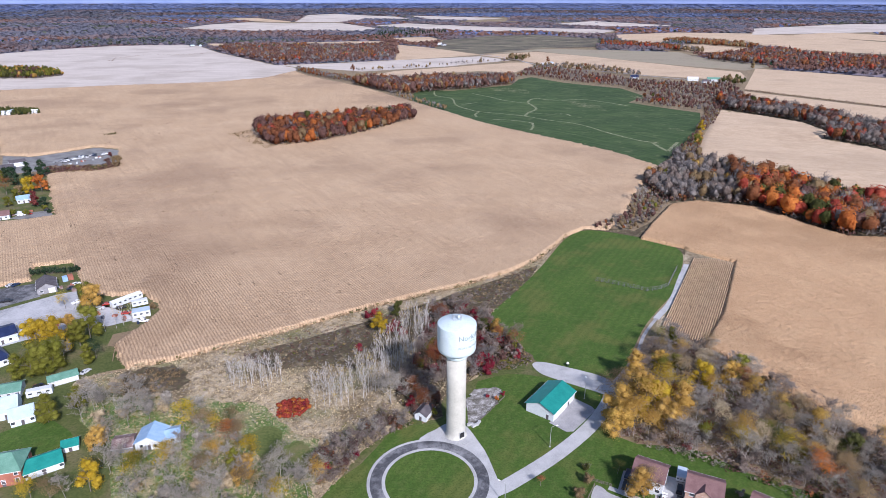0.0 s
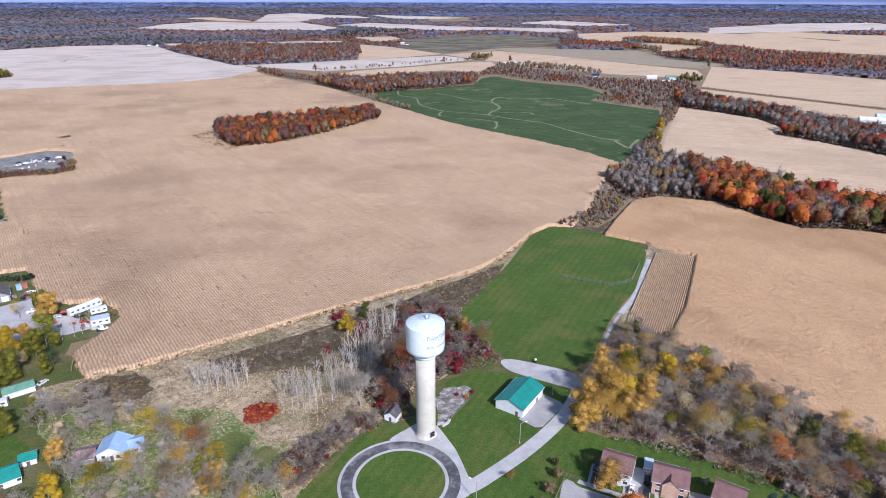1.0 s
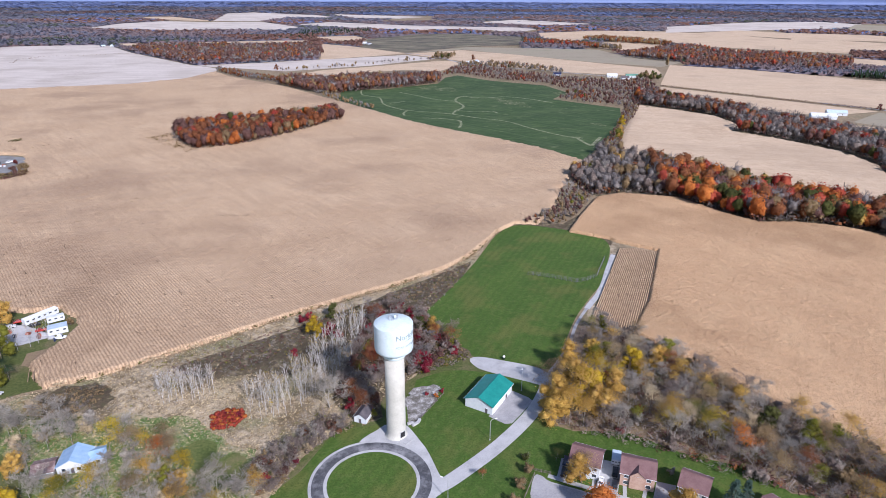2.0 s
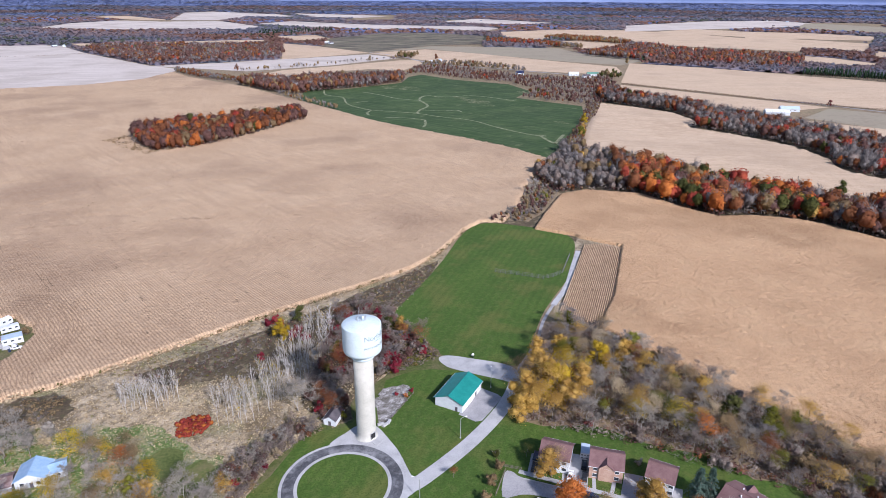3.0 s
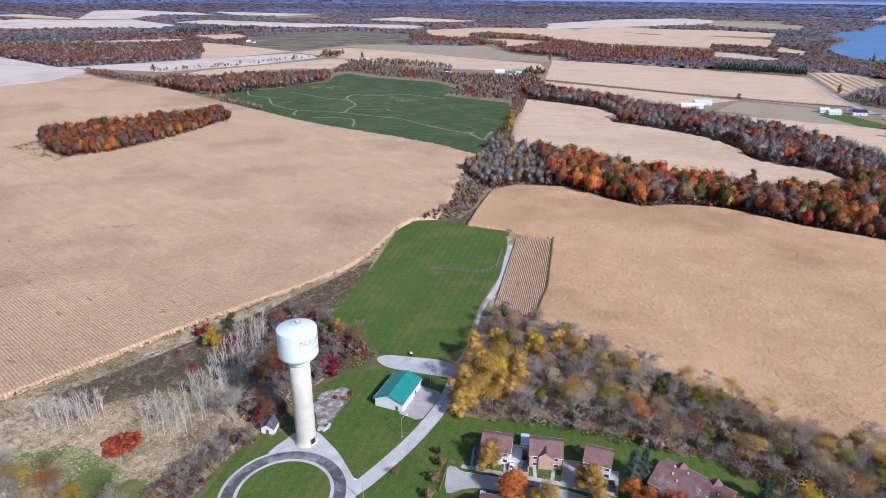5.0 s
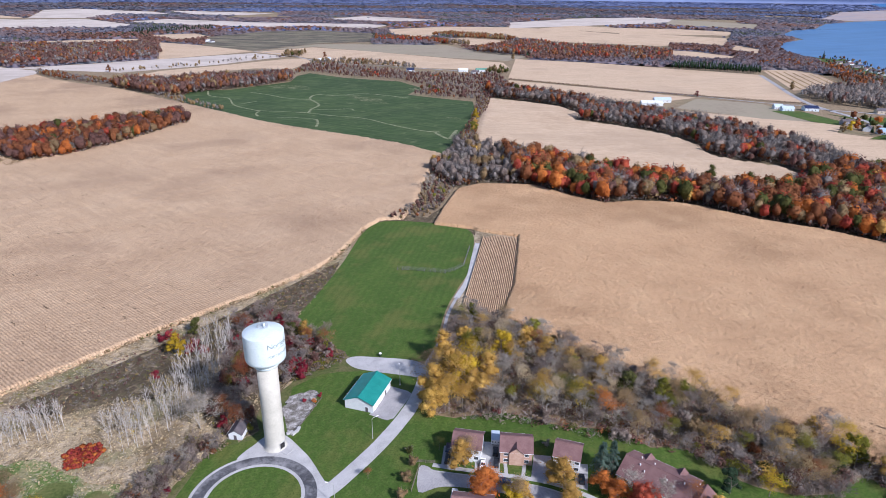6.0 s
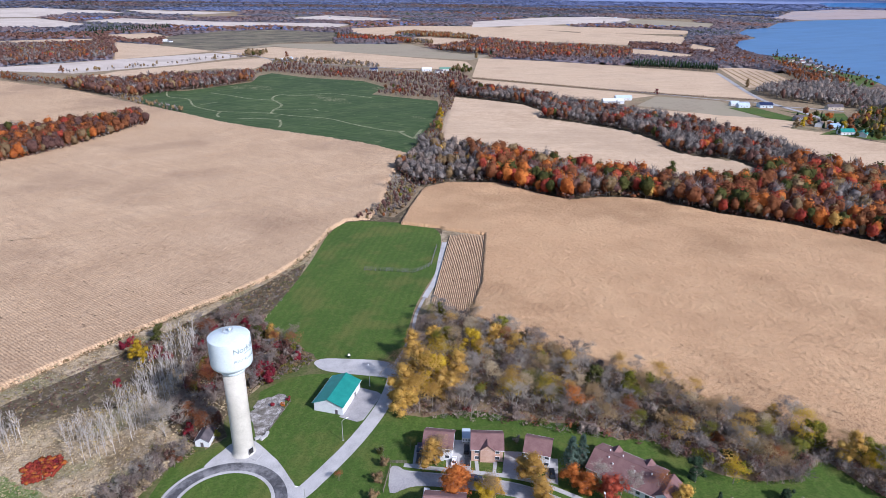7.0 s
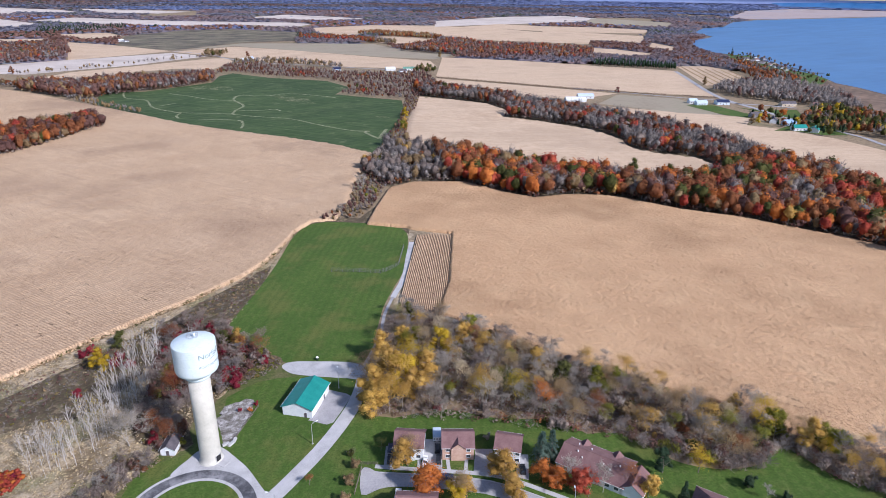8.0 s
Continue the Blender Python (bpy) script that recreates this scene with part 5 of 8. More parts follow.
def far_woods():
    """Woods that fill the distance between the far fields."""
    rng = np.random.default_rng(9)
    X, Y = [], []
    R = 1500.0
    while R < 16000:
        step = R / 200
        n = int(radians(101) * R / step)
        a = np.linspace(radians(-38), radians(63), n) + rng.uniform(-0.5, 0.5, n) * step / R
        d = R + rng.uniform(-0.9, 0.9, n) * step
        X.append(d * np.sin(a)), Y.append(d * np.cos(a))
        R += step * 2.0
    X, Y = np.concatenate(X), np.concatenate(Y)
    # no tree within a crown's throw of a field's near edge
    ok = np.ones(len(X), bool)
    for o in OPEN:
        for k in (1.0, 1.03, 1.06):
            ok &= ~inside(X * k, Y * k, o)
    R = np.hypot(X, Y)
    gap = np.array([noise.noise((x * 0.0016, y * 0.0016, 3.0)) for x, y in zip(X, Y)])
    ok &= (gap < 0.32) | (R < 2300)
    X, Y, R = X[ok], Y[ok], R[ok]
    # the closed roof of the woods below the highest crowns
    rr = [1500.0]
    while rr[-1] < 17000:
        rr.append(rr[-1] * (1 + 1 / 125))
    rr, aa = np.array(rr), np.linspace(radians(-38), radians(63), 480)
    GX, GY = rr[:, None] * np.sin(aa), rr[:, None] * np.cos(aa)
    wood = np.ones(GX.shape, bool)
    for o in OPEN:
        for k in (1.0, 1.03, 1.06):
            wood &= ~inside(GX * k, GY * k, o)
    low = np.array([noise.noise((u * 0.0016, v * 0.0016, 3.0)) for u, v in zip(GX.ravel(), GY.ravel())]).reshape(GX.shape)
    wood &= (low < 0.34) | (rr[:, None] < 2300)
    core = wood.copy()
    for dx in (-1, 0, 1):
        for dy in (-1, 0, 1):
            core &= np.roll(np.roll(wood, dx, 0), dy, 1)
    a, b, c, s = lay(GX, GY)
    Z = np.where(core, c + s * rng.uniform(4.5, 7.5, GX.shape), c + 0.1)
    ids = np.arange(GX.size).reshape(GX.shape)
    quads = np.stack([ids[:-1, :-1], ids[1:, :-1], ids[1:, 1:], ids[:-1, 1:]], -1).reshape(-1, 4)
    quads = quads[wood.ravel()[quads].all(1)][:, ::-1]
    # beyond this distance, the bluer of the two haze-painted colours
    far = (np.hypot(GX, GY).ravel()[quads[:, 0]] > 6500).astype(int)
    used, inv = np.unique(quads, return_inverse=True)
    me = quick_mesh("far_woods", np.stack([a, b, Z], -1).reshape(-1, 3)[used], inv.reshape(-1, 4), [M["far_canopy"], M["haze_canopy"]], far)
    me.shade_smooth()
    tagged(link("far_woods", me), "distant tree tops with haze painted into their purple-brown", "woods", kind="stuff")
    # farther bands take bluer, paler foliage, so the colours carry the haze
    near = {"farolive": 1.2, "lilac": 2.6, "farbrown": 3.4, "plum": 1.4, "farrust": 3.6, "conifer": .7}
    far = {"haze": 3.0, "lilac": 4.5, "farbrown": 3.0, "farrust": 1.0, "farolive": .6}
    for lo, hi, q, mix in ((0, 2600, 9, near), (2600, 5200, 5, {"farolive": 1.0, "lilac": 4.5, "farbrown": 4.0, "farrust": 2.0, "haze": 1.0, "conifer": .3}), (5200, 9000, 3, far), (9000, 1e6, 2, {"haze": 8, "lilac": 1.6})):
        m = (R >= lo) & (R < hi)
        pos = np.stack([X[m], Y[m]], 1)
        canopy("far_woods", pos, 12.0, mix, "distant autumn woods with haze painted into their colours", q, 7 + q, 0.36, False, "woods",
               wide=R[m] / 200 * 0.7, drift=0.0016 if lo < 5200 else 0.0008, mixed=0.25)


far_woods()


# ---- water tower ----
M["tower_white"] = mat("white_tank_paint", [(0.50, 0.60, 0.64), (0.56, 0.665, 0.70), (0.60, 0.70, 0.73)], 0.25, 8, rough=0.45, world_space=False)
M["tower_shaft"] = mat("pale_concrete_shaft", [(0.40, 0.395, 0.35), (0.47, 0.465, 0.415), (0.52, 0.515, 0.46)], 0.25, 10, rough=0.8, bump=0.15, world_space=False)
M["steel"] = mat("galvanised_steel", [(0.40, 0.41, 0.42), (0.5, 0.51, 0.52), (0.58, 0.59, 0.6)], 1.0, 8, rough=0.5, metal=0.6, world_space=False)
M["dark"] = mat("dark_opening", [(0.015, 0.015, 0.017), (0.025, 0.025, 0.027), (0.035, 0.035, 0.035)], 1.0, 4)
M["letter"] = mat("green_grey_lettering", [(0.13, 0.19, 0.21), (0.17, 0.23, 0.25), (0.21, 0.27, 0.29)], 2.0, 4)


def lathe(bm, prof, seg=64):
    prev = None
    for r, z in prof:
        ringv = [bm.verts.new((r * math.cos(2 * math.pi * i / seg), r * math.sin(2 * math.pi * i / seg), z)) for i in range(seg)]
        if prev:
            for i in range(seg):
                bm.faces.new((prev[i], prev[(i + 1) % seg], ringv[(i + 1) % seg], ringv[i]))
        prev = ringv
    bm.faces.new(prev)


def wrap_text(body, size, radius, angle, z, material, parent, name):
    """Lettering bent round the tank."""
    cu = bpy.data.curves.new(name, "FONT")
    cu.body, cu.size, cu.extrude, cu.align_x = body, size, 0.01, "CENTER"
    tmp = new(name, cu)
    bpy.context.view_layer.update()
    me = bpy.data.meshes.new_from_object(tmp.evaluated_get(bpy.context.evaluated_depsgraph_get()))
    bpy.data.objects.remove(tmp)
    bm = bmesh.new()
    bm.from_mesh(me)
    bmesh.ops.subdivide_edges(bm, edges=[e for e in bm.edges if e.calc_length() > 0.4], cuts=3)
    for v in bm.verts:
        a = radians(angle) + v.co.x / radius
        rr = radius + 0.03 + v.co.z
        v.co = Vector((rr * math.cos(a), rr * math.sin(a), z + v.co.y))
    # one part for each letter
    left, n = set(bm.verts), 0
    while left:
        seed = left.pop()
        isle, todo = {seed}, [seed]
        while todo:
            for e in todo.pop().link_edges:
                for w in e.verts:
                    if w not in isle:
                        isle.add(w)
                        todo.append(w)
        left -= isle
        one = bmesh.new()
        new_v = {v: one.verts.new(v.co) for v in isle}
        for f in bm.faces:
            if f.verts[0] in isle:
                one.faces.new([new_v[v] for v in f.verts])
        part(name, one, material, parent)
    bm.free()


def tower():
    t = tagged(empty("water_tower", 4.7, 183.6), "tall white water tower on a pale concrete shaft", "water tower")
    bm = bmesh.new()
    lathe(bm, [(4.0, 0.0), (3.95, 0.25), (3.45, 0.6), (3.38, 2.0), (3.36, 20), (3.36, 32.6)])
    part("shaft", bm, M["tower_shaft"], t, "pale beige concrete shaft", True)
    bm = bmesh.new()
    lathe(bm, [(3.4, 32.2), (3.8, 32.5), (3.85, 33.3), (3.6, 33.7), (4.2, 34.2), (5.6, 34.7), (6.25, 35.2), (6.46, 35.8), (6.5, 36.4), (6.5, 44.8), (6.48, 44.92), (6.38, 45.02), (6.2, 45.1), (4.4, 45.75), (2.5, 46.35), (0.6, 46.5)], 72)
    tank = part("tank", bm, M["tower_white"], t, "white painted steel tank", True)
    for z in (33.0, 39.0, 42.4):
        bm = bmesh.new()
        r = 3.86 if z < 34 else 6.505
        lathe(bm, [(r, z - 0.04), (r + 0.015, z - 0.03), (r + 0.015, z + 0.03), (r, z + 0.04)], 72)
        part("weld_seam", bm, M["tower_white"], tank, smooth=True)
    # facing angle of the lettering, seen turned to the right
    wrap_text("Norfolk", 2.6, 6.5, -50, 41.5, M["letter"], tank, "letter")
    wrap_text("PORT ROWAN", 1.25, 6.5, -50, 38.4, M["letter"], tank, "letter")
    bm = bmesh.new()
    prev = None
    for i in range(15):
        a, z, r = radians(-58 + i * 2.4), 40.6 + 0.35 * math.sin(i / 14 * math.pi), 0.02 + 0.06 * math.sin(i / 14 * math.pi)
        ringv = [bm.verts.new(((6.53 + r * math.cos(k)) * math.cos(a), (6.53 + r * math.cos(k)) * math.sin(a), z + r * math.sin(k))) for k in np.arange(6) * math.pi / 3]
        if prev:
            for k in range(6):
                bm.faces.new((prev[k], prev[(k + 1) % 6], ringv[(k + 1) % 6], ringv[k]))
        prev = ringv
    part("swoosh", bm, M["letter"], tank)
    rail = bmesh.new()
    for i in range(16):
        a, b = 2 * math.pi * i / 16, 2 * math.pi * (i + 1) / 16
        pa, pb = (1.6 * math.cos(a), 1.6 * math.sin(a)), (1.6 * math.cos(b), 1.6 * math.sin(b))
        add_tube(rail, (*pa, 46.3), (*pa, 47.5), 0.04, 0.04, 6)
        for z in (46.9, 47.5):
            add_tube(rail, (*pa, z), (*pb, z), 0.035, 0.035, 6)
    part("roof_railing", rail, M["steel"], t)
    bm = bmesh.new()
    add_tube(bm, (0.5, -0.3, 46.3), (0.5, -0.3, 47.9), 0.35, 0.35, 12)
    part("vent", bm, M["tower_white"], t, smooth=True)
    for x, y, h in ((-0.7, 0.5, 50.8), (0.1, 1.0, 49.2), (1.1, 0.5, 48.6)):
        bm = bmesh.new()
        add_tube(bm, (x, y, 46.2), (x, y, h), 0.06, 0.03, 6)
        part("antenna", bm, M["steel"], t)
    bm = bmesh.new()
    add_box(bm, -4.6 * 0.7, -4.6 * 0.78, 45.3, 0.45, 0.3, 0.45, 30)
    part("hatch", bm, M["steel"], tank)
    # door and slab
    bm = bmesh.new()
    a = radians(-52)
    add_box(bm, 3.42 * math.cos(a), 3.42 * math.sin(a), 1.35, 0.12, 1.9, 2.7, -52)
    door = part("door", bm, M["dark"], t, "dark doorway")
    bm = bmesh.new()
    for o in (-1.05, 1.05):
        add_box(bm, 3.42 * math.cos(a) - o * math.sin(a), 3.42 * math.sin(a) + o * math.cos(a), 1.4, 0.2, 0.18, 2.8, -52)
    add_box(bm, 3.42 * math.cos(a), 3.42 * math.sin(a), 2.85, 0.2, 2.3, 0.18, -52)
    part("door_frame", bm, M["steel"], door)
    bm = bmesh.new()
    add_box(bm, 5.0 * math.cos(a), 5.0 * math.sin(a), 0.12, 3.6, 3.0, 0.24, -52)
    part("door_slab", bm, M["concrete"], t)


tower()

# ---- buildings ----
M["siding_white"] = mat("white_siding", [(0.52, 0.56, 0.60), (0.60, 0.64, 0.67), (0.66, 0.69, 0.71)], 0.4, 10, rough=0.6, world_space=False)
M["siding_blue"] = mat("pale_blue_siding", [(0.48, 0.58, 0.66), (0.56, 0.66, 0.73), (0.62, 0.71, 0.77)], 0.4, 10, rough=0.6, world_space=False)
M["siding_tan"] = mat("tan_siding", [(0.42, 0.36, 0.28), (0.5, 0.43, 0.34), (0.56, 0.49, 0.4)], 0.4, 10, rough=0.7, world_space=False)
M["brick"] = mat("pink_brick", [(0.40, 0.25, 0.19), (0.48, 0.32, 0.25), (0.54, 0.39, 0.31)], 0.6, 14, rough=0.85, world_space=False)
M["redbrick"] = mat("red_brick", [(0.28, 0.10, 0.07), (0.34, 0.13, 0.09), (0.4, 0.17, 0.12)], 0.6, 14, rough=0.85, world_space=False)
M["greywall"] = mat("grey_wall", [(0.2, 0.2, 0.22), (0.27, 0.27, 0.29), (0.33, 0.33, 0.34)], 0.5, 10, world_space=False)
M["teal_roof"] = mat("teal_metal_roof", [(0.008, 0.17, 0.15), (0.012, 0.21, 0.185), (0.02, 0.24, 0.21)], 0.3, 10, rough=0.4, metal=0.0, world_space=False)
M["brown_roof"] = mat("maroon_shingles", [(0.14, 0.079, 0.078), (0.18, 0.104, 0.102), (0.22, 0.133, 0.128)], 0.35, 16, rough=0.9, world_space=False)
M["grey_roof"] = mat("dark_grey_shingles", [(0.07, 0.065, 0.075), (0.1, 0.09, 0.1), (0.14, 0.125, 0.135)], 0.4, 14, rough=0.9, world_space=False)
M["blue_roof"] = mat("blue_metal_roof", [(0.22, 0.36, 0.54), (0.28, 0.43, 0.62), (0.34, 0.49, 0.66)], 0.4, 10, rough=0.45, world_space=False)
M["paleblue_roof"] = mat("pale_blue_shingles", [(0.36, 0.46, 0.56), (0.42, 0.52, 0.62), (0.48, 0.57, 0.66)], 0.4, 12, world_space=False)
M["navy_roof"] = mat("navy_metal_roof", [(0.012, 0.02, 0.06), (0.018, 0.03, 0.085), (0.03, 0.045, 0.11)], 0.4, 10, rough=0.5, world_space=False)
M["rust_roof"] = mat("rusty_roof", [(0.16, 0.10, 0.09), (0.22, 0.15, 0.14), (0.33, 0.28, 0.28)], 0.5, 8, world_space=False)
M["green_roof"] = mat("sage_metal_roof", [(0.09, 0.21, 0.16), (0.12, 0.26, 0.2), (0.16, 0.31, 0.25)], 0.4, 10, rough=0.5, world_space=False)
M["trim"] = mat("white_trim", [(0.7, 0.71, 0.72), (0.77, 0.78, 0.79), (0.8, 0.81, 0.82)], 1.0, 6, rough=0.5, world_space=False)
M["pane"] = mat("window_glass", [(0.03, 0.04, 0.05), (0.05, 0.06, 0.075), (0.07, 0.085, 0.1)], 0.5, 3, rough=0.08, world_space=False, spec=0.6)


def opening(parent, name, side, u, z, w, h, L, W, door=False, garage=False):
    """A window or door, proud of the wall. side: 0 front, 1 right, 2 back, 3 left; u along that wall from its middle."""
    rz = side * 90
    dist = (W if side in (0, 2) else L) / 2
    m = pose(0, 0, 0, 0, 0, rz)

    def box(nm, cx, cz, sx, sz, depth, material, par, label=""):
        bm = bmesh.new()
        add_box(bm, cx, -dist - depth / 2 + 0.02, cz, sx, depth, sz)
        bmesh.ops.transform(bm, matrix=m, verts=bm.verts[:])
        return part(nm, bm, material, par, label)
    if door:
        d = box(name, u, z + h / 2, w, h, 0.09, M["trim"] if garage else M["grey_roof"], parent)
        box("door_frame", u, z + h + 0.06, w + 0.24, 0.12, 0.12, M["trim"], d)
        return d
    bm = bmesh.new()
    for sx, cx, sz, cz in ((w + 0.2, 0, 0.1, h / 2), (w + 0.2, 0, 0.12, -h / 2), (0.1, -w / 2 - 0.05, h, 0), (0.1, w / 2 + 0.05, h, 0)):
        add_box(bm, u + cx, -dist - 0.04, z + h / 2 + cz, sx, 0.1, sz)
    bmesh.ops.transform(bm, matrix=m, verts=bm.verts[:])
    fr = part(name, bm, M["trim"], parent)
    box("pane", u, z + h / 2, w, h, 0.05, M["pane"], fr)
    return fr


def gable_roof(L, W, eave, rise, over=0.4, thick=0.18, hip=0.0):
    """A roof whose ridge runs along x; hip: how far its ends slope in."""
    bm = bmesh.new()
    x0, y0 = L / 2 + over, W / 2 + over
    drop = over * rise / (W / 2)
    lo, hi = eave - drop, eave + rise
    xr = x0 - hip
    pts = [(-x0, -y0, lo), (x0, -y0, lo), (x0, y0, lo), (-x0, y0, lo), (-xr, 0, hi), (xr, 0, hi)]
    top = [bm.verts.new(p) for p in pts]
    bot = [bm.verts.new((p[0], p[1], p[2] - thick)) for p in pts]
    for a in ((0, 1, 5, 4), (2, 3, 4, 5)):
        bm.faces.new([top[i] for i in a])
        bm.faces.new([bot[i] for i in reversed(a)])
    if hip:
        for a in ((1, 2, 5), (3, 0, 4)):
            bm.faces.new([top[i] for i in a])
            bm.faces.new([bot[i] for i in reversed(a)])
        for i, j in ((0, 1), (1, 2), (2, 3), (3, 0)):
            bm.faces.new((top[i], bot[i], bot[j], top[j]))
    else:
        for i, j in ((0, 1), (2, 3), (1, 5), (5, 2), (3, 4), (4, 0)):
            bm.faces.new((top[i], bot[i], bot[j], top[j]))
    bmesh.ops.recalc_face_normals(bm, faces=bm.faces[:])
    return bm


def gable_body(L, W, eave, rise, hip=0.0):
    bm = bmesh.new()
    if hip:
        add_box(bm, 0, 0, eave / 2, L, W, eave)
        return bm
    pr = [(-W / 2, 0), (W / 2, 0), (W / 2, eave - 0.1), (0, eave + rise - 0.22), (-W / 2, eave - 0.1)]
    a = [bm.verts.new((-L / 2, y, z)) for y, z in pr]
    b = [bm.verts.new((L / 2, y, z)) for y, z in pr]
    bm.faces.new(a[::-1]), bm.faces.new(b)
    for i in range(5):
        j = (i + 1) % 5
        bm.faces.new((a[i], a[j], b[j], b[i]))
    bmesh.ops.recalc_face_normals(bm, faces=bm.faces[:])
    return bm


def spot(a, b, depth):
    """Middle and turn of a building whose front wall runs from a to b (left to right as one faces it), depth metres deep."""
    d = Vector((b[0] - a[0], b[1] - a[1], 0))
    rz = math.degrees(math.atan2(d.y, d.x))
    n = Vector((-d.y, d.x, 0)).normalized()
    c = Vector((a[0] + b[0], a[1] + b[1], 0)) / 2 + n * depth / 2
    return c.x, c.y, rz, d.length


def house(name, x, y, rz, L, W, eave, rise, wall, roof, label, category="house", windows=(), doors=(), hip=0.0, over=0.4, chimney=None, group=""):
    h = tagged(empty(name, x, y, rz), label, category, group)
    part("wall", gable_body(L, W, eave, rise, hip), M[wall], h)
    rf = part("roof", gable_roof(L, W, eave, rise, over, hip=hip), M[roof], h)
    bm = bmesh.new()
    add_box(bm, 0, 0, eave + rise + 0.03, L + 2 * over - 2 * hip, 0.35, 0.1)
    part("ridge_cap", bm, M[roof], rf)
    for s in (-1, 1):
        bm = bmesh.new()
        add_box(bm, 0, s * (W / 2 + over + 0.05), eave - over * rise / (W / 2) - 0.12, L + 2 * over, 0.1, 0.16)
        part("gutter", bm, M["trim"], rf)
    for w in windows:
        opening(h, "window", *w, L, W)
    for d in doors:
        opening(h, "door", *d[:5], L, W, door=True, garage=d[3] > 1.4)
    if chimney:
        bm = bmesh.new()
        add_box(bm, chimney[0], chimney[1], eave + rise * 0.7 + 0.5, 0.7, 0.6, rise * 0.6 + 1.4)
        part("chimney", bm, M["redbrick"], rf)
    return h


# park shed with teal roof
x, y, rz, L = spot((31.5, 197.3), (40.6, 190.5), 17.5)
house("shed", x, y, rz + 90, 17.5, L, 3.9, 2.3, "siding_white", "teal_roof", "white metal shed with a teal green roof on a lawn", "shed",
             windows=(), doors=((3, 3.2, 0, 1.0, 2.1), (0, -5.5, 0, 3.2, 3.0), (0, -1.2, 0, 3.2, 3.0), (0, 3.5, 0, 1.0, 2.1)), over=0.5)
x, y, rz, L = spot((-10.4, 192.1), (-6.1, 190.1), 7.0)
house("hut", x, y, rz + 90, 7.0, L, 2.6, 1.5, "siding_white", "grey_roof", "small white hut with a dark roof", "hut", doors=((3, 0, 0, 1.0, 2.0),), over=0.35)

# townhouses
TW = ((0, -3.4, 0.9, 1.4, 1.3), (0, 3.4, 0.9, 1.4, 1.3), (0, -3.4, 3.4, 1.3, 1.2), (0, -1.2, 3.4, 0.9, 1.1), (0, 1.2, 3.4, 0.9, 1.1), (0, 3.4, 3.4, 1.3, 1.2), (1, 0, 3.4, 0.9, 1.1), (3, 0, 3.4, 0.9, 1.1))
TD = ((0, -1.3, 0, 1.0, 2.1), (0, 1.3, 0, 1.0, 2.1))
for a, b, dep, wl, gab in (((59.9, 158.0), (68.3, 153.2), 9.5, "siding_white", True), ((74.4, 150.7), (83.9, 146.3), 9.5, "brick", True), ((90.0, 143.2), (96.7, 138.0), 9.0, "siding_white", False)):
    x, y, rz, L = spot(a, b, dep)
    h = house("townhouse", x, y, rz, L, dep, 5.2, 2.6, wl, "brown_roof", "two-storey townhouse with a maroon shingle roof", "house", TW, TD, group="townhouses along the street")
    if gab:
        bm = gable_roof(3.0, 4.6, 5.2, 1.9, 0.25)
        bmesh.ops.transform(bm, matrix=pose(0, -dep / 2 + 1.0, 0, 0, 0, 90), verts=bm.verts[:])
        part("front_gable", bm, M["brown_roof"], h)
        bm = gable_body(3.0, 4.6, 5.2, 1.9)
        bmesh.ops.transform(bm, matrix=pose(0, -dep / 2 + 1.0, 0, 0, 0, 90), verts=bm.verts[:])
        g = part("gable_wall", bm, M[wl], h)


# ---- trees near by ----
def skeleton_of(seed, h, levels, spread=0.9, up=0.55, kids=(7, 4, 4), lean=0.0, wobble=0.06):
    """Branches of a tree: (start, end, radius at both)."""
    rng = random.Random(seed)
    segs, tips = [], []
    r0 = h * 0.018

    def grow(p, d, length, r, lvl):
        q = p
        n = 2 if lvl < 2 else 1
        rad = r
        for _ in range(n):
            d = (d + Vector((rng.gauss(0, 0.12), rng.gauss(0, 0.12), rng.gauss(0.04, 0.08)))).normalized()
            e = q + d * length / n
            segs.append((q, e, rad, rad * 0.72))
            q, rad = e, rad * 0.72
        tips.append((q, lvl))
        if lvl >= levels:
            return
        for i in range(kids[lvl - 1]):
            f = rng.uniform(0.35, 1.0)
            base = p + (q - p) * f
            a = rng.uniform(0, 2 * math.pi)
            side = Vector((math.cos(a), math.sin(a), rng.uniform(-0.1, 0.5)))
            nd = (d * up + side * spread * 0.7).normalized()
            grow(base, nd, length * rng.uniform(0.5, 0.75), max(rad * 0.6, 0.02), lvl + 1)
    p, d, rad = Vector((0, 0, -0.1)), Vector((lean, 0, 1)).normalized(), r0
    stem = 5
    for i in range(stem):
        d = (d + Vector((rng.gauss(0, wobble), rng.gauss(0, wobble), 0.05))).normalized()
        e = p + d * h * 0.8 / stem
        segs.append((p, e, rad, rad * 0.78))
        if i >= 1:
            for _ in range(2 if i < stem - 1 else 4):
                a = rng.uniform(0, 2 * math.pi)
                side = Vector((math.cos(a), math.sin(a), rng.uniform(0.25, 0.9)))
                grow(e, (side * spread + d * up * 0.6).normalized(), h * rng.uniform(0.24, 0.36) * (1.15 - 0.1 * i), rad * 0.55, 1)
        p, rad = e, rad * 0.78
    return segs, tips


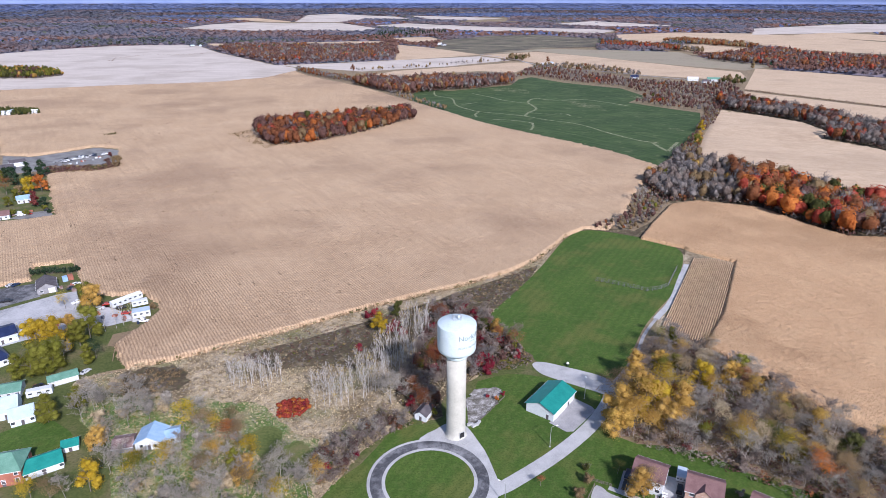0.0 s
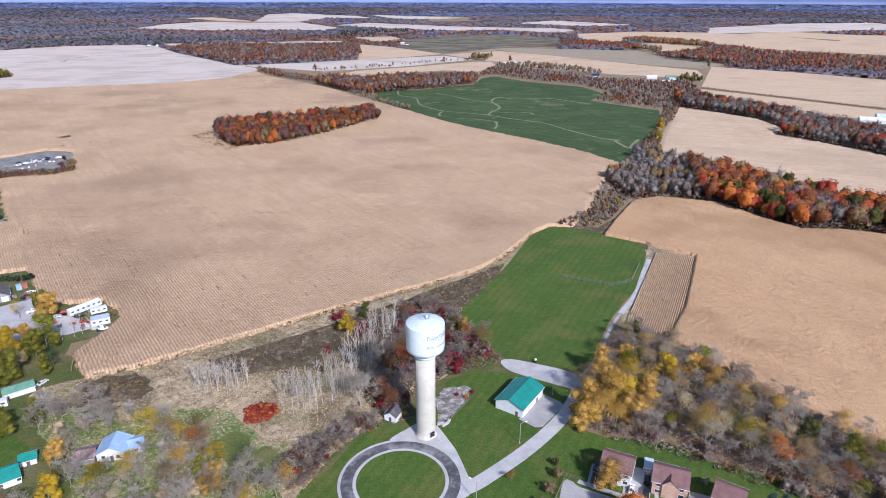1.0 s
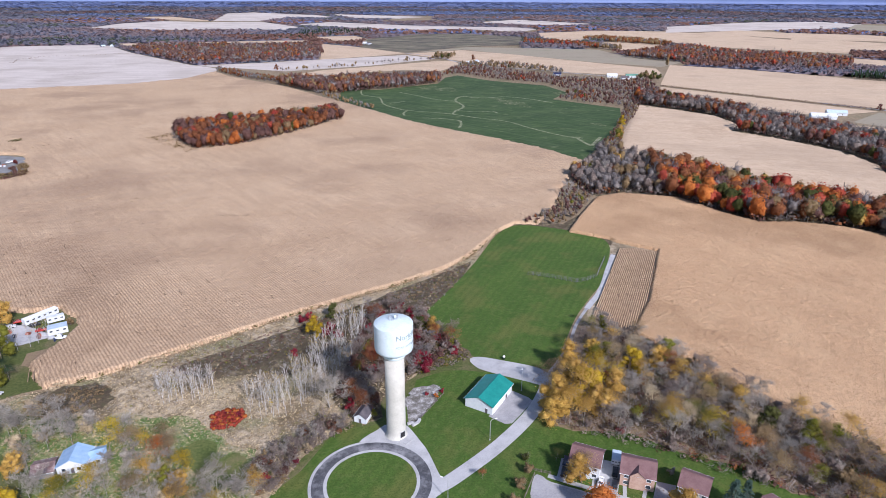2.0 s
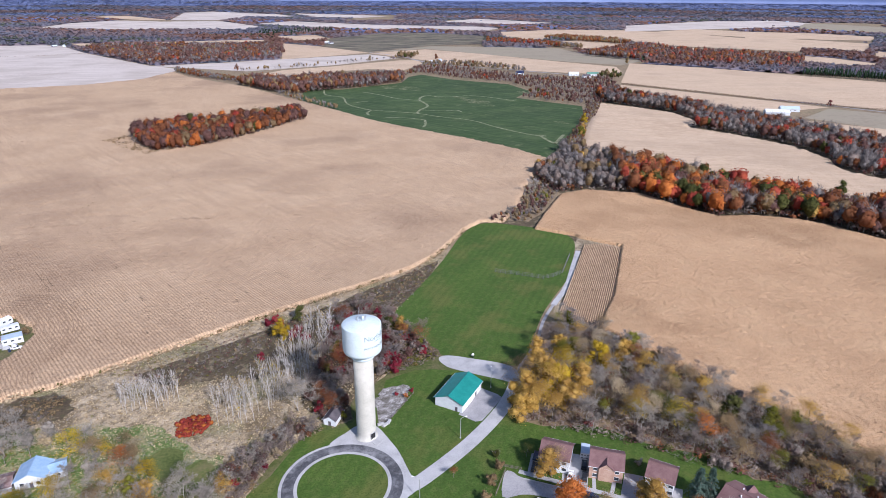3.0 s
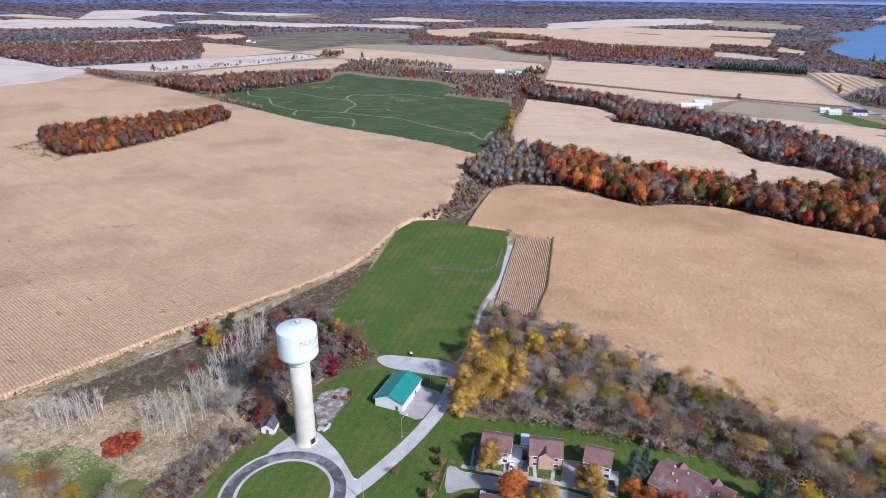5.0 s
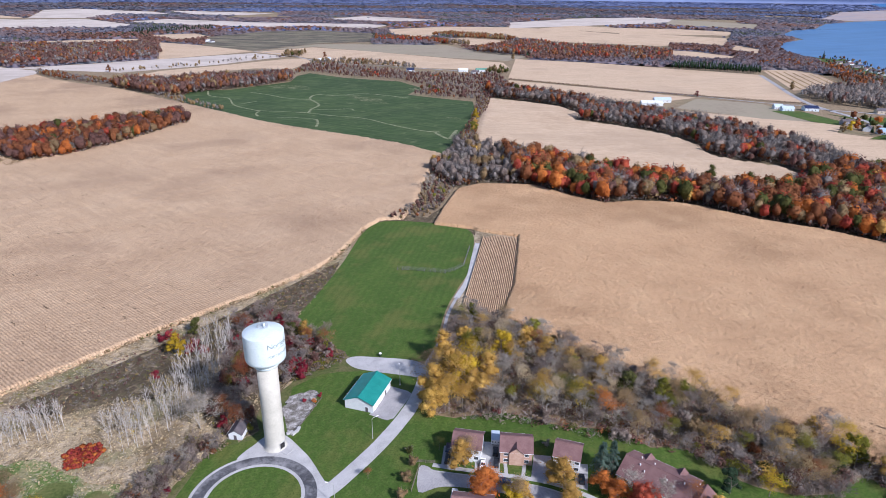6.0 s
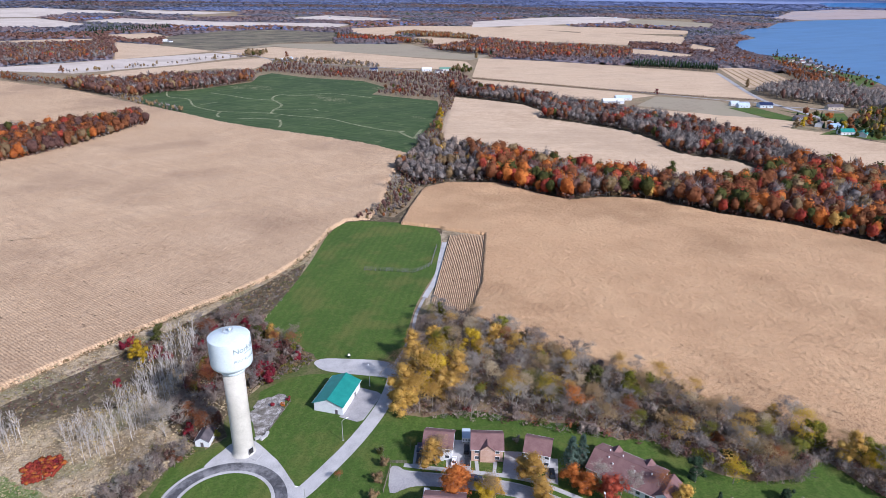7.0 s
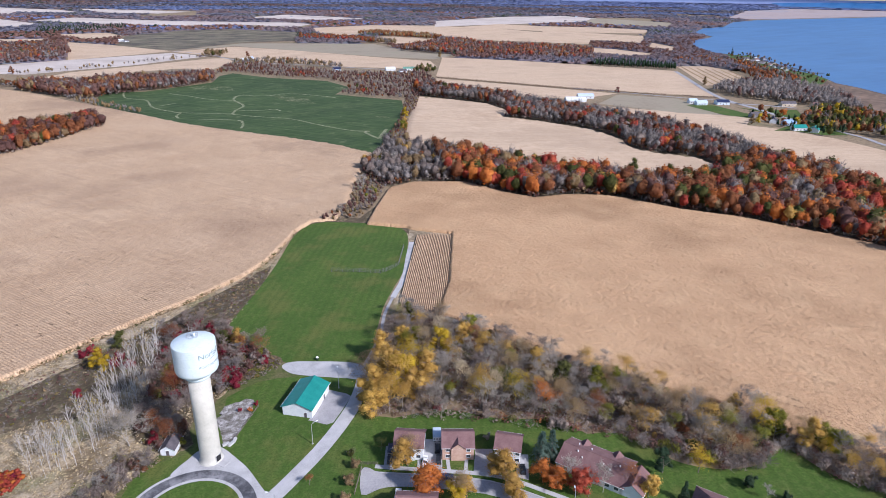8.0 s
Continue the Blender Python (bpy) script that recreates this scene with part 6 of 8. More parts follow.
def branch_mesh(name, segs, material):
    V, Fq = [], []
    for a, b, ra, rb in segs:
        d = (b - a).normalized()
        u = d.orthogonal().normalized()
        v = d.cross(u)
        o = len(V)
        for c, r in ((a, ra), (b, rb)):
            for k in range(3):
                t = 2 * math.pi * k / 3
                V.append(c + (u * math.cos(t) + v * math.sin(t)) * r)
        Fq += [(o, o + 1, o + 4, o + 3), (o + 1, o + 2, o + 5, o + 4), (o + 2, o, o + 3, o + 5)]
    return quick_mesh(name, [tuple(v) for v in V], Fq, [material])


def twig_mesh(name, segs, material, seed):
    """Fine twigs, each a thin blade."""
    rng = random.Random(seed)
    V, Fq = [], []
    for a, b, ra, rb in segs:
        d = (b - a).normalized()
        u = Matrix.Rotation(rng.uniform(0, 6.28), 3, d) @ d.orthogonal().normalized()
        o = len(V)
        V += [a + u * ra, b + u * rb, b - u * rb, a - u * ra]
        Fq.append((o, o + 1, o + 2, o + 3))
    return quick_mesh(name, [tuple(v) for v in V], Fq, [material])


def leaf_mesh(name, tips, n, size, fuzz, material, seed, centre, blobs=0, blob=1.0):
    """Leaves round the branch tips; blobs: denser clumps of foliage, with leaves on their skin."""
    rng = np.random.default_rng(seed)
    P = np.array([tuple(t) for t in tips])
    if blobs:
        B = P[rng.integers(0, len(P), blobs)] * np.array([0.82, 0.82, 0.95])
        rad = blob * rng.uniform(0.7, 1.25, blobs)
        pick = rng.integers(0, blobs, n)
        d = rng.normal(size=(n, 3)) + np.array([0, 0, 0.3])
        d /= np.linalg.norm(d, axis=1, keepdims=True)
        C = B[pick] + d * (rad[pick] * rng.normal(0.95, 0.28, n))[:, None]
        out = d + 0.5 * (C - np.array(centre)) / (np.linalg.norm(C - np.array(centre), axis=1, keepdims=True) + 1e-6)
    else:
        C = P[rng.integers(0, len(P), n)] + rng.normal(0, fuzz, (n, 3)) * np.array([1, 1, 0.8])
        out = C - np.array(centre)
        out /= np.linalg.norm(out, axis=1, keepdims=True) + 1e-6
    out = out + rng.normal(0, 0.32, (n, 3)) + np.array([0, 0, 0.3])
    a = np.cross(out, rng.normal(size=(n, 3)))
    a /= np.linalg.norm(a, axis=1, keepdims=True)
    b = np.cross(out, a)
    b /= np.linalg.norm(b, axis=1, keepdims=True)
    s = size * rng.uniform(0.55, 1.25, (n, 1)) * 0.5
    V = np.stack([C - a * s, C - b * s * 0.7, C + a * s, C + b * s * 0.7], 1).reshape(-1, 3)
    Fq = facing(V, np.arange(4 * n).reshape(-1, 4), out.repeat(4, 0))
    Nv = np.cross(V[Fq[:, 1]] - V[Fq[:, 0]], V[Fq[:, 3]] - V[Fq[:, 0]])
    Nv = (Nv / (np.linalg.norm(Nv, axis=1, keepdims=True) + 1e-9)).repeat(4, 0)
    if blobs:
        D, DF = ball(2)
        K = B[:, None] + D[None] * (rad[:, None] * rng.uniform(0.45, 0.75, (blobs, len(D))))[..., None]
        Fq = np.concatenate([Fq, (DF[None] + (len(V) + len(D) * np.arange(blobs))[:, None, None]).reshape(-1, 4)])
        V = np.concatenate([V, K.reshape(-1, 3)])
        Nv = np.concatenate([Nv, np.tile(D, (blobs, 1))])
    return quick_mesh(name, V, Fq, [material], None, Nv)


MESHES = {}


def tree_meshes(kind, colour, var):
    """Shared trunk and crown meshes of a tree about 10 m high."""
    key = (kind, colour, var)
    if key in MESHES:
        return MESHES[key]
    trunk, crown = None, None
    if kind == "bare":
        segs, tips = skeleton_of(100 + var, 10.0, 4, 0.95 + 0.1 * (var % 2), 0.6, (5, 5, 4))
        segs = [(a, b, ra * 0.72, rb * 0.72) for a, b, ra, rb in segs]
        big = [s for s in segs if s[2] > 0.03]
        twig = [(a, b, max(ra, 0.026), max(rb, 0.016)) for a, b, ra, rb in segs if ra <= 0.03]
        trunk = branch_mesh("trunk", big, M["palebark" if colour == "bare" else "bark"])
        crown = twig_mesh("crown", twig, M[colour], var)
    elif kind == "birch":
        segs, tips = skeleton_of(200 + var, 10.0, 2, 0.32, 1.3, (4, 3, 2), wobble=0.018)
        trunk = branch_mesh("trunk", [(a, b, max(r * 0.62, 0.02), max(q * 0.62, 0.014)) for a, b, r, q in segs], M["birchbark"])
        pts = [t[0] for t in tips if t[0].z > 3]
        crown = leaf_mesh("crown", pts, 70 if colour == "yellow" else 60, 0.26, 0.5, M[colour], var, (0, 0, 6))
    elif kind == "leafy":
        segs, tips = skeleton_of(300 + var, 10.0, 2, 0.9, 0.5, (4, 3, 3))
        trunk = branch_mesh("trunk", segs, M["bark"])
        low = min(t[0].z for t in tips)
        pts = [Vector((t[0].x, t[0].y, 1.7 + (t[0].z - low) * 7.6 / (10.0 - low))) for t in tips]
        crown = leaf_mesh("crown", pts, 4200, 0.29, 0.62, M[colour], var, (0, 0, 4.6), 46, 1.1)
    elif kind == "sparse":
        segs, tips = skeleton_of(400 + var, 10.0, 3, 0.9, 0.55, (4, 4, 3))
        trunk = branch_mesh("trunk", [s_ for s_ in segs if s_[2] > 0.05], M["bark"])
        pts = [t[0] for t in tips if t[1] >= 2]
        crown = leaf_mesh("crown", pts, 1900, 0.26, 0.55, M[colour], var, (0, 0, 5.0))
    elif kind == "spruce":
        segs = [(Vector((0, 0, -0.1)), Vector((0, 0, 10)), 0.16, 0.02)]
        rng = random.Random(var)
        pts = []
        z = 0.6
        while z < 9.9:
            rr = 2.6 * (1 - z / 10.2) + 0.1
            n = max(4, int(9 * (1 - z / 12)))
            for i in range(n):
                a = 2 * math.pi * (i + rng.random()) / n
                tip = Vector((rr * math.cos(a), rr * math.sin(a), z - rr * 0.22))
                segs.append((Vector((0, 0, z)), tip, 0.03, 0.01))
                for f in (0.45, 0.7, 0.95):
                    pts.append(Vector((0, 0, z)).lerp(tip, f))
            z += 0.42
        trunk = branch_mesh("trunk", segs, M["bark"])
        crown = leaf_mesh("crown", pts, 1900, 0.42, 0.16, M[colour], var, (0, 0, 3))
    elif kind == "bush":
        rng = random.Random(var)
        segs, pts = [], []
        for i in range(26):
            a, t = rng.uniform(0, 6.28), rng.uniform(0.1, 0.9)
            e = Vector((math.cos(a) * t * 4.2, math.sin(a) * t * 4.2, rng.uniform(3.0, 8.5) * (1.1 - 0.5 * t)))
            segs.append((Vector((0, 0, -0.1)), e * 0.6, 0.09, 0.05))
            segs.append((e * 0.6, e, 0.05, 0.03))
            pts += [e, e * 0.75, e * 0.55]
        trunk = branch_mesh("stem", segs, M["bark"])
        crown = leaf_mesh("crown", pts, 1900, 0.34, 0.8, M[colour], var, (0, 0, 3), 18, 1.4)
    MESHES[key] = (trunk, crown)
    return MESHES[key]


TREE_WORDS = {
    "bare": ("bare_tree", "leafless grey tree with fine twigs"), "birch": ("birch_tree", "slender pale birch with few leaves"),
    "leafy": ("autumn_tree", "full {} autumn tree"), "sparse": ("autumn_tree", "half-bare tree with {} leaves"),
    "spruce": ("spruce_tree", "dense {} spruce tree"), "bush": ("shrub", "dense {} shrub"),
}
COLOUR_WORDS = {"gold": "golden brown", "greywood": "grey", "bare": "grey", "rust": "rust-brown", "orange": "bright orange", "red": "crimson red", "yellow": "golden yellow", "green": "olive green", "conifer": "dark green", "brown": "brown", "straw": "straw-coloured", "purple": "dark red", "lilac": "grey", "crimson": "deep crimson", "bluegreen": "blue-green", "olive": "olive green", "thicket": "grey-brown", "plum": "dark brown"}
tree_rng = random.Random(77)


def tree(kind, colour, p, h, where="on grass", width=1.0):
    var = tree_rng.randrange(3)
    trunk, crown = tree_meshes(kind, colour, var)
    name, words = TREE_WORDS[kind]
    t = empty(name, p[0], p[1], tree_rng.uniform(0, 360))
    s = h / 10.0
    width = width * (1.22 if kind == "leafy" else 1.15 if kind == "sparse" else 1.0)
    t.scale = (s * width, s * width, s)
    tagged(t, words.format(COLOUR_WORDS[colour]) + " " + where, "shrub" if kind == "bush" else "tree")
    for me in (trunk, crown):
        ob = new(me.name.split(".")[0], me)
        ob.parent = t
    return t


def grove(outline, gap, seed, mix, tall, where, keep=1.0, avoid=()):
    """Single trees spread over an outline. mix: {(kind, colour): weight}"""
    rng = random.Random(seed)
    keys, w = list(mix), list(mix.values())
    n = 0
    for x, y in scatter(outline, gap, seed, keep):
        if any(math.hypot(x - a, y - b) < r for a, b, r in avoid):
            continue
        k, c = rng.choices(keys, w)[0]
        tree(k, c, (x, y), rng.uniform(*tall) * (0.75 if k == "bush" else 1.0), where)
        n += 1
    return n


def weeds(name, outline, gap, seed, mix, tall, label, quads=12, keep=1.0, spread=0.8, avoid=()):
    pts = scatter(outline, gap, seed, keep)
    for o in avoid:
        pts = pts[~inside(pts[:, 0], pts[:, 1], o)]
    canopy(name, pts, tall, mix, label, quads, seed, spread, False, "brush", body=False)


weeds("underbrush", [(-139.3, 205.0), (-107.1, 206.9), (-94.4, 191.0), (-74.2, 186.2), (-65.5, 177.0), (-66.1, 165.7), (-45.0, 163.1), (-39.0, 150.7), (-62.7, 137.6), (-95.4, 137.5), (-107.5, 160.4), (-112.2, 174.0), (-134.0, 191.0)], 1.9, 33, {"brown": 2, "straw": 4, "olive": 2, "bare": 3}, 1.0, "brown grass and brush between gardens", 12)

# golden trees at the bend of the access road
for p, h, k, c in (((64.4, 189.1), 16, "leafy", "gold"), ((73.1, 197.8), 16, "leafy", "gold"), ((76.7, 189.1), 17, "leafy", "yellow"), ((80.1, 183.8), 14, "leafy", "gold"), ((67.7, 182.2), 15, "sparse", "gold"), ((66.2, 199.3), 14, "sparse", "brown"), ((61.2, 183.8), 13, "leafy", "gold"), ((72.6, 189.1), 17, "sparse", "gold"),
                   ((88.5, 190.5), 15, "leafy", "gold"), ((72.2, 180.6), 12, "sparse", "gold"), ((84.2, 199.7), 16, "sparse", "yellow"), ((78.4, 215.7), 13, "leafy", "gold"), ((89.8, 222.2), 10, "leafy", "gold"), ((93.2, 212.3), 13, "sparse", "brown"),
                   ((100.9, 209.2), 13, "leafy", "yellow"), ((114.3, 215.9), 11, "leafy", "gold"), ((123.3, 191.6), 10, "sparse", "gold"), ((100.5, 172.6), 11, "sparse", "yellow"), ((112.2, 171.2), 12, "sparse", "green"), ((114.8, 167.0), 12, "sparse", "yellow"),
                   ((136.9, 171.2), 10, "leafy", "green"), ((119.8, 158.6), 12, "sparse", "orange"), ((183.5, 116.1), 13, "sparse", "yellow"), ((148.1, 109.9), 9, "sparse", "yellow"), ((192.8, 96.9), 8, "sparse", "yellow"), ((198.8, 91.0), 7, "bush", "yellow"),
                   ((84.5, 175.1), 6, "bush", "purple"), ((99.9, 167.0), 14, "bare", "bare"), ((83.1, 180.1), 9, "bare", "bare"), ((83.8, 171.0), 9, "bare", "bare")):
    tree(k, c, p, h, "at the wood edge")
for k, c, p, h in (("bare", "bare", (148, 455), 12), ("bare", "bare", (154, 462), 10), ("bare", "bare", (117, 401), 9), ("bare", "bare", (198, 510), 13), ("bare", "bare", (194, 522), 12), ("bush", "olive", (156, 450), 6), ("leafy", "gold", (272, 658), 13), ("leafy", "olive", (268, 655), 12), ("bush", "rust", (130, 422), 4), ("bush", "olive", (129, 409), 4)):
    tree(k, c, p, h, "by the creek")
NEAR_MIX = {("bush", "thicket"): 4.0, ("bare", "thicket"): 3.0, ("bare", "bare"): 6.0, ("bare", "greywood"): 1.5, ("sparse", "brown"): 1.6, ("sparse", "olive"): 2.0, ("sparse", "gold"): 1.3, ("sparse", "straw"): 1.6, ("leafy", "olive"): .8, ("leafy", "gold"): .5, ("bush", "brown"): 1.0, ("bush", "bare"): 1.2, ("bush", "green"): 0.6, ("bush", "rust"): 0.6, ("sparse", "rust"): 0.6, ("bush", "purple"): 0.25}
IN_WOOD = [(75.6, 216.7), (89.0, 236.8), (102.0, 251.3), (111.4, 242.1), (119.3, 233.6), (126.9, 219.6), (138.9, 200.0), (151.1, 179.4), (162.3, 164.1), (172.5, 143.3), (188.3, 122.5), (196.3, 103.2), (211.9, 87.8), (219.4, 68.9), (203.6, 60.9), (194.7, 77.4), (187.5, 89.0), (187.3, 101.0), (186.0, 109.3), (170.1, 104.0), (161.0, 106.5), (147.9, 121.1), (137.9, 135.5), (122.9, 145.2), (112.9, 151.9), (96.8, 165.0), (97.6, 180.1), (80.4, 174.3), (72.8, 177.8)]
grove(IN_WOOD, 5.4, 31, NEAR_MIX, (7, 12), "in a leafless wood")
EDGE = [(134.8, 134.9), (145.3, 118.5), (158.8, 104.6), (168.7, 101.7), (180.3, 106.1), (185.0, 99.3), (185.8, 87.8), (192.7, 76.2), (201.2, 59.7), (207.4, 62.8), (198.2, 79.5), (191.0, 91.4), (190.2, 103.1), (185.1, 110.4), (172.6, 107.1), (161.9, 109.6), (150.4, 123.7), (140.9, 139.0)]
canopy("edge_thicket", scatter(EDGE, 3.6, 34), 5.0, {"thicket": 4, "greywood": 3, "plum": 2.5, "olive": 1, "gold": .3, "rust": .6}, "grey-brown brush along the wood edge", 220, 34, 0.5, True, "brush", body=False)
canopy("edge_thicket", scatter([(139.2, 128.3), (144.5, 117.7), (151.1, 109.3), (158.4, 104.2), (169.0, 101.6), (178.0, 105.3), (174.6, 108.8), (164.6, 109.6), (155.8, 113.7), (148.7, 122.0)], 3.2, 35), 5.0, {"thicket": 4, "greywood": 3, "plum": 2.5, "olive": 1.2}, "grey-brown brush along the lawn edge", 220, 35, 0.5, True, "brush", body=False)
weeds("underbrush", WOOD_NEAR, 2.2, 32, {"thicket": 4, "greywood": 3, "plum": 2, "rust": .5, "green": 1}, 2.3, "tangled brown brush under the bare trees", 26)


# meadow: birches, sumac, brush
BIRCH_A = [(-85.1, 210.8), (-76.7, 208.9), (-64.5, 213.9), (-66.4, 222.1), (-80.5, 222.1), (-87.3, 217.9)]
BIRCH_B = [(-52.0, 202.6), (-44.9, 193.4), (-36.6, 194.5), (-27.4, 207.0), (-14.9, 223.0), (-6.0, 248.3), (-5.1, 267.0), (-17.1, 264.2), (-25.7, 238.6), (-41.9, 214.7), (-52.5, 210.8)]
grove(BIRCH_A, 2.4, 41, {("birch", "bare"): 5, ("birch", "yellow"): 1}, (8, 11), "in the straw meadow", 0.8)
grove(BIRCH_B, 3.0, 42, {("birch", "bare"): 5, ("birch", "yellow"): 1.2}, (8, 13), "in the straw meadow", 0.75)
BEHIND = [(-10.2, 194.5), (-1.8, 192.8), (1.5, 210.9), (13.1, 218.8), (20.6, 227.3), (29.4, 231.8), (36.9, 233.6), (31.4, 250.9), (23.5, 267.0), (21.3, 275.8), (4.7, 284.9), (-6.5, 272.8), (-10.9, 241.0), (-18.8, 210.8), (-13.8, 201.5)]
grove(BEHIND, 3.5, 43, {("bush", "plum"): 4, ("bush", "crimson"): 1.3, ("bush", "thicket"): 1.5, ("sparse", "rust"): 0.8, ("bare", "thicket"): 3, ("bare", "greywood"): 1.5, ("bush", "olive"): .5}, (6, 10), "behind the tower")
for p, h, k, c in (((-33.4, 271.7), 7, "bush", "crimson"), ((-23.1, 274.0), 8, "leafy", "green"), ((-29.0, 254.2), 10, "leafy", "yellow"), ((-22.2, 260.4), 8, "bush", "crimson"), ((-20.2, 202.8), 14, "bare", "bare"), ((-36.4, 269.8), 7, "bush", "crimson"), ((-30.4, 269.4), 6, "bush", "crimson"), ((-24.4, 255.8), 8, "bush", "crimson"), ((-18.5, 253.2), 7, "bush", "crimson"), ((18.2, 221.0), 8, "bush", "crimson"), ((20.4, 225.3), 8, "bush", "crimson"), ((15.9, 230.7), 8, "bush", "crimson"), ((23.7, 250.1), 9, "leafy", "gold"), ((-36.8, 239.8), 6, "bush", "crimson"), ((14.6, 226.9), 7, "bush", "crimson"),
                   ((20.0, 256.9), 8, "leafy", "green"), ((12.6, 236.0), 7, "bush", "crimson"), ((16.8, 245.7), 7, "bush", "crimson"), ((-3.3, 233.7), 7, "bush", "crimson"), ((17.3, 205.6), 3, "bush", "crimson"), ((21.1, 203.8), 3, "bush", "orange"), ((23.5, 206.8), 3, "bush", "crimson")):
    tree(k, c, p, h, "beside the tower plot")
tree("bare", "bare", (-19.7, 201.3), 13, "beside the tower plot", 1.7)
weeds("plot_weeds", [(15.4, 219.7), (28.8, 225.2), (38.8, 229.5), (34.5, 244.9), (29.0, 253.0), (21.4, 245.9), (16.1, 231.7)], 1.3, 76, {"brown": 3, "thicket": 3, "olive": 2, "straw": 1}, 1.5, "tangled weeds between lawn and thicket", 16)
SUMAC = [(-61.0, 192.1), (-53.3, 193.4), (-50.2, 199.0), (-52.3, 204.0), (-58.7, 203.3), (-63.2, 201.1)]
canopy("sumac_thicket", scatter(SUMAC, 0.85, 44), 1.3, {"red": 5, "orange": .7, "crimson": .8}, "low crimson sumac thicket in the meadow", 36, 44, 0.7, False, "shrub")
RUSSET = [(-40.4, 157.9), (-33.5, 160.5), (-27.8, 174.1), (-18.8, 183.1), (-11.4, 187.8), (-13.0, 194.5), (-21.9, 194.5), (-33.0, 183.1), (-43.4, 174.1), (-44.6, 165.7)]
weeds("russet_brush", RUSSET, 1.3, 49, {"rust": .8, "brown": 2, "thicket": 4, "straw": 1.5, "greywood": 2}, 1.6, "russet brush at the meadow edge", 14)
canopy("russet_thicket", scatter(RUSSET, 2.6, 59), 3.6, {"rust": .8, "thicket": 4, "greywood": 3, "plum": 1.2, "brown": 1.5, "crimson": .4}, "tall russet thicket at the meadow edge", 220, 59, 0.5, True, "brush", body=False)
grove(RUSSET, 4.2, 45, {("bush", "rust"): .8, ("bush", "brown"): 1, ("bare", "bare"): 3, ("bare", "thicket"): 3, ("bush", "crimson"): .5, ("bush", "straw"): .6, ("sparse", "rust"): .8}, (3.5, 7), "at the meadow edge")
weeds("meadow_weeds", MEADOW, 1.15, 46, {"straw": 7, "brown": 1.5, "bare": 2, "greywood": 1, "olive": .7}, 0.7, "tufts of straw and brown weeds", 7, 0.8, 0.9, CLEAR)
weeds("dark_weeds", [(-133.4, 210.7), (-123.9, 225.0), (-107.8, 226.3), (-108.7, 210.7), (-123.9, 205.1)], 1.8, 47, {"greywood": 3, "brown": 3}, 1.6, "dark brown weeds beside the corn", 12)
weeds("dark_weeds", [(-92.9, 231.6), (-64.0, 256.0), (-28.7, 272.7), (14.0, 303.5), (47.6, 331.5), (56.4, 335.6), (27.4, 281.8), (1.8, 284.9), (-37.1, 250.8), (-58.1, 227.2)], 2.0, 48, {"greywood": 4, "plum": 2, "brown": 2, "green": 1}, 1.3, "dark brown weeds along the corn", 10, 0.8)

# village wood and garden trees
grove([(-139.3, 205.0), (-107.1, 206.9), (-94.4, 191.0), (-74.2, 186.2), (-65.5, 177.0), (-66.1, 165.7), (-45.0, 163.1), (-39.0, 150.7), (-62.7, 137.6), (-95.4, 137.5), (-107.5, 160.4), (-112.2, 174.0), (-134.0, 191.0)], 6.6, 51, {("bare", "bare"): 7, ("sparse", "brown"): 1.2, ("sparse", "yellow"): .6, ("bush", "bare"): 1.5, ("bush", "straw"): .6}, (7, 12), "between village gardens",
      avoid=(((-103.8, 176.9)[0], (-103.8, 176.9)[1], 12), ((-101.1, 184.6)[0], (-101.1, 184.6)[1], 8)))
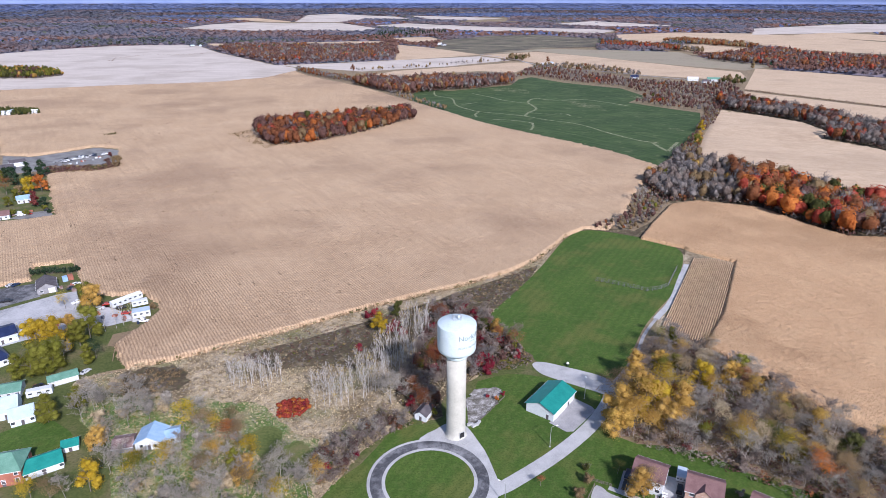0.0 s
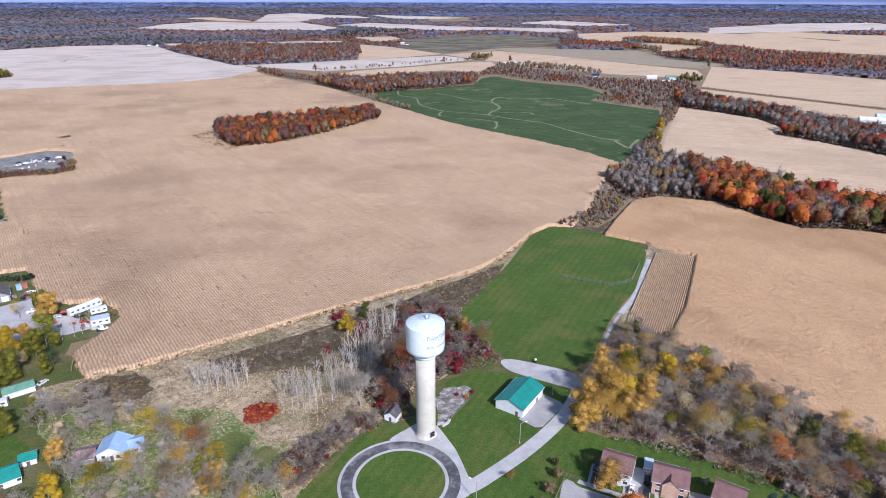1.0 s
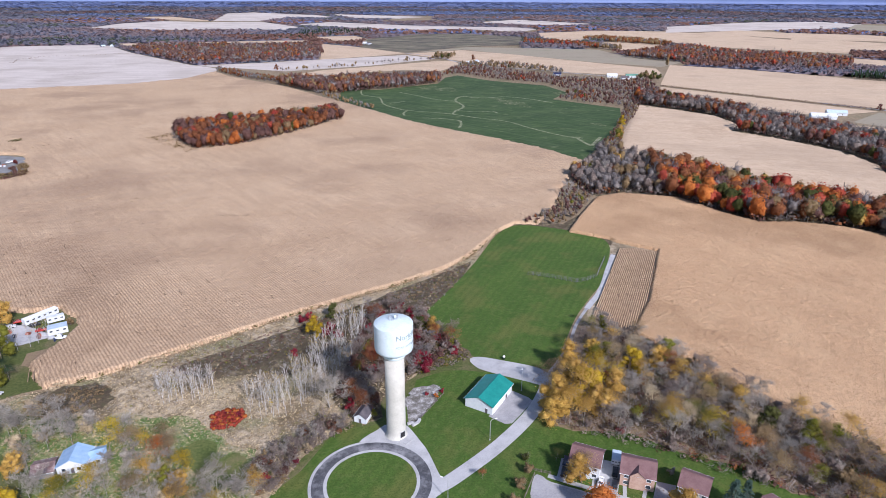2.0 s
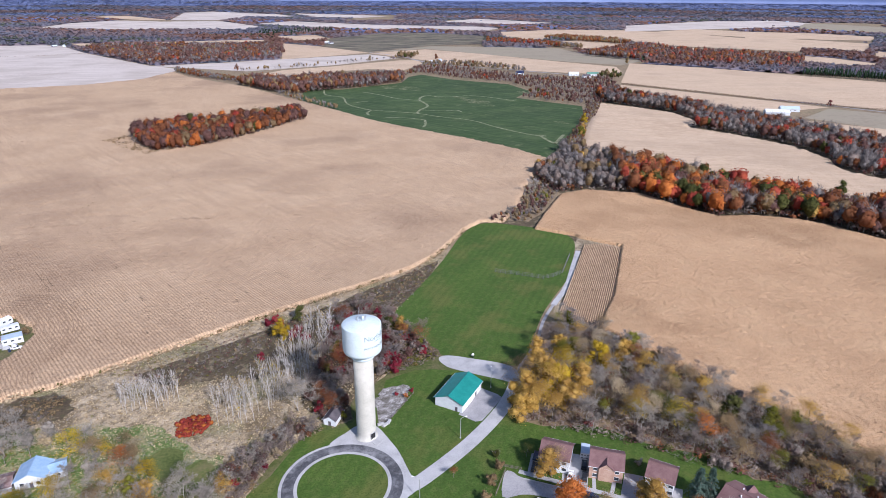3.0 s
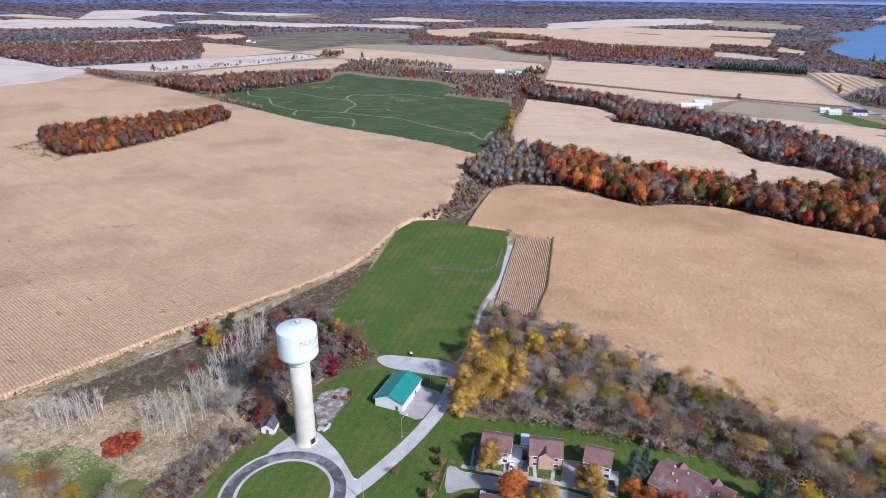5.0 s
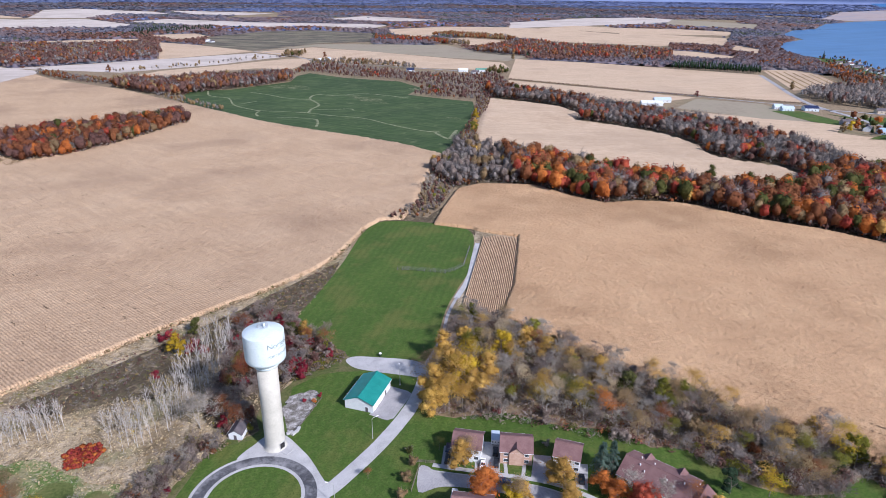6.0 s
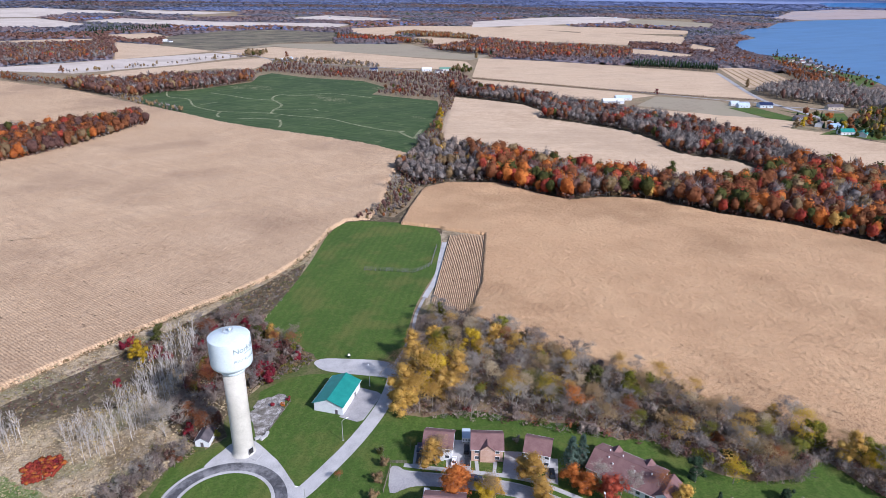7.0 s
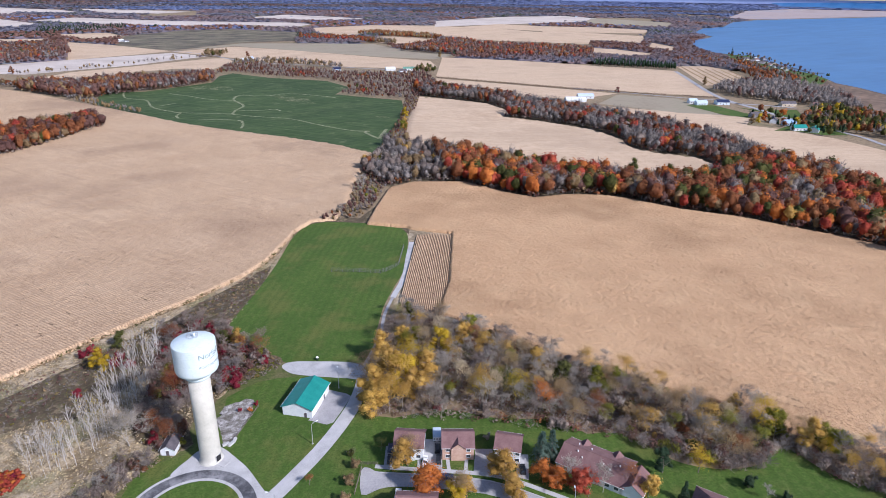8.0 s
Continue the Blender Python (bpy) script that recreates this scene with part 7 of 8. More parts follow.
for p, h, k, c in (((-172.1, 239.5), 16, "leafy", "yellow"), ((-177.1, 239.5), 15, "leafy", "yellow"), ((-167.0, 236.2), 14, "leafy", "yellow"), ((-164.9, 222.8), 15, "leafy", "olive"), ((-168.4, 219.8), 15, "leafy", "olive"), ((-162.5, 225.4), 14, "leafy", "olive"), ((-173.2, 217.2), 11, "leafy", "olive"), ((-173.8, 277.8), 14, "leafy", "gold"), ((-179.5, 282.2), 13, "leafy", "olive"), ((-160.2, 249.7), 16, "leafy", "olive"), ((-161.9, 244.3), 13, "leafy", "olive"), ((-170.2, 251.4), 11, "leafy", "gold"), ((-151.0, 228.7), 9, "leafy", "olive"), ((-149.5, 234.2), 9, "sparse", "conifer"), ((-160.6, 229.6), 11, "bare", "bare"),
                   ((-157.5, 257.6), 11, "birch", "yellow"), ((-153.6, 260.4), 11, "birch", "yellow"), ((-151.5, 263.2), 11, "birch", "yellow"), ((-148.5, 266.0), 11, "birch", "yellow"), ((-119.0, 175.5), 9, "leafy", "gold"), ((-111.2, 155.5), 10.5, "leafy", "yellow"), ((-143.7, 191.3), 11, "leafy", "olive"), ((-144.5, 190.0), 9, "leafy", "olive"), ((-137.6, 199.4), 9, "leafy", "olive"), ((-109.1, 163.9), 11, "bare", "bare"),
                   ((-64.6, 165.8), 11, "sparse", "yellow"), ((-52.0, 159.5), 13, "bare", "bare"), ((-146.9, 194.8), 8, "bush", "olive"), ((-100.0, 161.6), 9, "sparse", "yellow"), ((-74.1, 175.2), 10, "sparse", "orange"), ((-126.7, 150.5), 9, "sparse", "yellow"), ((-120.3, 150.1), 9, "sparse", "brown"), ((-117.4, 152.4), 9, "bare", "bare"),
                   ((-188.9, 280.7), 8, "sparse", "yellow"), ((-144.6, 279.6), 6, "bush", "brown"), ((-132.2, 214.2), 5, "bush", "straw"), ((-131.4, 197.2), 10, "bare", "bare"), ((-110.1, 193.8), 10, "bare", "bare"), ((-113.9, 187.1), 10, "bare", "bare"), ((-63.8, 159.4), 10, "leafy", "gold"), ((-66.6, 162.6), 9, "leafy", "olive"), ((-69.6, 166.2), 8, "sparse", "yellow"), ((-75.1, 168.1), 9, "sparse", "gold"), ((-52.9, 153.8), 10, "bare", "bare"), ((-40.3, 161.0), 8, "sparse", "gold"), ((-97.2, 158.3), 10, "sparse", "olive")):
    tree(k, c, p, h, "in the village")
for i in range(8):
    tree("bush", "conifer", ((-230.2, 321.5)[0] + i * 3.3, (-230.2, 321.5)[1] + i * 0.55), 6.5, "in a garden hedge")
# garden trees of the far yard
for p, h, k, c in (((-352, 520), 14, "leafy", "conifer"), ((-347, 527), 14, "leafy", "conifer"), ((-352, 502), 14, "leafy", "conifer"), ((-365, 512), 13, "leafy", "conifer"), ((-329, 479), 14, "leafy", "yellow"), ((-320, 482), 14, "leafy", "orange"), ((-302, 446), 11, "leafy", "purple"), ((-343, 474), 14, "sparse", "rust"), ((-324, 459), 10, "leafy", "olive"), ((-296, 444), 8, "leafy", "conifer"), ((-297, 425), 7, "bush", "olive"), ((-307, 425), 7, "bush", "olive"), ((-284, 430), 6, "bush", "conifer"), ((-301, 566), 10, "leafy", "brown"), ((-305, 559), 9, "leafy", "plum"), ((-307, 585), 8, "bush", "brown"), ((-335, 547), 6, "bush", "rust"), ((-342, 543), 6, "bush", "plum"),
                   ((-369, 511), 11, "leafy", "olive"), ((-331, 470), 9, "leafy", "brown"), ((-313, 585), 7, "bush", "brown"), ((-325, 603), 7, "bush", "purple"), ((-291, 437), 6, "bush", "olive"), ((-322, 444), 8, "leafy", "olive")):
    tree(k, c, p, h, "in a farmyard")

# town trees
for p, h, k, c, w in (((61.8, 139.5), 10, "leafy", "orange", 1.55), ((62.8, 153.0), 9, "leafy", "gold", 1.4), ((64.6, 154.4), 9, "sparse", "brown", 1.0), ((90.3, 136.5), 8.5, "leafy", "gold", 1.75), ((104.0, 136.2), 12, "spruce", "bluegreen", 1.35), ((107.6, 135.6), 12, "spruce", "bluegreen", 1.25), ((107.7, 118.9), 9, "leafy", "red", 1.3), ((99.0, 127.5), 7, "leafy", "orange", 1.4),
                      ((102.0, 124.9), 7, "leafy", "orange", 1.4), ((106.1, 123.9), 10, "bare", "bare", 1), ((113.8, 116.0), 10, "bare", "bare", 1), ((108.5, 116.3), 9, "bare", "bare", 1), ((121.1, 113.8), 9, "sparse", "rust", 1), ((125.5, 108.5), 8, "leafy", "gold", 1), ((71.3, 133.1), 9, "sparse", "brown", 1.2), ((69.6, 131.9), 7, "leafy", "yellow", 1.4), ((73.8, 132.2), 7, "leafy", "gold", 1.3), ((88.1, 125.1), 8, "leafy", "gold", 1.6),
                      ((137.2, 114.8), 9, "leafy", "conifer", 1), ((176.4, 109.0), 9, "spruce", "conifer", 1), ((157.6, 98.1), 7, "bush", "conifer", 1), ((163.8, 89.3), 5, "bush", "conifer", 1), ((134.0, 102.4), 8, "spruce", "conifer", 1), ((46.7, 159.2), 6, "bush", "brown", 1), ((42.6, 152.6), 6, "bush", "brown", 1), ((47.4, 164.9), 5, "bush", "green", 1),
                      ((57.3, 163.4), 5, "sparse", "green", 1), ((39.1, 146.2), 6, "bush", "brown", 1), ((31.2, 157.9), 4, "sparse", "rust", 1), ((60.4, 192.8), 5, "bush", "brown", 1), ((76.3, 151.5), 3, "bush", "green", 1), ((93.0, 153.4), 4, "bush", "bare", 1), ((158.6, 92.2), 5, "bare", "bare", 1)):
    tree(k, c, p, h, "beside the housing street", w)

# weeds and lone trees out in the fields
weeds("field_weeds", [(-185, 465), (-180, 483), (-163, 487), (-161, 482), (-173, 468)], 1.8, 61, {"green": 4, "brown": 2}, 1.9, "weedy wet spot in the corn", 14)
weeds("field_weeds", [(-241, 704), (-220, 730), (-171, 642), (-181, 631), (-215, 669)], 2.6, 62, {"brown": 4, "bare": 1}, 2.6, "dark weeds beside the woodlot", 10)
weeds("field_weeds", [(-292, 554), (-271, 520), (-250, 513), (-225, 499), (-206, 480), (-207, 487), (-229, 508), (-253, 520), (-273, 529), (-291, 558)], 1.7, 63, {"brown": 3, "green": 1.5, "plum": 1}, 1.6, "weedy ditch through the corn", 10)
weeds("field_weeds", [(-380, 701), (-372, 710), (-365, 701), (-373, 695)], 2.2, 64, {"green": 4, "brown": 1}, 3.0, "green weeds in the corn", 10)
weeds("field_edge", [(-130.1, 224.1), (-96.2, 241.8), (-40.3, 277.5), (14.1, 307.1), (53.4, 338.1), (71.5, 366.9), (81.8, 384.0), (80.7, 388.3), (70.2, 369.8), (52.4, 343.2), (14.3, 310.7), (-40.7, 280.5), (-97.1, 244.8), (-131.1, 226.3)], 1.5, 65, {"straw": 4, "green": 1, "brown": 2}, 1.6, "straw and weeds at the corn edge", 10)
weeds("field_edge", [(174.2, 144.9), (190.1, 124.0), (198.0, 104.4), (213.6, 88.8), (215.4, 89.9), (199.7, 105.7), (191.8, 125.4), (175.6, 146.4)], 1.8, 66, {"straw": 2, "brown": 4, "purple": 1}, 1.8, "weeds at the corn edge", 10)
for p, h, k, c in (((677, 1417), 15, "leafy", "brown"), ((298, 725), 12, "leafy", "yellow"), ((219, 1677), 12, "leafy", "brown"), ((253, 1569), 13, "leafy", "rust"), ((89, 1553), 12, "leafy", "brown"), ((-190, 1374), 12, "leafy", "rust"), ((698, 803), 9, "leafy", "purple"), ((906, 821), 13, "leafy", "brown"), ((1451, 1237), 20, "spruce", "conifer"),
                   ((386, 370), 16, "leafy", "green"), ((391, 359), 16, "leafy", "green"), ((377, 400), 15, "leafy", "green"), ((693, 535), 12, "leafy", "yellow"), ((710, 537), 12, "leafy", "orange"), ((720, 486), 14, "leafy", "conifer"), ((726, 473), 14, "spruce", "conifer"),
                   ((724, 504), 10, "leafy", "yellow"), ((677, 530), 11, "leafy", "brown"), ((863, 520), 12, "leafy", "rust"), ((785, 449), 13, "leafy", "green"), ((816, 516), 12, "leafy", "yellow")):
    tree(k, c, p, h, "beside a field")

def weed_line(line, tall, mix, label, gap=2.2, seed=1):
    """A thin line of weeds along a ditch or a wet furrow."""
    rng_ = np.random.default_rng(seed)
    pts = []
    for a, b in zip(line, line[1:]):
        n = max(2, int(math.dist(a, b) / gap))
        for k in range(n):
            if rng_.random() < 0.72:
                pts.append(np.array(a) + (np.array(b) - np.array(a)) * (k + rng_.random()) / n + rng_.normal(0, 0.8, 2))
    canopy("field_weeds", np.array(pts), tall, mix, label, 10, seed, 0.7, False, "brush", body=False)


DITCH = {"plum": 3, "brown": 2, "green": 1}
weed_line([(-364, 641), (-355, 652), (-349, 663), (-338, 666), (-331, 677), (-322, 683)], 2.6, DITCH, "dark weeds along a wet furrow in the corn", 2.2, 81)
weed_line([(-342, 720), (-341, 736), (-334, 768), (-327, 810)], 2.4, DITCH, "dark weeds along a furrow in the corn", 2.6, 82)
weed_line([(-322, 707), (-313, 704)], 2.4, DITCH, "small dark weeds in the corn", 1.8, 83)
weed_line([(-303, 701), (-298, 707), (-292, 704)], 2.4, DITCH, "small dark weeds in the corn", 1.8, 84)
weed_line([(-381, 704), (-372, 710), (-358, 713)], 2.4, {"green": 3, "brown": 2}, "green weeds in a wet spot", 1.5, 85)
weed_line([(-816, 1591), (-800, 1576), (-828, 1651), (-813, 1683), (-807, 1734), (-747, 1752), (-686, 1770), (-620, 1826)], 2.2, {"plum": 2, "brown": 2, "greywood": 2}, "dark grassy ditch across a harvested field", 3.0, 86)

# hedge under the farmyard, harbour trees
weeds("hedge", [(-359, 554), (-312, 560), (-301, 571), (-294, 558), (-304, 544), (-345, 533)], 2.4, 71, {"plum": 3, "brown": 2, "green": 1}, 4.0, "dark brown hedge between a farmyard and corn", 24)
canopy("harbour_trees", scatter(HARBOUR, 22.0, 72), 8.0, {"green": 2, "brown": 2, "rust": 1, "conifer": 2, "plum": 3}, "autumn trees among harbour cottages", 40, 72, 0.42)
canopy("shore_trees", scatter([(730, 574), (767, 591), (762, 539), (762, 523), (728, 441), (694, 445), (677, 475)], 14.0, 73), 11.0, {"conifer": 3, "green": 3, "rust": 1, "yellow": .6, "orange": .6}, "garden trees among lake houses", 60, 73, 0.42)
weeds("straw_weeds", CLEAR[1], 2.2, 74, {"straw": 2, "brown": 1.5, "olive": 1, "greywood": 3}, 1.0, "straw tufts in dark weeds", 10, 0.5)


# ---- housing street ----
patch("road", [(48.3, 157.4), (51.1, 157.0), (53.8, 153.7), (70.7, 144.2), (84.4, 135.0), (95.4, 122.4), (104.8, 109.3), (109.1, 96.9), (100.8, 94.3), (95.1, 110.2), (88.3, 121.1), (80.0, 130.9), (65.1, 140.7), (55.6, 145.7), (50.7, 146.9), (44.7, 147.0)], 0.07, M["oldasphalt"], "grey asphalt street with a dead end", "road", 3)
patch("driveway", [(59.7, 165.0), (62.5, 163.7), (59.0, 153.9), (55.4, 155.9)], 0.075, M["oldasphalt"], "asphalt driveway beside a townhouse", "driveway")
patch("driveway", [(73.1, 162.7), (78.7, 160.1), (72.2, 146.1), (66.3, 150.0)], 0.075, M["concrete"], "pale driveway between townhouses", "driveway")
patch("driveway", [(87.0, 150.8), (92.3, 148.3), (86.3, 135.8), (80.8, 140.6)], 0.075, M["oldasphalt"], "grey driveway between townhouses", "driveway")
patch("driveway", [(99.2, 142.0), (102.0, 140.7), (95.6, 130.4), (92.1, 133.4)], 0.075, M["oldasphalt"], "grey driveway beside a townhouse", "driveway")


def kerb_line(name, line, width, z0, z1, material, label, category):
    """A raised strip, such as a sidewalk or kerb."""
    ob = ribbon(name, line, width, z1, material, label, category)
    bm = bmesh.new()
    bm.from_mesh(ob.data)
    ex = bmesh.ops.extrude_face_region(bm, geom=bm.faces[:])
    for v in [g for g in ex["geom"] if isinstance(g, bmesh.types.BMVert)]:
        v.co.z = z0
    bmesh.ops.recalc_face_normals(bm, faces=bm.faces[:])
    bm.to_mesh(ob.data)
    bm.free()
    return ob


WALK = [(52.9, 157.1), (58.7, 153.5), (71.6, 146.1), (82.7, 139.5), (89.9, 133.6), (97.0, 124.8), (105.3, 112.7), (108.9, 101.5)]
kerb_line("sidewalk", WALK, 1.7, 0.0, 0.16, M["concrete"], "pale concrete sidewalk along the street", "pavement")
kerb_line("kerb", [(53.3, 153.8), (70.6, 144.1), (84.4, 134.9), (95.3, 122.3), (104.7, 109.2)], 0.3, 0.0, 0.2, M["concrete"], "concrete kerb of the street", "kerb")
for a, b in (((76.0, 150.0), (74.1, 144.9)), ((81.8, 147.3), (78.7, 142.2)), ((67.3, 153.7), (65.5, 149.8))):
    ribbon("garden_path", [a, b], 1.2, 0.09, M["concrete"], "concrete garden path to a front door", "path", 0)

x, y, rz, L = spot((106.4, 131.1), (118.2, 112.3), 14.7)
big = house("residence", x, y, rz, L, 14.0, 3.0, 3.0, "siding_white", "brown_roof", "long low residence with a maroon shingle roof", "house",
            [(0, u, 0.9, 1.4, 1.3) for u in (-8, -5, -2, 3, 6, 9)] + [(2, u, 0.9, 1.4, 1.3) for u in (-8, -4.5, -1, 3, 7)], ((0, 0.6, 0, 1.2, 2.1),))
for u in (-5.7, 5.3):
    bm = gable_roof(4.0, 2.8, 3.4, 1.1, 0.2)
    bmesh.ops.transform(bm, matrix=pose(u, 4.6, 0.5, 0, 0, 90), verts=bm.verts[:])
    part("dormer_roof", bm, M["brown_roof"], big)
for u, v in ((-6, -1.5), (-4, -3), (-2.5, 2.0), (3, -2.5), (5.5, -3.5), (8, -1.2), (-7, 2.5)):
    bm = bmesh.new()
    zr = 3.0 + 3.0 * (1 - abs(v) / 7.0)
    add_tube(bm, (u, v, zr - 0.3), (u, v, zr + 0.55), 0.22, 0.22, 8)
    part("roof_vent", bm, M["trim"], big)
wx = Vector((x, y, 0)) + Matrix.Rotation(radians(rz), 3, "Z") @ Vector((L / 2 + 2.5, -2.0, 0))
house("residence_wing", wx.x, wx.y, rz + 90, 10.0, 7.0, 3.0, 2.4, "siding_white", "brown_roof", "side wing with a maroon shingle roof", "house", ((0, 0, 0.9, 1.4, 1.3), (1, 0, 0.9, 1.2, 1.2)), hip=0)
x, y = (56.8, 132.7)
house("townhouse", x, y - 1.0, -27 + 180, 12, 9.5, 5.2, 2.6, "brick", "brown_roof", "two-storey townhouse with a maroon shingle roof", "house", TW, TD, group="townhouses along the street")
x, y = (139.4, 92.1)
house("bungalow", x, y, -58, 18, 13, 3.0, 3.4, "brick", "brown_roof", "brick bungalow with a maroon shingle roof", "house", ((0, -5, 0.9, 1.4, 1.2), (0, 5, 0.9, 1.4, 1.2), (2, -4, 0.9, 1.4, 1.2), (2, 4, 0.9, 1.4, 1.2)), ((0, 0, 0, 1.0, 2.1),), hip=5)

# ---- vehicles ----
PAINT = {"white": (0.75, 0.77, 0.78), "black": (0.02, 0.021, 0.024), "navy": (0.02, 0.035, 0.08), "grey": (0.28, 0.29, 0.3), "red": (0.4, 0.04, 0.03), "silver": (0.5, 0.52, 0.54), "blue": (0.05, 0.14, 0.34)}
for k, c in PAINT.items():
    M["paint_" + k] = mat(k + "_car_paint", [tuple(v * 0.92 for v in c), c, tuple(min(0.85, v * 1.06) for v in c)], 0.6, 6, rough=0.28, world_space=False, spec=0.5)
M["tyre"] = mat("black_rubber", [(0.015, 0.015, 0.015), (0.022, 0.022, 0.022), (0.03, 0.03, 0.03)], 2.0, 6, world_space=False)
CARS = {}


def car_mesh(kind, colour):
    if (kind, colour) in CARS:
        return CARS[(kind, colour)]
    bm = bmesh.new()
    if kind == "pickup":
        side = [(-2.7, 0.35), (2.6, 0.35), (2.75, 0.6), (2.7, 0.95), (1.4, 1.08), (0.75, 1.78), (-0.7, 1.8), (-0.95, 1.08), (-2.7, 1.05)]
    elif kind == "suv":
        side = [(-2.3, 0.35), (2.25, 0.35), (2.38, 0.6), (2.3, 0.95), (1.25, 1.08), (0.55, 1.66), (-1.85, 1.7), (-2.3, 1.1)]
    else:
        side = [(-2.25, 0.3), (2.2, 0.3), (2.35, 0.5), (2.25, 0.8), (1.15, 0.95), (0.4, 1.42), (-1.0, 1.44), (-1.75, 0.98), (-2.28, 0.9)]
    a = [bm.verts.new((px, -0.9 if pz < 1.15 else -0.68, pz)) for px, pz in side]
    b = [bm.verts.new((px, 0.9 if pz < 1.15 else 0.68, pz)) for px, pz in side]
    bm.faces.new(a), bm.faces.new(b[::-1])
    n = len(side)
    for i in range(n):
        j = (i + 1) % n
        bm.faces.new((a[j], a[i], b[i], b[j]))
    bmesh.ops.bevel(bm, geom=bm.edges[:], offset=0.07, segments=1, affect="EDGES")
    bmesh.ops.recalc_face_normals(bm, faces=bm.faces[:])
    body = bpy.data.meshes.new("body")
    bm.to_mesh(body), bm.free()
    body.materials.append(M["paint_" + colour])
    glass = []
    top = 1.7 if kind != "sedan" else 1.4
    spans = {"pickup": ((0.72, 1.38), (-0.68, -0.98)), "suv": ((0.52, 1.25), (-1.88, -2.25)), "sedan": ((0.38, 1.12), (-1.03, -1.7))}[kind]
    for x0, x1 in spans:
        bm = bmesh.new()
        s = 1 if x1 > x0 else -1
        q = [bm.verts.new(p) for p in ((x0 + s * 0.06, -0.62, top - 0.02), (x1 - s * 0.02, -0.74, 1.12), (x1 - s * 0.02, 0.74, 1.12), (x0 + s * 0.06, 0.62, top - 0.02))] if kind != "sedan" else [bm.verts.new(p) for p in ((x0 + s * 0.06, -0.62, 1.41), (x1 - s * 0.02, -0.74, 1.0), (x1 - s * 0.02, 0.74, 1.0), (x0 + s * 0.06, 0.62, 1.41))]
        f = bm.faces.new(q)
        bmesh.ops.solidify(bm, geom=[f], thickness=0.03)
        for v in bm.verts:
            v.co.z += 0.03
        me = bpy.data.meshes.new("windscreen")
        bm.to_mesh(me), bm.free()
        me.materials.append(M["pane"])
        glass.append(me)
    for sg in (-1, 1):
        bm = bmesh.new()
        x0, x1 = (spans[1][0] + 0.1, spans[0][0] - 0.05)
        add_box(bm, (x0 + x1) / 2, sg * 0.79, (top + 1.08) / 2 - 0.02, x1 - x0, 0.06, (top - 1.08) * 0.8)
        me = bpy.data.meshes.new("side_window")
        bm.to_mesh(me), bm.free()
        me.materials.append(M["pane"])
        glass.append(me)
    bm = bmesh.new()
    add_tube(bm, (0, -0.11, 0), (0, 0.11, 0), 0.34, 0.34, 14)
    wheel = bpy.data.meshes.new("wheel")
    bm.to_mesh(wheel), bm.free()
    wheel.materials.append(M["tyre"])
    CARS[(kind, colour)] = (body, glass, wheel)
    return CARS[(kind, colour)]


def car(p, rz, colour, kind="sedan", where="parked on a driveway", size=1.0):
    body, glass, wheel = car_mesh(kind, colour)
    c = tagged(empty("car", p[0], p[1], rz, 0.08), f"{'dark' if colour in ('black', 'navy') else ''} {colour} {kind} {where}".strip(), "car")
    c.scale = (size,) * 3
    link("body", body, c)
    for g in glass:
        link(g.name.split(".")[0], g, c)
    for wx_ in (-1.4, 1.4):
        for wy_ in (-0.82, 0.82):
            w = link("wheel", wheel, c)
            w.location = (wx_, wy_, 0.34)


for p, rz, col, kind in (((60.5, 162.7), 64, "navy", "suv"), ((58.3, 157.6), 64, "black", "suv"), ((68.8, 152.1), 64, "white", "sedan"), ((72.9, 150.5), 64, "black", "suv"), ((74.9, 155.7), 64, "black", "suv"), ((96.0, 134.8), 64, "black", "suv")):
    car(p, rz, col, kind)
car((71.9, 142.0), -26, "navy", "suv", "parked along the street")
car((54.6, 141.4), 62, "white", "pickup", "parked by the street")


def truck_box(name, a, b, wide, tall, wall, label, category, lift=0.0, roof=None, wheels=True):
    """A trailer, camper or container whose long side runs from a to b."""
    x, y, rz, L = spot(a, b, wide)
    t = tagged(empty(name, x, y, rz), label, category)
    bm = bmesh.new()
    add_box(bm, 0, 0, lift + tall / 2, L, wide, tall)
    bmesh.ops.bevel(bm, geom=bm.edges[:], offset=0.08, segments=2, affect="EDGES")
    part("body", bm, M[wall], t)
    bm = bmesh.new()
    add_box(bm, 0, 0, lift + tall + 0.03, L * 0.98, wide * 0.94, 0.08)
    part("roof", bm, M[roof or wall], t)
    n = max(3, int(L / 2.4))
    for i in range(n):
        bm = bmesh.new()
        add_box(bm, -L / 2 + L * (i + 0.5) / n, -wide / 2 - 0.02, lift + tall * 0.62, L / n * 0.45, 0.06, tall * 0.24)
        part("window" if wheels else "panel", bm, M["pane"] if wheels else M[wall], t)
    if wheels:
        for i in (-0.3, 0.3):
            for s in (-1, 1):
                bm = bmesh.new()
                add_tube(bm, (L * i, s * wide * 0.42 - 0.1, 0.42), (L * i, s * wide * 0.42 + 0.1, 0.42), 0.42, 0.42, 12)
                part("wheel", bm, M["tyre"], t)
    return t


truck_box("camper_van", (75.1, 159.8), (77.8, 158.6), 5.5, 1.8, "siding_white", "white camper parked beside a townhouse", "camper", 0.5, "paleblue_roof")

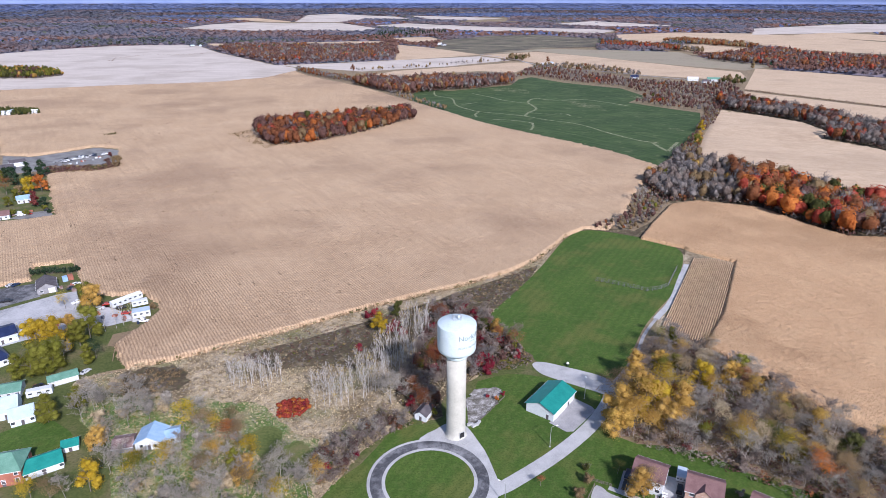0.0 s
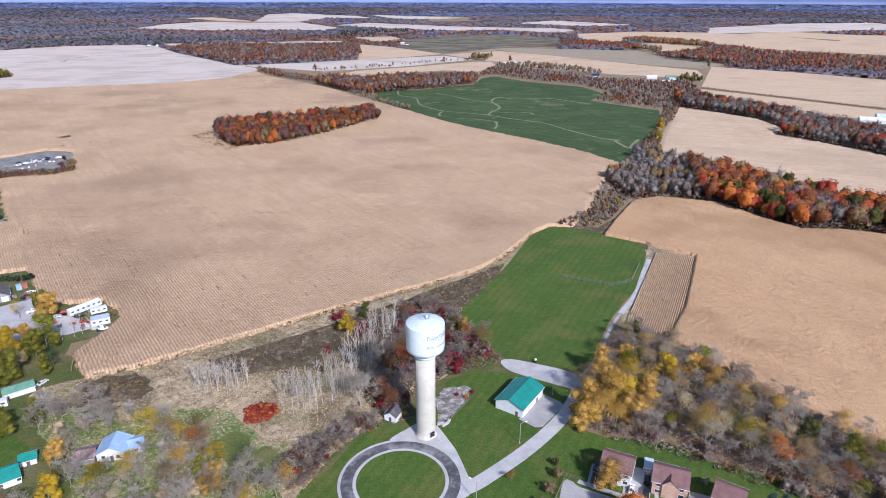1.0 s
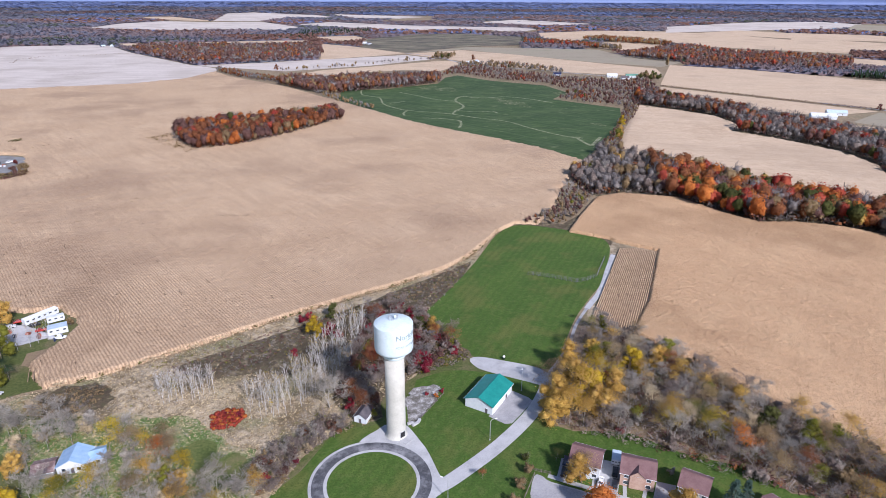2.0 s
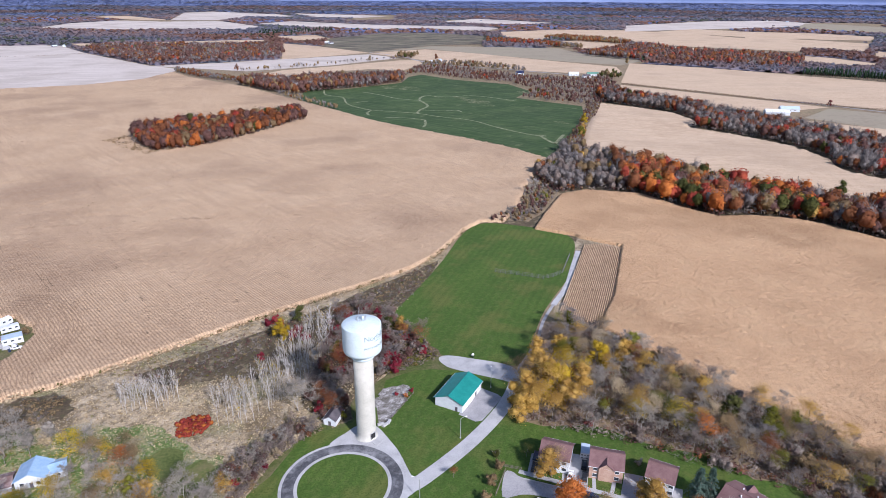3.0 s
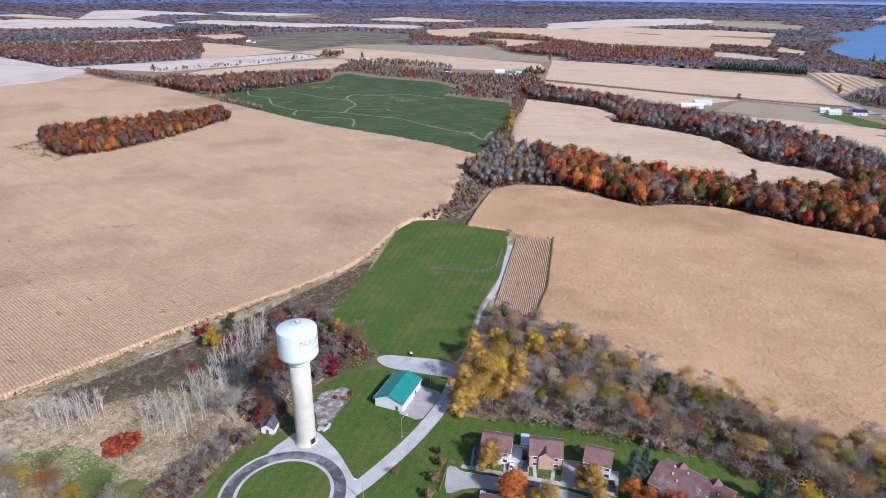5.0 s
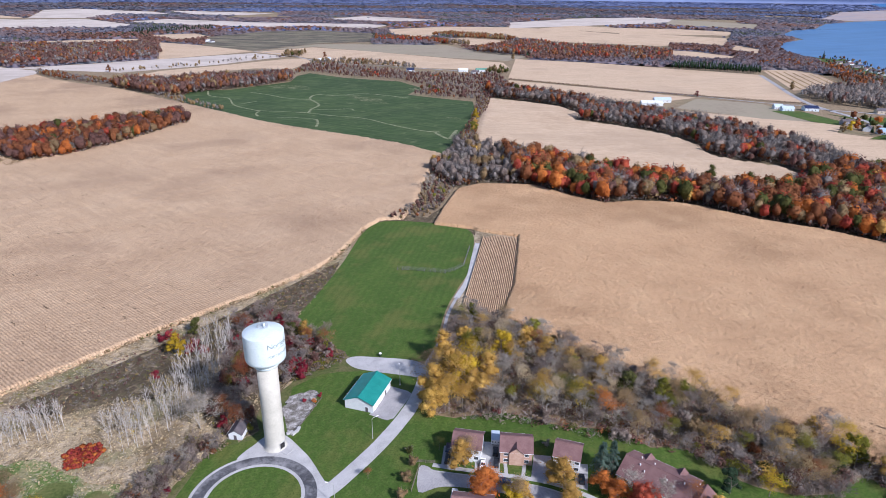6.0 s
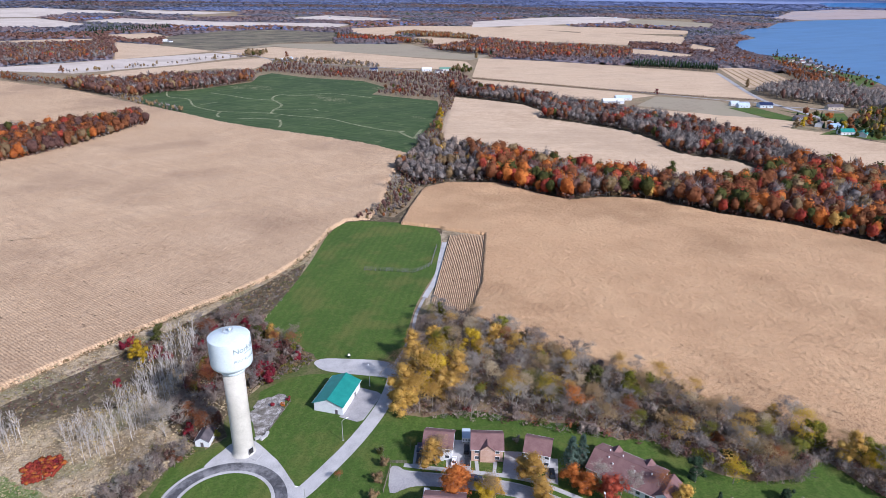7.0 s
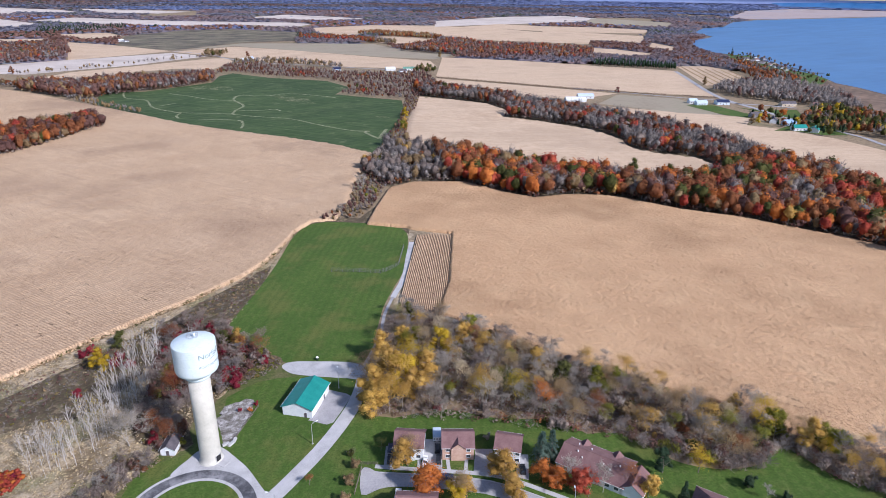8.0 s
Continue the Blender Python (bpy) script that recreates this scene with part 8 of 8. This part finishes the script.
# ---- village by the corn ----
M["lot"] = mat("grey_yard", [(0.28, 0.285, 0.30), (0.40, 0.405, 0.42), (0.48, 0.485, 0.5)], 0.08, 10)
patch("lawn", [(-165.6, 176.9), (-153.4, 188.7), (-143.3, 191.0), (-133.5, 184.5), (-126.4, 176.9), (-130.3, 174.0), (-138.4, 166.2), (-154.0, 160.4)], 0.032, M["lawn"], "mown lawn plot behind village houses", "lawn")
M["dark_lot"] = mat("dark_yard", [(0.12, 0.12, 0.12), (0.20, 0.20, 0.20), (0.27, 0.265, 0.26)], 0.1, 10)
patch("yard", [(-251.2, 263.9), (-220.4, 278.4), (-202.5, 296.3), (-194.7, 301.1), (-183.8, 284.7), (-165.7, 281.6), (-147.5, 269.7), (-159.0, 262.4), (-170.6, 264.0), (-182.0, 255.9), (-197.3, 243.2), (-222.5, 227.0)], 0.03, M["lot"], "pale grey gravel yard of a village workshop", "yard")
patch("parking", [(-267.3, 284.6), (-236.6, 303.2), (-222.2, 310.3), (-209.6, 294.3), (-222.4, 281.5), (-252.5, 265.6)], 0.035, M["asphalt"], "dark asphalt parking lot", "parking")
patch("dirt", [(-152.6, 254.8), (-145.2, 258.6), (-139.9, 264.6), (-143.4, 251.7), (-145.0, 243.2), (-150.2, 244.7)], 0.03, M["woodfloor"], "bare reddish dirt by the corn", "ground")
patch("yard", [(-431, 604), (-399, 601), (-359, 641), (-330, 631), (-305, 575), (-313, 558), (-350, 554), (-386, 534)], 0.03, M["dark_lot"], "grey gravel farmyard with parked cars", "yard")
patch("lawn", [(-391, 538), (-346, 535), (-303, 468), (-275, 423), (-287, 416), (-312, 406), (-340, 377), (-435, 499)], 0.028, M["village_lawn"], "grass of a farm garden", "lawn")
patch("yard", [(-305, 417), (-303, 429), (-287, 437), (-278, 424), (-287, 416)], 0.036, M["dark_lot"], "grey driveway of a farm", "yard")


def home(a, b, deep, eave, rise, wall, roof, label, turn=False, windows=(), doors=(), hip=0.0, category="house", name="house"):
    x, y, rz, L = spot(a, b, deep)
    if turn:
        return house(name, x, y, rz + 90, deep, L, eave, rise, wall, roof, label, category, windows, doors, hip)
    return house(name, x, y, rz, L, deep, eave, rise, wall, roof, label, category, windows, doors, hip)


W2 = ((0, -3, 1.0, 1.2, 1.2), (0, 3, 1.0, 1.2, 1.2), (1, 0, 1.0, 1.0, 1.2), (3, 0, 1.0, 1.0, 1.2), (2, 0, 1.0, 1.2, 1.2))
D1 = ((0, 0, 0, 1.0, 2.1),)
home((-211.9, 295.7), (-204.2, 300.4), 13, 3.4, 2.4, "greywall", "grey_roof", "grey workshop with a plum-grey shingle roof", True, ((3, -2.5, 1, 1.4, 1.0),), ((3, 2.2, 0, 3.0, 2.6),))
truck_box("container", (-207.6, 311.8), (-205.6, 313.3), 3.0, 2.6, "blue_roof", "bright blue storage container", "container", 0, "blue_roof", False)
truck_box("container", (-205.7, 314.0), (-203.8, 315.5), 3.0, 2.6, "redbrick", "rusty red storage container", "container", 0, "redbrick", False)
truck_box("trailer", (-164.2, 279.1), (-154.9, 291.8), 3.0, 2.9, "siding_white", "long white box trailer beside the corn", "trailer", 0.9, "trim", True)
truck_box("camper", (-155.5, 281.0), (-149.2, 284.7), 2.8, 2.6, "siding_white", "white camper trailer with dark windows", "camper", 0.6)
truck_box("container", (-150.3, 269.7), (-143.0, 273.2), 5.5, 3.0, "siding_white", "white portable building with a grey-blue roof", "container", 0, "paleblue_roof", True)
home((-201.9, 241.7), (-192.8, 249.6), 12, 3.8, 1.6, "siding_blue", "navy_roof", "pale workshop with a dark navy metal roof", False, W2, D1)
home((-190.4, 222.0), (-183.5, 230.2), 13, 3.2, 3.2, "siding_white", "navy_roof", "house with a deep navy roof", False, W2, D1, 3.0)
home((-156.9, 211.9), (-148.4, 217.9), 5.5, 2.6, 1.2, "siding_white", "green_roof", "open shed with a sage green metal roof", False, (), (), category="shed")
home((-172.2, 203.2), (-164.6, 206.1), 8, 2.8, 1.6, "siding_white", "green_roof", "low garage with a sage green roof", False, W2, D1)
truck_box("camper", (-161.1, 203.9), (-153.1, 207.6), 2.8, 2.6, "siding_white", "white camper trailer parked by a shed", "camper", 0.5)
home((-164.1, 190.0), (-157.5, 193.3), 11, 3.4, 3.2, "siding_blue", "paleblue_roof", "pale blue house with a light blue roof", False, W2, D1)
home((-156.2, 186.7), (-149.6, 190.7), 8, 3.2, 2.4, "siding_blue", "paleblue_roof", "pale blue wing with a light blue roof", False, W2, D1)
home((-144.6, 155.9), (-134.5, 158.9), 11, 5.6, 3.2, "redbrick", "green_roof", "two-storey red brick house with a sage green roof", False, ((0, -4, 1, 1.1, 1.6), (0, 0, 1, 1.1, 1.6), (0, 4, 1, 1.1, 1.6), (0, -4, 3.8, 1.1, 1.5), (0, 4, 3.8, 1.1, 1.5), (1, -2, 1, 1.0, 1.5), (1, 2, 3.8, 1.0, 1.5)), D1, 3.5)
home((-134.5, 159.9), (-125.5, 166.2), 8, 2.8, 2.2, "siding_white", "teal_roof", "long white building with a teal metal roof", False, ((0, -5, 1, 1.2, 1.2), (0, 0, 1, 1.2, 1.2), (0, 5, 1, 1.2, 1.2)), D1)
home((-129.8, 173.1), (-125.4, 175.1), 4.5, 2.4, 1.3, "siding_white", "teal_roof", "small garden shed with a teal roof", False, (), D1, category="shed", name="shed")
home((-105.6, 174.6), (-96.7, 175.5), 8.5, 3.2, 2.3, "siding_white", "blue_roof", "white house with a pale blue metal roof", True, ((3, -2.4, 0.9, 1.2, 1.4), (3, 2.2, 0.9, 1.2, 1.4), (0, 0, 0.9, 1.2, 1.2)), ((3, 0.2, 0, 1.0, 2.1),))
home((-96.4, 177.6), (-92.0, 179.2), 6.5, 2.6, 1.2, "siding_white", "blue_roof", "white annex with a pale blue metal roof", False, ((0, 0, 1, 1.1, 1.2),), ())
home((-112.6, 172.6), (-106.4, 174.2), 7.0, 2.3, 1.2, "greywall", "rust_roof", "low annex with a patchy rusty roof", False, (), ())
# farmyard behind the corn
home((-405, 531), (-382, 544), 16, 4.2, 1.8, "greywall", "grey_roof", "long grey machine shed", False, (), ((0, 0, 0, 4.0, 3.4),), category="shed", name="machine_shed")
home((-395, 560), (-385, 568), 12, 4.0, 1.6, "siding_white", "grey_roof", "white machine shed with a grey roof", False, (), ((0, 0, 0, 4.0, 3.2),), category="shed", name="machine_shed")
home((-320, 451), (-313, 456), 9, 3.2, 2.0, "siding_white", "blue_roof", "white house with a blue metal roof", False, W2, D1)
home((-313, 412), (-304, 417), 10, 3.2, 2.2, "siding_white", "brown_roof", "white house with a brown roof", False, W2, D1)
rng = random.Random(12)
for i in range(34):
    px, py = (-364, 588)
    u, v = rng.random(), rng.random()
    ax, ay = (-334, 621)
    car((px + (ax - px) * u + rng.uniform(-2, 2), py + (ay - py) * u - v * 14), rng.uniform(0, 360), rng.choice(["white", "silver", "grey", "black", "navy", "white"]), rng.choice(["sedan", "suv", "pickup"]), "parked in a farmyard")
for p, rz, c, k in (((-233.4, 306.7), 70, "silver", "sedan"), ((-230.8, 307.4), 70, "navy", "sedan"), ((-223.0, 287.8), 20, "black", "pickup"), ((-194.4, 256.9), 20, "white", "pickup"), ((-196.4, 249.6), 20, "red", "pickup"), ((-170.1, 284.7), 30, "red", "sedan"), ((-171.8, 279.7), 20, "silver", "pickup"), ((-160.8, 280.3), 30, "black", "suv"), ((-155.8, 274.9), 20, "red", "sedan"),
                    ((-143.6, 266.8), 10, "white", "sedan"), ((-160.8, 211.5), 20, "black", "suv"), ((-148.3, 222.8), 70, "silver", "sedan"), ((-198.0, 303.2), 60, "black", "pickup"), ((-186.3, 286.6), 50, "white", "pickup"), ((-300, 424), 10, "white", "pickup"), ((-297, 427), 10, "red", "sedan"), ((-288, 435), 10, "black", "suv"), ((-198.5, 308.2), 60, "white", "suv")):
    car(p, rz, c, k, "parked in a village yard")

M["old_wood"] = mat("weathered_wood", [(0.11, 0.09, 0.07), (0.16, 0.14, 0.11), (0.22, 0.2, 0.17)], 1.0, 8, world_space=False)
# clutter of the yards: crates, drums, covered boats
def crate(p, L, W, H, rz, colour, label):
    t = tagged(empty("crate", p[0], p[1], rz, 0.04), label, "crate")
    bm = bmesh.new()
    add_box(bm, 0, 0, H / 2, L, W, H)
    bmesh.ops.bevel(bm, geom=bm.edges[:], offset=0.05, segments=1, affect="EDGES")
    part("body", bm, M[colour], t)
    bm = bmesh.new()
    add_box(bm, 0, 0, H + 0.04, L + 0.1, W + 0.1, 0.08)
    part("lid", bm, M[colour], t)


rng = random.Random(31)
for a, b, n in (((-189.2, 254.8), (-179.2, 272.5), 9), ((-208.0, 306.0), (-194.4, 303.2), 9), ((-170.9, 272.5), (-141.2, 265.7), 12), ((-164.8, 210.7), (-154.7, 210.7), 5), ((-136.8, 163.5), (-131.1, 169.7), 9), ((-349, 562), (-330, 602), 12), ((-308, 424), (-291, 437), 7)):
    for i in range(n):
        u = rng.random()
        p = (a[0] + (b[0] - a[0]) * u + rng.uniform(-2.5, 2.5), a[1] + (b[1] - a[1]) * u + rng.uniform(-2.5, 2.5))
        c = rng.choice(["trim", "siding_white", "old_wood", "redbrick", "paint_grey", "paint_navy", "rust_roof", "paint_silver"])
        crate(p, rng.uniform(1, 3.2), rng.uniform(0.9, 1.8), rng.uniform(0.6, 1.6), rng.uniform(0, 180), c, "weathered storage crate standing in a cluttered yard")

# ---- park furniture ----
M["fence_grey"] = mat("grey_fence_rail", [(0.10, 0.105, 0.10), (0.145, 0.15, 0.145), (0.20, 0.205, 0.20)], 1.0, 8, world_space=False)
def street_lamp(p, rz, h=8.0):
    t = tagged(empty("street_lamp", p[0], p[1], rz), "grey steel street lamp with a curved arm", "street lamp")
    bm = bmesh.new()
    add_tube(bm, (0, 0, 0), (0, 0, h), 0.13, 0.08, 8)
    part("pole", bm, M["steel"], t)
    bm = bmesh.new()
    pts = [(0, 0, h - 0.05), (0.4, 0, h + 0.35), (1.1, 0, h + 0.5), (1.9, 0, h + 0.5)]
    for a, b in zip(pts, pts[1:]):
        add_tube(bm, a, b, 0.07, 0.06, 6)
    part("arm", bm, M["steel"], t)
    bm = bmesh.new()
    add_box(bm, 2.2, 0, h + 0.47, 0.9, 0.35, 0.18)
    part("lamp_head", bm, M["trim"], t)
    bm = bmesh.new()
    add_box(bm, 0, 0, 0.1, 0.5, 0.5, 0.2)
    part("base", bm, M["concrete"], t)


street_lamp((37.2, 176.7), 20)
street_lamp((55.1, 204.9), 80)
street_lamp((19.1, 150.0), 150)
street_lamp((100.7, 113.6), 60, 7.0)
b = tagged(empty("waste_bin", *(52.8, 228.2)), "dark green bin with a white lid on grass", "bin")
bm = bmesh.new()
add_tube(bm, (0, 0, 0), (0, 0, 1.3), 0.6, 0.6, 14)
part("drum", bm, M["conifer"], b)
bm = bmesh.new()
add_tube(bm, (0, 0, 1.3), (0, 0, 1.9), 0.65, 0.3, 14)
part("lid", bm, M["trim"], b)


def rail_fence(line, label, post_gap=3.0, h=1.3, material="siding_tan", rails=3):
    f = tagged(empty("rail_fence", *line[0]), label, "fence")
    o = Vector((*line[0], 0))
    pts = [Vector((*p, 0)) - o for p in line]
    for a, c in zip(pts, pts[1:]):
        n = max(1, round((c - a).length / post_gap))
        for i in range(n + 1):
            q = a.lerp(c, i / n)
            bm = bmesh.new()
            add_tube(bm, (q.x, q.y, 0), (q.x, q.y, h), 0.1, 0.09, 6)
            part("post", bm, M[material], f)
        for k in range(rails):
            z = h * (0.3 + 0.32 * k)
            bm = bmesh.new()
            add_tube(bm, (a.x, a.y, z), (c.x, c.y, z), 0.06, 0.06, 6)
            part("rail", bm, M[material], f)


rail_fence([(84.1, 313.7), (92.3, 309.8), (100.8, 305.1), (108.2, 300.7), (114.7, 302.5), (121.6, 306.8), (128.0, 318.7), (134.6, 330.7)], "grey weathered paddock fence across the playing field", 3.0, 1.9, "fence_grey", 4)
rail_fence([(48.2, 160.1), (53.8, 157.5)], "weathered wooden rail fence by the street end", 3.0, 1.3, "old_wood")
rail_fence([(42.8, 147.9), (48.5, 157.9)], "weathered wooden rail fence by the street end", 3.0, 1.3, "old_wood")
rail_fence([(12.7, 189.5), (18.0, 196.9), (24.2, 205.9)], "low wire fence round a gravel plot", 3.0, 1.2, "old_wood", 2)
for i, p in enumerate(((10.0, 188.5), (11.6, 187.9), (13.1, 189.5))):
    bm = bmesh.new()
    add_box(bm, 0, 0, 0.4, 2.4, 1.0, 0.8)
    bmesh.ops.bevel(bm, geom=bm.edges[:], offset=0.05, segments=1, affect="EDGES")
    ob = part("concrete_block", bm, M["concrete"])
    ob.matrix_basis = pose(p[0], p[1], 0, 0, 0, 15 + 25 * i)
    tagged(ob, "loose pale concrete block by the tower", "block")

# ---- far farms, road and lake shore ----
def far_house(p, L=14.0, W=9.0, eave=4.0, rise=3.0, rz=0.0, wall="siding_white", roof="grey_roof", label="small white house far off among trees"):
    X, Y, Z, S = (float(v) for v in lay(*p))
    h = house("house" if L < 18 else "barn", X, Y, rz, L, W, eave, rise, wall, roof, label, "house" if L < 18 else "barn", ((0, -L * 0.25, 1.0, 1.4, 1.4), (0, L * 0.25, 1.0, 1.4, 1.4)), ((0, 0, 0, 1.2, 2.1),))
    h.location.z = Z
    h.scale = (S, S, S)
    return h


ROADS = [
    ([(2007, 2065), (1647, 1758), (1522, 1633)], 8), ([(1018, 999), (938, 884), (867, 784), (814, 700), (793, 646), (779, 601), (759, 549), (762, 523)], 8), ([(660, 875), (707, 803), (755, 728), (791, 685), (790, 653)], 5),
    ([(790, 653), (817, 626), (842, 591)], 6), ([(101, 1776), (174, 1659), (207, 1528), (266, 1416), (348, 1350), (409, 1280), (462, 1225)], 6), ([(-1242, 1747), (-1218, 1801), (-1211, 1839), (-1155, 1963)], 7), ([(740, 463), (731, 424), (715, 391), (709, 347)], 6),
]
for line, w in ROADS:
    ribbon("road", line, w, 0.34, M["oldasphalt"], "pale country road between fields")
patch("lawn", [(710, 667), (749, 658), (734, 568), (713, 559), (698, 591)], 0.30, M["lawn"], "green lawn of a lake house", "lawn")
patch("lawn", [(765, 631), (775, 597), (829, 581), (792, 545), (762, 539), (767, 591)], 0.30, M["lawn"], "green lawns along the road", "lawn")
patch("lawn", [(670, 492), (758, 520), (767, 489), (728, 441), (703, 451), (689, 484)], 0.31, M["lawn"], "green garden lawn", "lawn")
patch("lawn", [(782, 499), (801, 476), (773, 450), (750, 474)], 0.31, M["lawn"], "green garden lawn", "lawn")
for p, L, W, rz, wl, rf in (((580, 755), 30, 12, -20, "siding_white", "siding_white"), ((614, 776), 24, 11, -20, "siding_white", "paleblue_roof"), ((767, 656), 18, 13, -25, "siding_blue", "navy_roof"), ((734, 664), 16, 9, -20, "siding_blue", "paleblue_roof"), ((734, 680), 12, 8, -20, "siding_white", "paleblue_roof"), ((896, 781), 12, 9, -20, "siding_white", "grey_roof"),
                            ((847, 610), 22, 9, -20, "siding_tan", "grey_roof"), ((723, 563), 13, 9, -20, "greywall", "grey_roof"), ((715, 529), 14, 9, 40, "siding_white", "grey_roof"), ((717, 509), 14, 10, -20, "siding_blue", "blue_roof"), ((700, 483), 16, 9, -20, "siding_white", "teal_roof"), ((708, 469), 14, 10, 30, "siding_white", "teal_roof"), ((820, 500), 13, 9, 40, "siding_white", "siding_white"), ((875, 588), 10, 8, 0, "siding_tan", "brown_roof"),
                            ((232, 1476), 20, 10, 0, "siding_white", "siding_white"), ((249, 1502), 14, 9, 60, "siding_white", "paleblue_roof"), ((467, 1208), 19, 10, -10, "siding_white", "siding_white"), ((503, 1200), 22, 9, -10, "siding_white", "green_roof"), ((477, 1167), 14, 9, 0, "siding_white", "grey_roof"), ((365, 1234), 14, 10, 0, "siding_blue", "navy_roof"), ((-16, 2142), 26, 14, 0, "siding_white", "siding_white"), ((2, 2116), 14, 10, 40, "siding_white", "grey_roof"),
                            ((-238, 2337), 26, 12, 0, "siding_blue", "blue_roof"), ((-584, 2302), 30, 14, 0, "siding_blue", "paleblue_roof"), ((-571, 826), 14, 9, 10, "siding_white", "siding_white"), ((-569, 834), 10, 8, 70, "siding_white", "paleblue_roof"), ((-541, 839), 10, 7, 0, "siding_white", "siding_white")):
    far_house(p, L, W, 4.0, 3.0, rz, wl, rf, "white farm building with a pale roof among fields" if L > 18 else "small house with a pale roof among trees")
rng = random.Random(21)
for px, py in ([(1352, 1121), (1388, 1138), (1353, 1092), (1389, 1109), (1338, 1056), (1360, 1063), (1313, 1013), (1346, 1028), (1300, 981), (1288, 962), (1436, 1153), (1432, 1124), (1268, 935), (1311, 1065), (1144, 828), (1220, 919)] + [(3220, 2910), (3400, 3040), (3280, 2900), (3470, 3030), (3420, 2960), (3140, 2780)]
               + [(1680, 3560), (1770, 3640), (1920, 3800), (1830, 3550), (2110, 3980), (2120, 3880), (2290, 4070), (2230, 3870), (2560, 4170), (2540, 4060), (2680, 4170), (2720, 4050), (2820, 3940), (2810, 3730), (3020, 3820), (2290, 3040), (2320, 3180)] + [(-2060, 5550), (-2070, 5730), (-1910, 5390), (-1920, 5560), (-1770, 5240), (-1830, 5560), (-1820, 4950), (2000, 3960), (2100, 4050), (2060, 3880), (2200, 3960), (2450, 4150), (1680, 3570), (1690, 3640), (2590, 4150), (2540, 3970), (2470, 5350), (2460, 5200), (2760, 5680), (2595, 5850), (2739, 6066), (2614, 5662), (2716, 5669), (2882, 5874), (2339, 4099), (2761, 4435), (2705, 4312), (2858, 4432), (3056, 4300), (2022, 5994), (-2493, 6107), (-2100, 5732), (-2040, 5735), (-1994, 5735), (-1684, 6573), (906, 3940), (-995, 2132), (-977, 2132), (-785, 2059), (-767, 2083), (980, 3240)]):
    far_house((px, py), rng.uniform(11, 17), rng.uniform(8, 11), 3.5, 2.6, rng.uniform(0, 180), rng.choice(["siding_white", "siding_tan", "siding_blue", "greywall"]), rng.choice(["grey_roof", "grey_roof", "paleblue_roof", "brown_roof"]))
for line, w in (([(1424, 1204), (1404, 1118), (1322, 962), (1279, 877), (1291, 863)], 7), ([(1338, 1056), (1307, 979), (1262, 904)], 5), ([(2530, 2350), (2720, 2370), (2890, 2390)], 6)):
    ob = ribbon("breakwater", line, w, 1.2, M["asphalt"], "dark stone breakwater in the lake", "breakwater", 4)

for k in range(7):
    a, b = [(1096, 1062), (930, 821)], [(1137, 969), (1049, 844)]
    p, q = Vector(a[0]).lerp(Vector(b[0]), k / 6), Vector(a[1]).lerp(Vector(b[1]), k / 6)
    ribbon("vine_row", [tuple(p), tuple(q)], 3.5, 0.6, M["brown"], "dark planted row in a tan field", "crop", 0)
